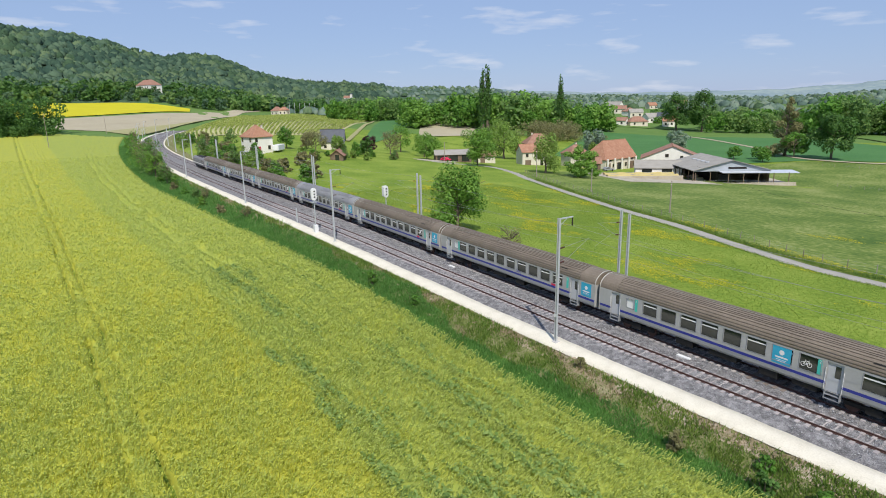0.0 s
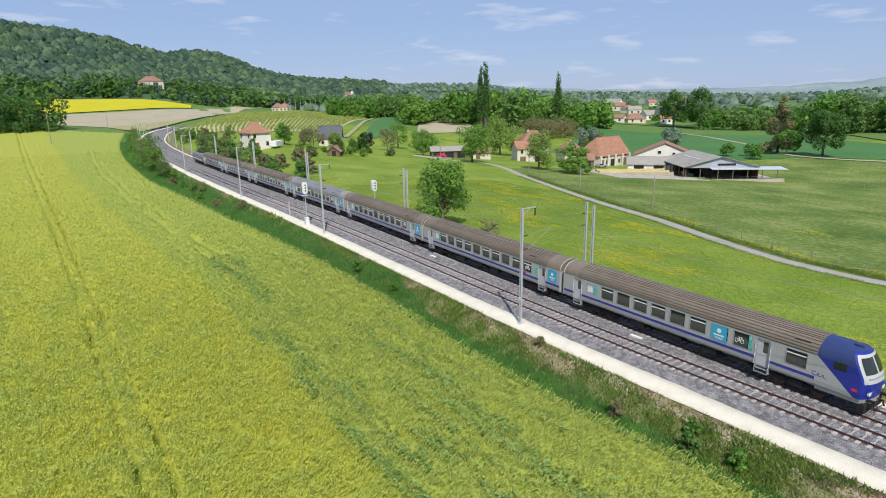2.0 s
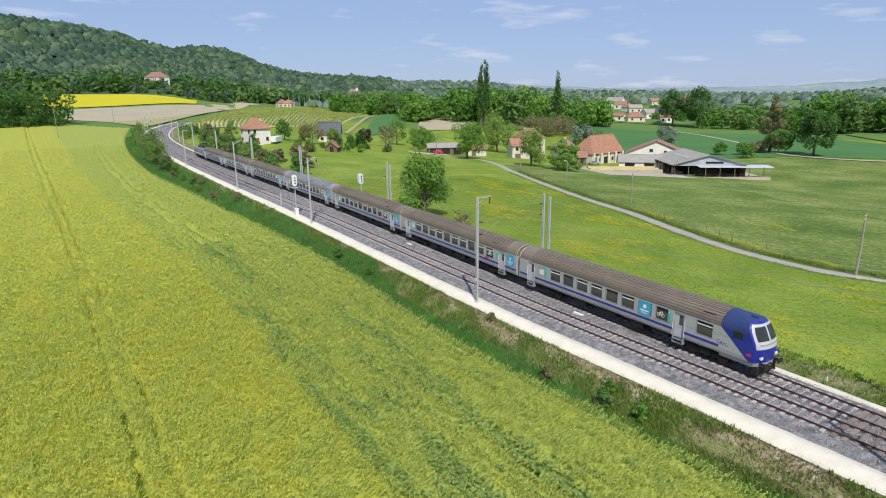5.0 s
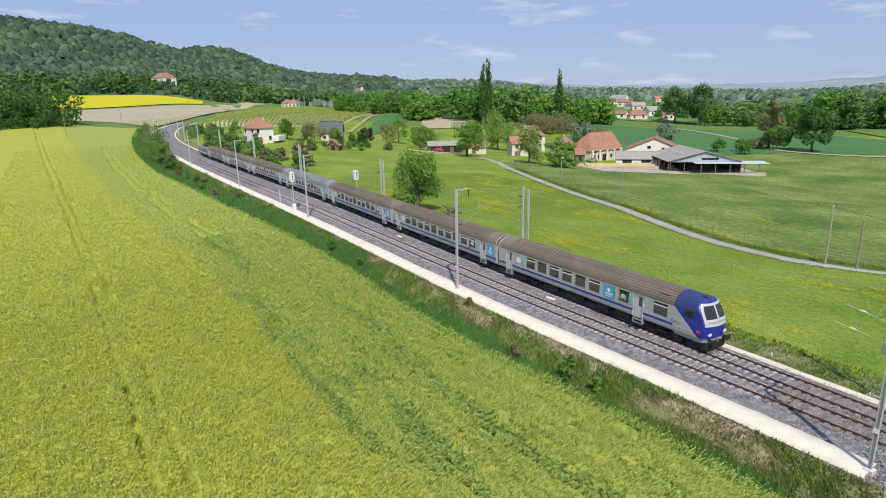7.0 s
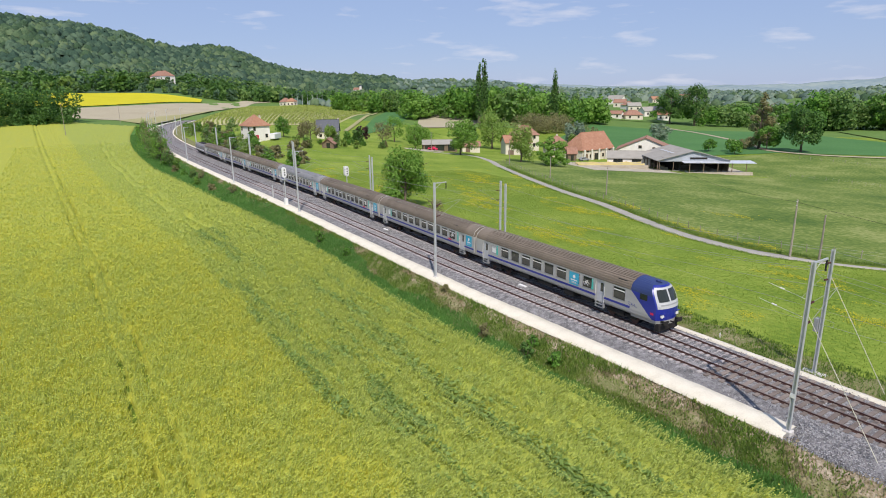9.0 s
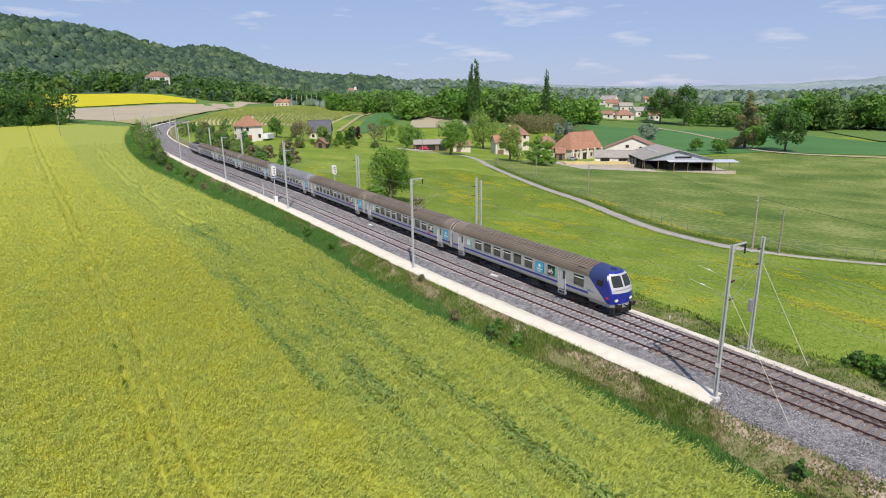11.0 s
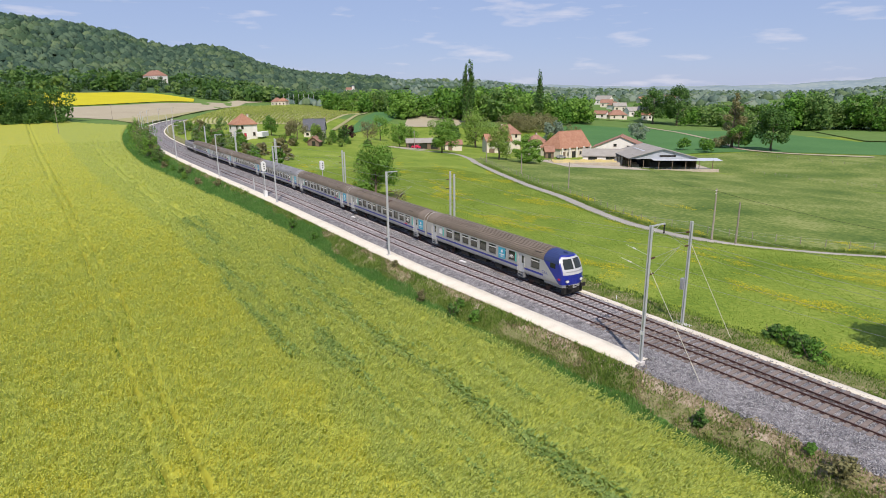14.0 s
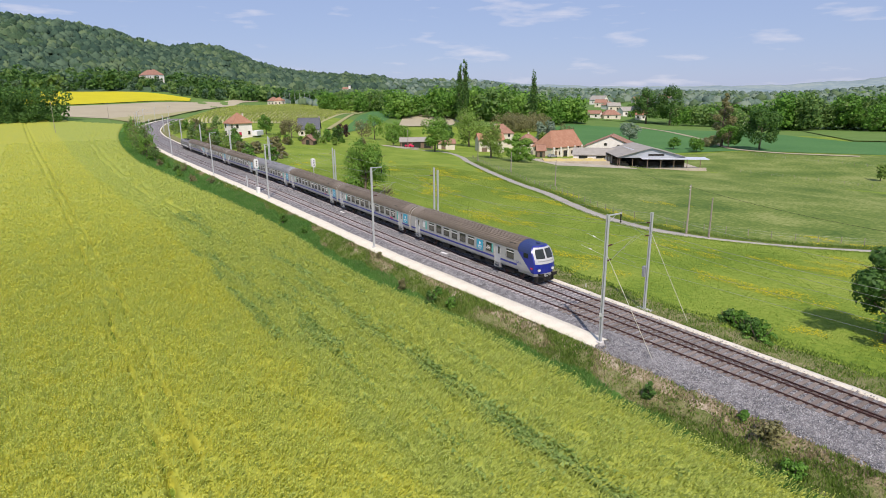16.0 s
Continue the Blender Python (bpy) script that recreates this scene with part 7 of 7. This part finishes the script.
# shrubs on the near bank
for x, y, h, w, m, lb in ((14.1, -4.0, 1.5, 1.5, "leafbrown", "reddish brown shrub on the railway bank"), (19.4, -3.8, 1.5, 1.6, "leafdark", "dark green shrub on the railway bank"), (18.6, -2.4, 1.0, 1.3, "leaf", "green shrub on the railway bank"), (44.9, -2.3, 1.3, 1.2, "leafdark", "small dark shrub on bare soil"),
                          (52.6, -1.2, 1.3, 2.6, "leafbrown", "dry brown tangled shrub at the field edge"), (54.6, -2.6, 0.9, 2.0, "leaf", "low bright green shrub at the field edge"), (-27, -2.9, 2.2, 1.9, "leaf", "thin green shrub on the railway bank"), (-79.4, -1.6, 2.4, 3.4, "leafbrown", "brown shrub on the railway bank"),
                          (-109.8, -1.8, 3.0, 3.4, "leafbrown", "brown shrub on the railway bank"), (-17.7, -2.8, 1.3, 1.5, "leaf", "small green shrub on the railway bank"), (4.0, -1.4, 0.9, 1.0, "leafbrown", "small dry shrub by the mast"), (22, -3.0, 0.8, 1.6, "leaf", "low dark shrub on the railway bank"),
                          (50.6, -0.6, 0.5, 0.9, "leaf", "low thistle on the ballast edge")):
    zz = float(np.interp(float(y_near(x)) - y, [4.2, 4.9, 5.7, 6.5, 7.4, 8.6], [-0.28, -0.50, -0.85, -1.2, -1.55, -1.65]))
    tree(x, y, h, w, m, lb, shape="bush", seed=int(abs(x)), n=600, leaf=0.12, z=zz, name="shrub", group="shrubs on the bank")
tree(50.6, 21.0, 8.6, 8.2, "leafdark", "dark leafy tree standing by the line", seed=4, n=5000, leaf=0.2)
tree(-21.5, 13.8, 5.0, 4.0, "leafbrown", "bare twiggy sapling beside the railway", shape="bare", seed=2, n=150, leaf=0.15)


# low bushes at the edge of the meadow
for k, (x, y, h) in enumerate(((40.8, 14.1, 1.3), (42.2, 13.6, 1.6), (43.4, 13.3, 1.4), (44.8, 12.0, 1.8))):
    tree(x, y, h, h * 1.7, ("leafdark", "leaf")[k % 2], "low dark green bush at the meadow edge", shape="bush", seed=k, n=900, leaf=0.12, name="shrub", group="bushes at the meadow edge")


# ---- woods ----
def wood(name, spots, quads_each, label, material="hazeleaf", seed=1, size=1.55, rough=0.25, dome=False):
    """Many trees too far to count: spots are (x, y, height, width)."""
    S = np.array(spots, float)
    rng = np.random.default_rng(seed)
    base = [crown_points(k + 40, quads_each, "round")[1:] for k in range(5)]
    out = []
    z0 = land(S[:, 0], S[:, 1])
    for i, (x, y, h, w) in enumerate(S):
        P, v = base[i % 5]
        a = i * 2.399
        c, s_ = math.cos(a), math.sin(a)
        Q = np.stack([P[:, 0] * c - P[:, 1] * s_, P[:, 0] * s_ + P[:, 1] * c, P[:, 2] * 0.9 + 0.05], -1) * np.array([w * 1.15, w * 1.15, h]) + np.array([x, y, z0[i] - 0.17 * h])
        N = np.stack([v[:, 0] * c - v[:, 1] * s_, v[:, 0] * s_ + v[:, 1] * c, v[:, 2] + 0.3], -1) + rng.normal(0, rough, v.shape)
        N /= np.linalg.norm(N, axis=1)[:, None]
        T = np.cross(N, rng.normal(size=v.shape))
        T /= np.linalg.norm(T, axis=1)[:, None]
        B = np.cross(N, T)
        sz = (w * size / math.sqrt(quads_each)) * rng.uniform(0.6, 1.25, len(v))[:, None]
        out.append(np.stack([Q - T * sz, Q - B * sz * 0.7, Q + T * sz, Q + B * sz * 0.7], 1).reshape(-1, 3))
    if dome:
        # rounded crown tops under the sprays
        el, az = np.radians([0, 42, 86]), np.arange(9) * math.tau / 8
        D = np.stack([np.outer(np.cos(el), np.cos(az)), np.outer(np.cos(el), np.sin(az)), np.outer(np.sin(el), np.ones(9))], -1)
        for i, (x, y, h, w) in enumerate(S):
            k = 1 + rng.normal(0, 0.07, D.shape[:2])
            k[:, 8] = k[:, 0]
            G = D * k[..., None] * np.array([w * 0.68, w * 0.68, h * 0.8]) + np.array([x, y, z0[i] - 0.02 * h])
            out.append(np.stack([G[:-1, :-1], G[:-1, 1:], G[1:, 1:], G[1:, :-1]], 2).reshape(-1, 3))
    me = fast_mesh(name, np.concatenate(out), 4, M[material])
    return tagged(new(name, me), label, "wood", kind="stuff")


def polar(r, a):
    b = HEAD - radians(a)
    return HX + r * math.cos(b), HY + r * math.sin(b)


def forest(name, spots, label, material, seed):
    """Closed far forest: each crown a lumpy rounded dome of its own size."""
    S = np.array(spots, float)
    n = len(S)
    rng = np.random.default_rng(seed)
    el, az = np.radians([-12, 32, 82]), np.arange(8) * math.tau / 8
    D = np.stack([np.outer(np.cos(el), np.cos(az)), np.outer(np.cos(el), np.sin(az)), np.outer(np.sin(el), np.ones(8))], -1)
    K = 1 + rng.normal(0, 0.15, (n, 3, 8, 1))
    turn = rng.uniform(0, 6.28, n)
    c, q = np.cos(turn)[:, None, None], np.sin(turn)[:, None, None]
    E = np.stack([D[..., 0] * c - D[..., 1] * q, D[..., 0] * q + D[..., 1] * c, np.broadcast_to(D[..., 2], (n, 3, 8))], -1) * K
    V = E * np.stack([S[:, 3] * 0.6, S[:, 3] * 0.6, S[:, 2] * 0.62], -1)[:, None, None, :]
    V = V + np.stack([S[:, 0], S[:, 1], land(S[:, 0], S[:, 1]) + S[:, 2] * 0.36], -1)[:, None, None, :]
    F = np.array([(r * 8 + k, r * 8 + (k + 1) % 8, (r + 1) * 8 + (k + 1) % 8, (r + 1) * 8 + k) for r in range(2) for k in range(8)])
    F = (F[None] + (np.arange(n) * 24)[:, None, None]).reshape(-1, 4)
    me = bpy.data.meshes.new(name)
    me.vertices.add(n * 24)
    me.vertices.foreach_set("co", np.ascontiguousarray(V, np.float32).ravel())
    me.loops.add(F.size)
    me.loops.foreach_set("vertex_index", F.ravel().astype(np.int32))
    me.polygons.add(len(F))
    me.polygons.foreach_set("loop_start", np.arange(0, F.size, 4, dtype=np.int32))
    me.materials.append(M[material])
    me.update(calc_edges=True)
    me.polygons.foreach_set("use_smooth", np.ones(len(F), bool))
    return tagged(new(name, me), label, "wood", kind="stuff")


# both hill greens carry a blue tinge in place of distance haze
M["hilldark"] = mat("hill_forest_dark", (0.034, 0.066, 0.047), (0.056, 0.098, 0.064), (0.088, 0.138, 0.085), rough=0.9, scale=0.03, fine=14, spread=0.3, spec=0.05, island=True, rand=0.4, bump=8.0, bump_scale=0.5)
M["hillfresh"] = mat("hill_forest_fresh", (0.045, 0.083, 0.045), (0.075, 0.122, 0.062), (0.115, 0.165, 0.085), rough=0.9, scale=0.03, fine=14, spread=0.3, spec=0.05, island=True, rand=0.4, bump=8.0, bump_scale=0.5)
# valley crowns paled and blued to paint in the haze of distance
M["hazywood"] = mat("hazed_valley_wood", (0.085, 0.13, 0.105), (0.12, 0.175, 0.135), (0.17, 0.22, 0.165), rough=0.9, scale=0.02, fine=14, spread=0.3, spec=0.05, island=True, rand=0.4, bump=6.0, bump_scale=0.4)
rng = random.Random(21)
band = []
# tree belt with the poplars, behind the farm and the vineyard
for k in range(200):
    a = rng.uniform(-9.5, 15.6)
    r = 470 + rng.uniform(-20, 45) + (110 if a < -3 else 0)
    h = rng.uniform(17, 30) * (1.12 if 1 < a < 10 else 1.0) * (0.8 if rng.random() < 0.3 else 1.0)
    band.append((*polar(r, a), h, h * rng.uniform(0.55, 0.85)))
wood("tree_belt", band[::3], 420, "belt of tall mixed trees behind the farm", "leaf", 2, size=1.3, rough=0.4)
wood("tree_belt", band[1::3], 420, "belt of fresh green trees behind the farm", "midleaf", 12, size=1.3, rough=0.4)
wood("tree_belt", band[2::3], 420, "belt of fresh green trees behind the farm", "leaffresh", 22, size=1.3, rough=0.4)
band = []
for k in range(26):
    a = rng.uniform(7.5, 15.5)
    h = rng.uniform(10, 17) if a < 12.5 else rng.uniform(6, 10)
    band.append((*polar(rng.uniform(395, 430), a), h, h * 0.9))
wood("bare_copse", band, 520, "pale brownish copse of budding trees behind the farm", "leafbrown", 3, size=0.75)
band = []
for k in range(90):
    a = rng.uniform(32.0, 46)
    r = 480 + rng.uniform(0, 60)
    h = rng.uniform(22, 37)
    band.append((*polar(r, a), h, h * rng.uniform(0.55, 0.8)))
wood("right_wood", band[::2], 620, "tall fresh green wood beyond the wheat field", "midleaf", 4, size=1.3, rough=0.4)
wood("right_wood", band[1::2], 620, "tall green wood beyond the wheat field", "leaf", 14, size=1.3, rough=0.4)
band = []
for k in range(120):
    a = rng.uniform(19.5, 33)
    h = rng.uniform(7, 13) if a < 23.5 else rng.uniform(9, 22)
    r = rng.uniform(555, 640) if a < 23.5 else rng.uniform(505, 600)
    band.append((*polar(r, a), h, h * rng.uniform(0.7, 1.0)))
wood("hedge_belt", band[::2], 330, "hedges and low trees along the village road", "midleaf", 5, size=1.3, rough=0.4)
wood("hedge_belt", band[1::2], 330, "darker hedge trees along the village road", "leaf", 15, size=1.3, rough=0.4)
band = []
for k in range(2600):
    a = rng.uniform(-14, 48)
    r = 640 + 1500 * rng.random() ** 0.8
    if rng.random() < 0.75:
        r = 690 * 1.24 ** rng.randrange(0, 7) + 60 * math.sin(a * 0.35) + rng.uniform(-18, 18)
    if 14 < a < 20.5 and r < 800:
        continue
    h = rng.uniform(5, 10) + 0.003 * (r - 640)
    band.append((*polar(r, a), h, h * rng.uniform(0.9, 1.5)))
forest("valley_trees", [b for k, b in enumerate(band) if k % 3], "distant hedgerows and woods in the valley, paled by painted haze", "hazywood", 6)
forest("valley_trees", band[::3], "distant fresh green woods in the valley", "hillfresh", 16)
band = []
for k in range(11500):
    a = rng.uniform(-62, -4)
    r = math.sqrt(rng.uniform(1130 ** 2, 2350 ** 2))
    h = rng.uniform(8, 16) * (1.35 if rng.random() < 0.12 else 1.0)
    x, y = polar(r, a)
    fresh = noise.noise(Vector((x * 0.006, y * 0.006, 3.0))) + rng.uniform(-0.45, 0.45) > 0.12
    band.append((x, y, h, h * rng.uniform(0.8, 1.25), fresh))
forest("hill_forest", [b[:4] for b in band if not b[4]], "dark broadleaved forest covering the hillside", "hilldark", 7)
forest("hill_forest", [b[:4] for b in band if b[4]], "fresh green broadleaved forest on the hillside", "hillfresh", 17)
band = []
for k in range(1500):
    a, r = rng.uniform(-46, -10), rng.uniform(800, 1230)
    edge = np.interp(a, [-46, -33.6, -29, -21, -18, -10], [930, 925, 893, 824, 806, 790])
    x, y = polar(r, a)
    if r < edge or math.hypot(x + 893, y - 121) < 26:
        continue
    h = rng.uniform(12, 25) * (1.25 if rng.random() < 0.1 else 1.0)
    if -26.3 < a < -21.4 and r < 945:
        h = rng.uniform(9, 13)
    band.append((x, y, h, h * rng.uniform(0.6, 1.0)))
wood("slope_wood", band[::4], 140, "mixed trees at the foot of the wooded hill", "midleaf", 8, rough=0.4)
wood("slope_wood", band[1::4], 140, "darker trees at the foot of the wooded hill", "leafdark", 18, rough=0.4)
wood("slope_wood", band[2::4], 140, "green trees with painted haze at the foot of the wooded hill", "hazeleaf", 28, rough=0.4)
wood("slope_wood", band[3::4], 140, "shadowy trees at the foot of the wooded hill", "leafdark", 38, rough=0.4)
band = []
for k in range(26):
    a = rng.uniform(-44, -31.2)
    band.append((*polar(rng.uniform(545, 600), a), rng.uniform(30, 42), rng.uniform(20, 28)))
    band.append((*polar(rng.uniform(530, 560), a), rng.uniform(8, 15), rng.uniform(11, 15)))
wood("field_corner_trees", band, 900, "dark trees at the corner of the rapeseed field", "leafdark", 9, size=1.15, rough=0.4)


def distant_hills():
    """Far ridge that closes the valley, haze painted into its colours."""
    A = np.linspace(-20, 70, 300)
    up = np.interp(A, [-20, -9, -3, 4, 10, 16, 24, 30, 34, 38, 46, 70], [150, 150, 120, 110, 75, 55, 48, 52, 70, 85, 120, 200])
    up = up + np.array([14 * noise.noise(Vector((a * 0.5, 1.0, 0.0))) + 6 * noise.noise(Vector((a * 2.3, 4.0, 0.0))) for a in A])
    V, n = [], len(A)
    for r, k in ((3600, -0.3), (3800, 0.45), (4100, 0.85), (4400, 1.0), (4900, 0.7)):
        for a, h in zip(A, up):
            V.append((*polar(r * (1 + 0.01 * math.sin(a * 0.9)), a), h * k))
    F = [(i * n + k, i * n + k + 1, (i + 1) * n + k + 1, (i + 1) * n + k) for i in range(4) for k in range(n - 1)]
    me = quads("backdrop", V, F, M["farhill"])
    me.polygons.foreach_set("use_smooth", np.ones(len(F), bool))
    tagged(new("backdrop", me), "far hills closing the valley, haze painted into their blue-green", "distant hills", kind="structure")


# blue-grey tones paint the haze of distance onto the far ridge
M["farhill"] = mat("painted_haze_hill", (0.17, 0.235, 0.26), (0.23, 0.29, 0.30), (0.29, 0.345, 0.32), rough=1.0, scale=0.004, fine=9, spread=0.25, spec=0.0)
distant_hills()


def vine_at(u, row):
    """Place in the vineyard: u along the rows, row from the railway to the path."""
    x = -296 - 312 * u
    a = np.stack([x, y_far(x) + 15], -1)
    b = np.stack([-286 - 276 * u, 110 + 180 * u], -1)
    return a * (1 - row) + b * row


def vineyard():
    rng = np.random.default_rng(12)
    P = []
    for row in np.linspace(0, 1, 36):
        u = rng.uniform(0, 1, 1150)
        P.append(vine_at(u, row) + rng.normal(0, 0.16, (1150, 2)))
    P = np.concatenate(P)
    n = len(P)
    z = land(P[:, 0], P[:, 1]) + rng.uniform(0.5, 1.7, n)
    Q = np.stack([P[:, 0], P[:, 1], z], -1)
    T = rng.normal(size=(n, 3))
    T /= np.linalg.norm(T, axis=1)[:, None]
    B = np.cross(T, rng.normal(size=(n, 3)))
    B /= np.linalg.norm(B, axis=1)[:, None]
    s = rng.uniform(0.22, 0.5, n)[:, None]
    V = np.stack([Q - T * s, Q - B * s, Q + T * s, Q + B * s], 1).reshape(-1, 3)
    tagged(new("vineyard_rows", fast_mesh("vineyard_rows", V, 4, M["vine"])), "rows of pale green vines on the slope", "vineyard", kind="stuff")
    # stakes along the rows
    bm = bmesh.new()
    for row in np.linspace(0, 1, 36):
        for x, y in vine_at(np.linspace(0.0, 0.6, 22), row):
            z = float(land(x, y))
            box(bm, x - 0.06, x + 0.06, y - 0.06, y + 0.06, z, z + 1.9)
    tagged(new("vineyard_stakes", mesh_from(bm, "vineyard_stakes", M["timberpale"])), "grey wooden stakes along the vine rows", "stakes", kind="stuff")
    U, R = np.linspace(0, 1, 41), np.linspace(-0.03, 1.02, 25)
    G = np.concatenate([vine_at(U, r) for r in R])
    V = np.stack([G[:, 0], G[:, 1], land(G[:, 0], G[:, 1]) + 0.2], -1)
    F = [(i * 41 + k, i * 41 + k + 1, (i + 1) * 41 + k + 1, (i + 1) * 41 + k) for i in range(24) for k in range(40)]
    me = quads("vineyard_ground", V.tolist(), F, M["vinesoil"])
    me.polygons.foreach_set("use_smooth", np.ones(len(F), bool))
    tagged(new("vineyard_ground", me), "grassy tan ground between the vine rows", "field", kind="structure")


M["vine"] = leafy("vine_leaf", (0.26, 0.34, 0.07), (0.36, 0.43, 0.10), (0.46, 0.50, 0.15))
M["vinesoil"] = mat("vineyard_soil", (0.33, 0.34, 0.14), (0.47, 0.44, 0.23), rough=0.95, scale=0.08, fine=20)
vineyard()
for k in range(7):
    x, y = polar(690 + 6 * k, -13.5 + 0.45 * k)
    t = thing("catenary_mast", at_ground(x, y), "far catenary mast near the station", "catenary mast", "masts near the station")
    part("post", h_post(0, 0, 13, 0.25), M["steel"], t)
for x, y, h in ((-344, -24.9, 18), (-492, 16.9, 15)):
    t = thing("lamp_pole", (x, y, -1.6), "slim grey pole standing in the rapeseed field", "pole", "poles in the field")
    bm = bmesh.new()
    tube(bm, [(0, 0, -0.3), (0, 0, h)], [0.16, 0.1], 8)
    part("shaft", bm, M["timberpale"], t)
    part("crossarm", boxes((-0.08, 0.08, -1.0, 1.0, h - 0.2, h)), M["timberpale"], t)


# ---- sleepers and stones, last ----
def sleeper_meshes():
    bm = bmesh.new()
    for y in (-0.78, 0.78):
        vs = []
        for x, yy, z in ((-0.15, -0.42, -0.3), (0.15, -0.42, -0.3), (0.15, 0.42, -0.3), (-0.15, 0.42, -0.3), (-0.12, -0.39, -0.115), (0.12, -0.39, -0.115), (0.12, 0.39, -0.115), (-0.12, 0.39, -0.115)):
            vs.append(bm.verts.new((x, y + yy, z)))
        for f in ((4, 5, 6, 7), (0, 1, 5, 4), (1, 2, 6, 5), (2, 3, 7, 6), (3, 0, 4, 7)):
            bm.faces.new([vs[i] for i in f])
    box(bm, -0.04, 0.04, -0.36, 0.36, -0.2, -0.15)
    con = mesh_from(bm, "sleeper", M["sleeperstone"])
    tim = mesh_from(boxes((-0.13, 0.13, -1.3, 1.3, -0.28, -0.12), bevel=0.01), "sleeper", M["timber"])
    wide = mesh_from(boxes((-0.14, 0.14, -1.3, 1.5, -0.28, -0.10), bevel=0.01), "sleeper", M["timber"])
    return con, tim, wide


def lay_sleepers():
    con, tim, wide = sleeper_meshes()
    for near, t in zip((True, False), TRACKS):
        far = bmesh.new()
        x, k = 70.0, 0
        while x > -560:
            y = float(y_near(x) if near else y_far(x))
            d = float(y_near(x + 0.5) - y_near(x - 0.5)) if near else float(y_far(x + 0.5) - y_far(x - 0.5))
            turn = math.atan2(d, 1.0)
            timber = x > 31 or (not near and 12.5 < x < 15.5)
            if -85 < x and k < 280:
                o = new("sleeper", wide if (timber and x > 31) else (tim if timber else con))
                o.parent = t
                o.matrix_local = Matrix.Translation((x, y, 0)) @ Matrix.Rotation(turn, 4, "Z")
                k += 1
            else:
                m = Matrix.Translation((x, y, 0)) @ Matrix.Rotation(turn, 4, "Z")
                for s in (-0.78, 0.78):
                    v = [far.verts.new(m @ Vector(p)) for p in ((-0.13, s - 0.4, -0.12), (0.13, s - 0.4, -0.12), (0.13, s + 0.4, -0.12), (-0.13, s + 0.4, -0.12))]
                    far.faces.new(v)
            x -= 0.6 * math.cos(turn)
        ob = part("far_sleepers", far, M["sleeperstone"], t)
        tagged(ob, "pale concrete sleepers far along the line", kind="stuff")


lay_sleepers()


def ballast_stones():
    rng = np.random.default_rng(31)
    n = 44000
    x = np.where(rng.uniform(0, 1, n) < 0.75, rng.uniform(-12, 66, n), rng.uniform(-70, -12, n))
    g = hermite(x, GAP_X, GAP_Y)
    o = rng.uniform(-3.1, 1, n) + rng.uniform(0, 1, n) * (g + 1.3)
    o = np.clip(o, -3.1, g + 1.9)
    o = np.where((x > 36) & (o < -1.6), -1.6 + (o + 1.6) * 2.2, o)
    m = 17000                                    # a denser spill on the open shoulder
    x[:m], o[:m] = rng.uniform(37, 62, m), -1.3 - 3.2 * rng.uniform(0, 1, m) ** 1.3
    z = np.interp(o, [-5.0, -4.2, -3.2, -2.6, -1.7, 0], [-0.55, -0.44, -0.32, -0.25, -0.15, -0.16]) + 0.005
    c = np.stack([x, y_near(x) + o, z], -1)
    r = rng.uniform(0.03, 0.065, n)[:, None] * np.where(x < -12, 1.5, 1.0)[:, None]
    q = rng.normal(size=(n, 3, 3))
    a = q[:, 0] / np.linalg.norm(q[:, 0], axis=1)[:, None]
    b = np.cross(a, q[:, 1])
    b /= np.linalg.norm(b, axis=1)[:, None]
    d = np.cross(a, b)
    p = [c + a * r * 1.2, c + (b * 0.9 - a * 0.5) * r, c + (-b * 0.4 + d * 0.9 - a * 0.4) * r, c + (-b * 0.5 - d * 0.8 - a * 0.4) * r]
    V = np.stack([p[0], p[1], p[2], p[0], p[2], p[3], p[0], p[3], p[1], p[1], p[3], p[2]], 1).reshape(-1, 3)
    me = fast_mesh("ballast_stones", V, 3, M["stone"])
    tagged(new("ballast_stones", me), "loose grey crushed stones on the ballast", "stones", kind="stuff")


M["stone"] = mat("crushed_stone", (0.12, 0.12, 0.13), (0.25, 0.25, 0.265), (0.44, 0.435, 0.43), rough=0.9, scale=3, fine=6, rand=0.5, island=True)
ballast_stones()
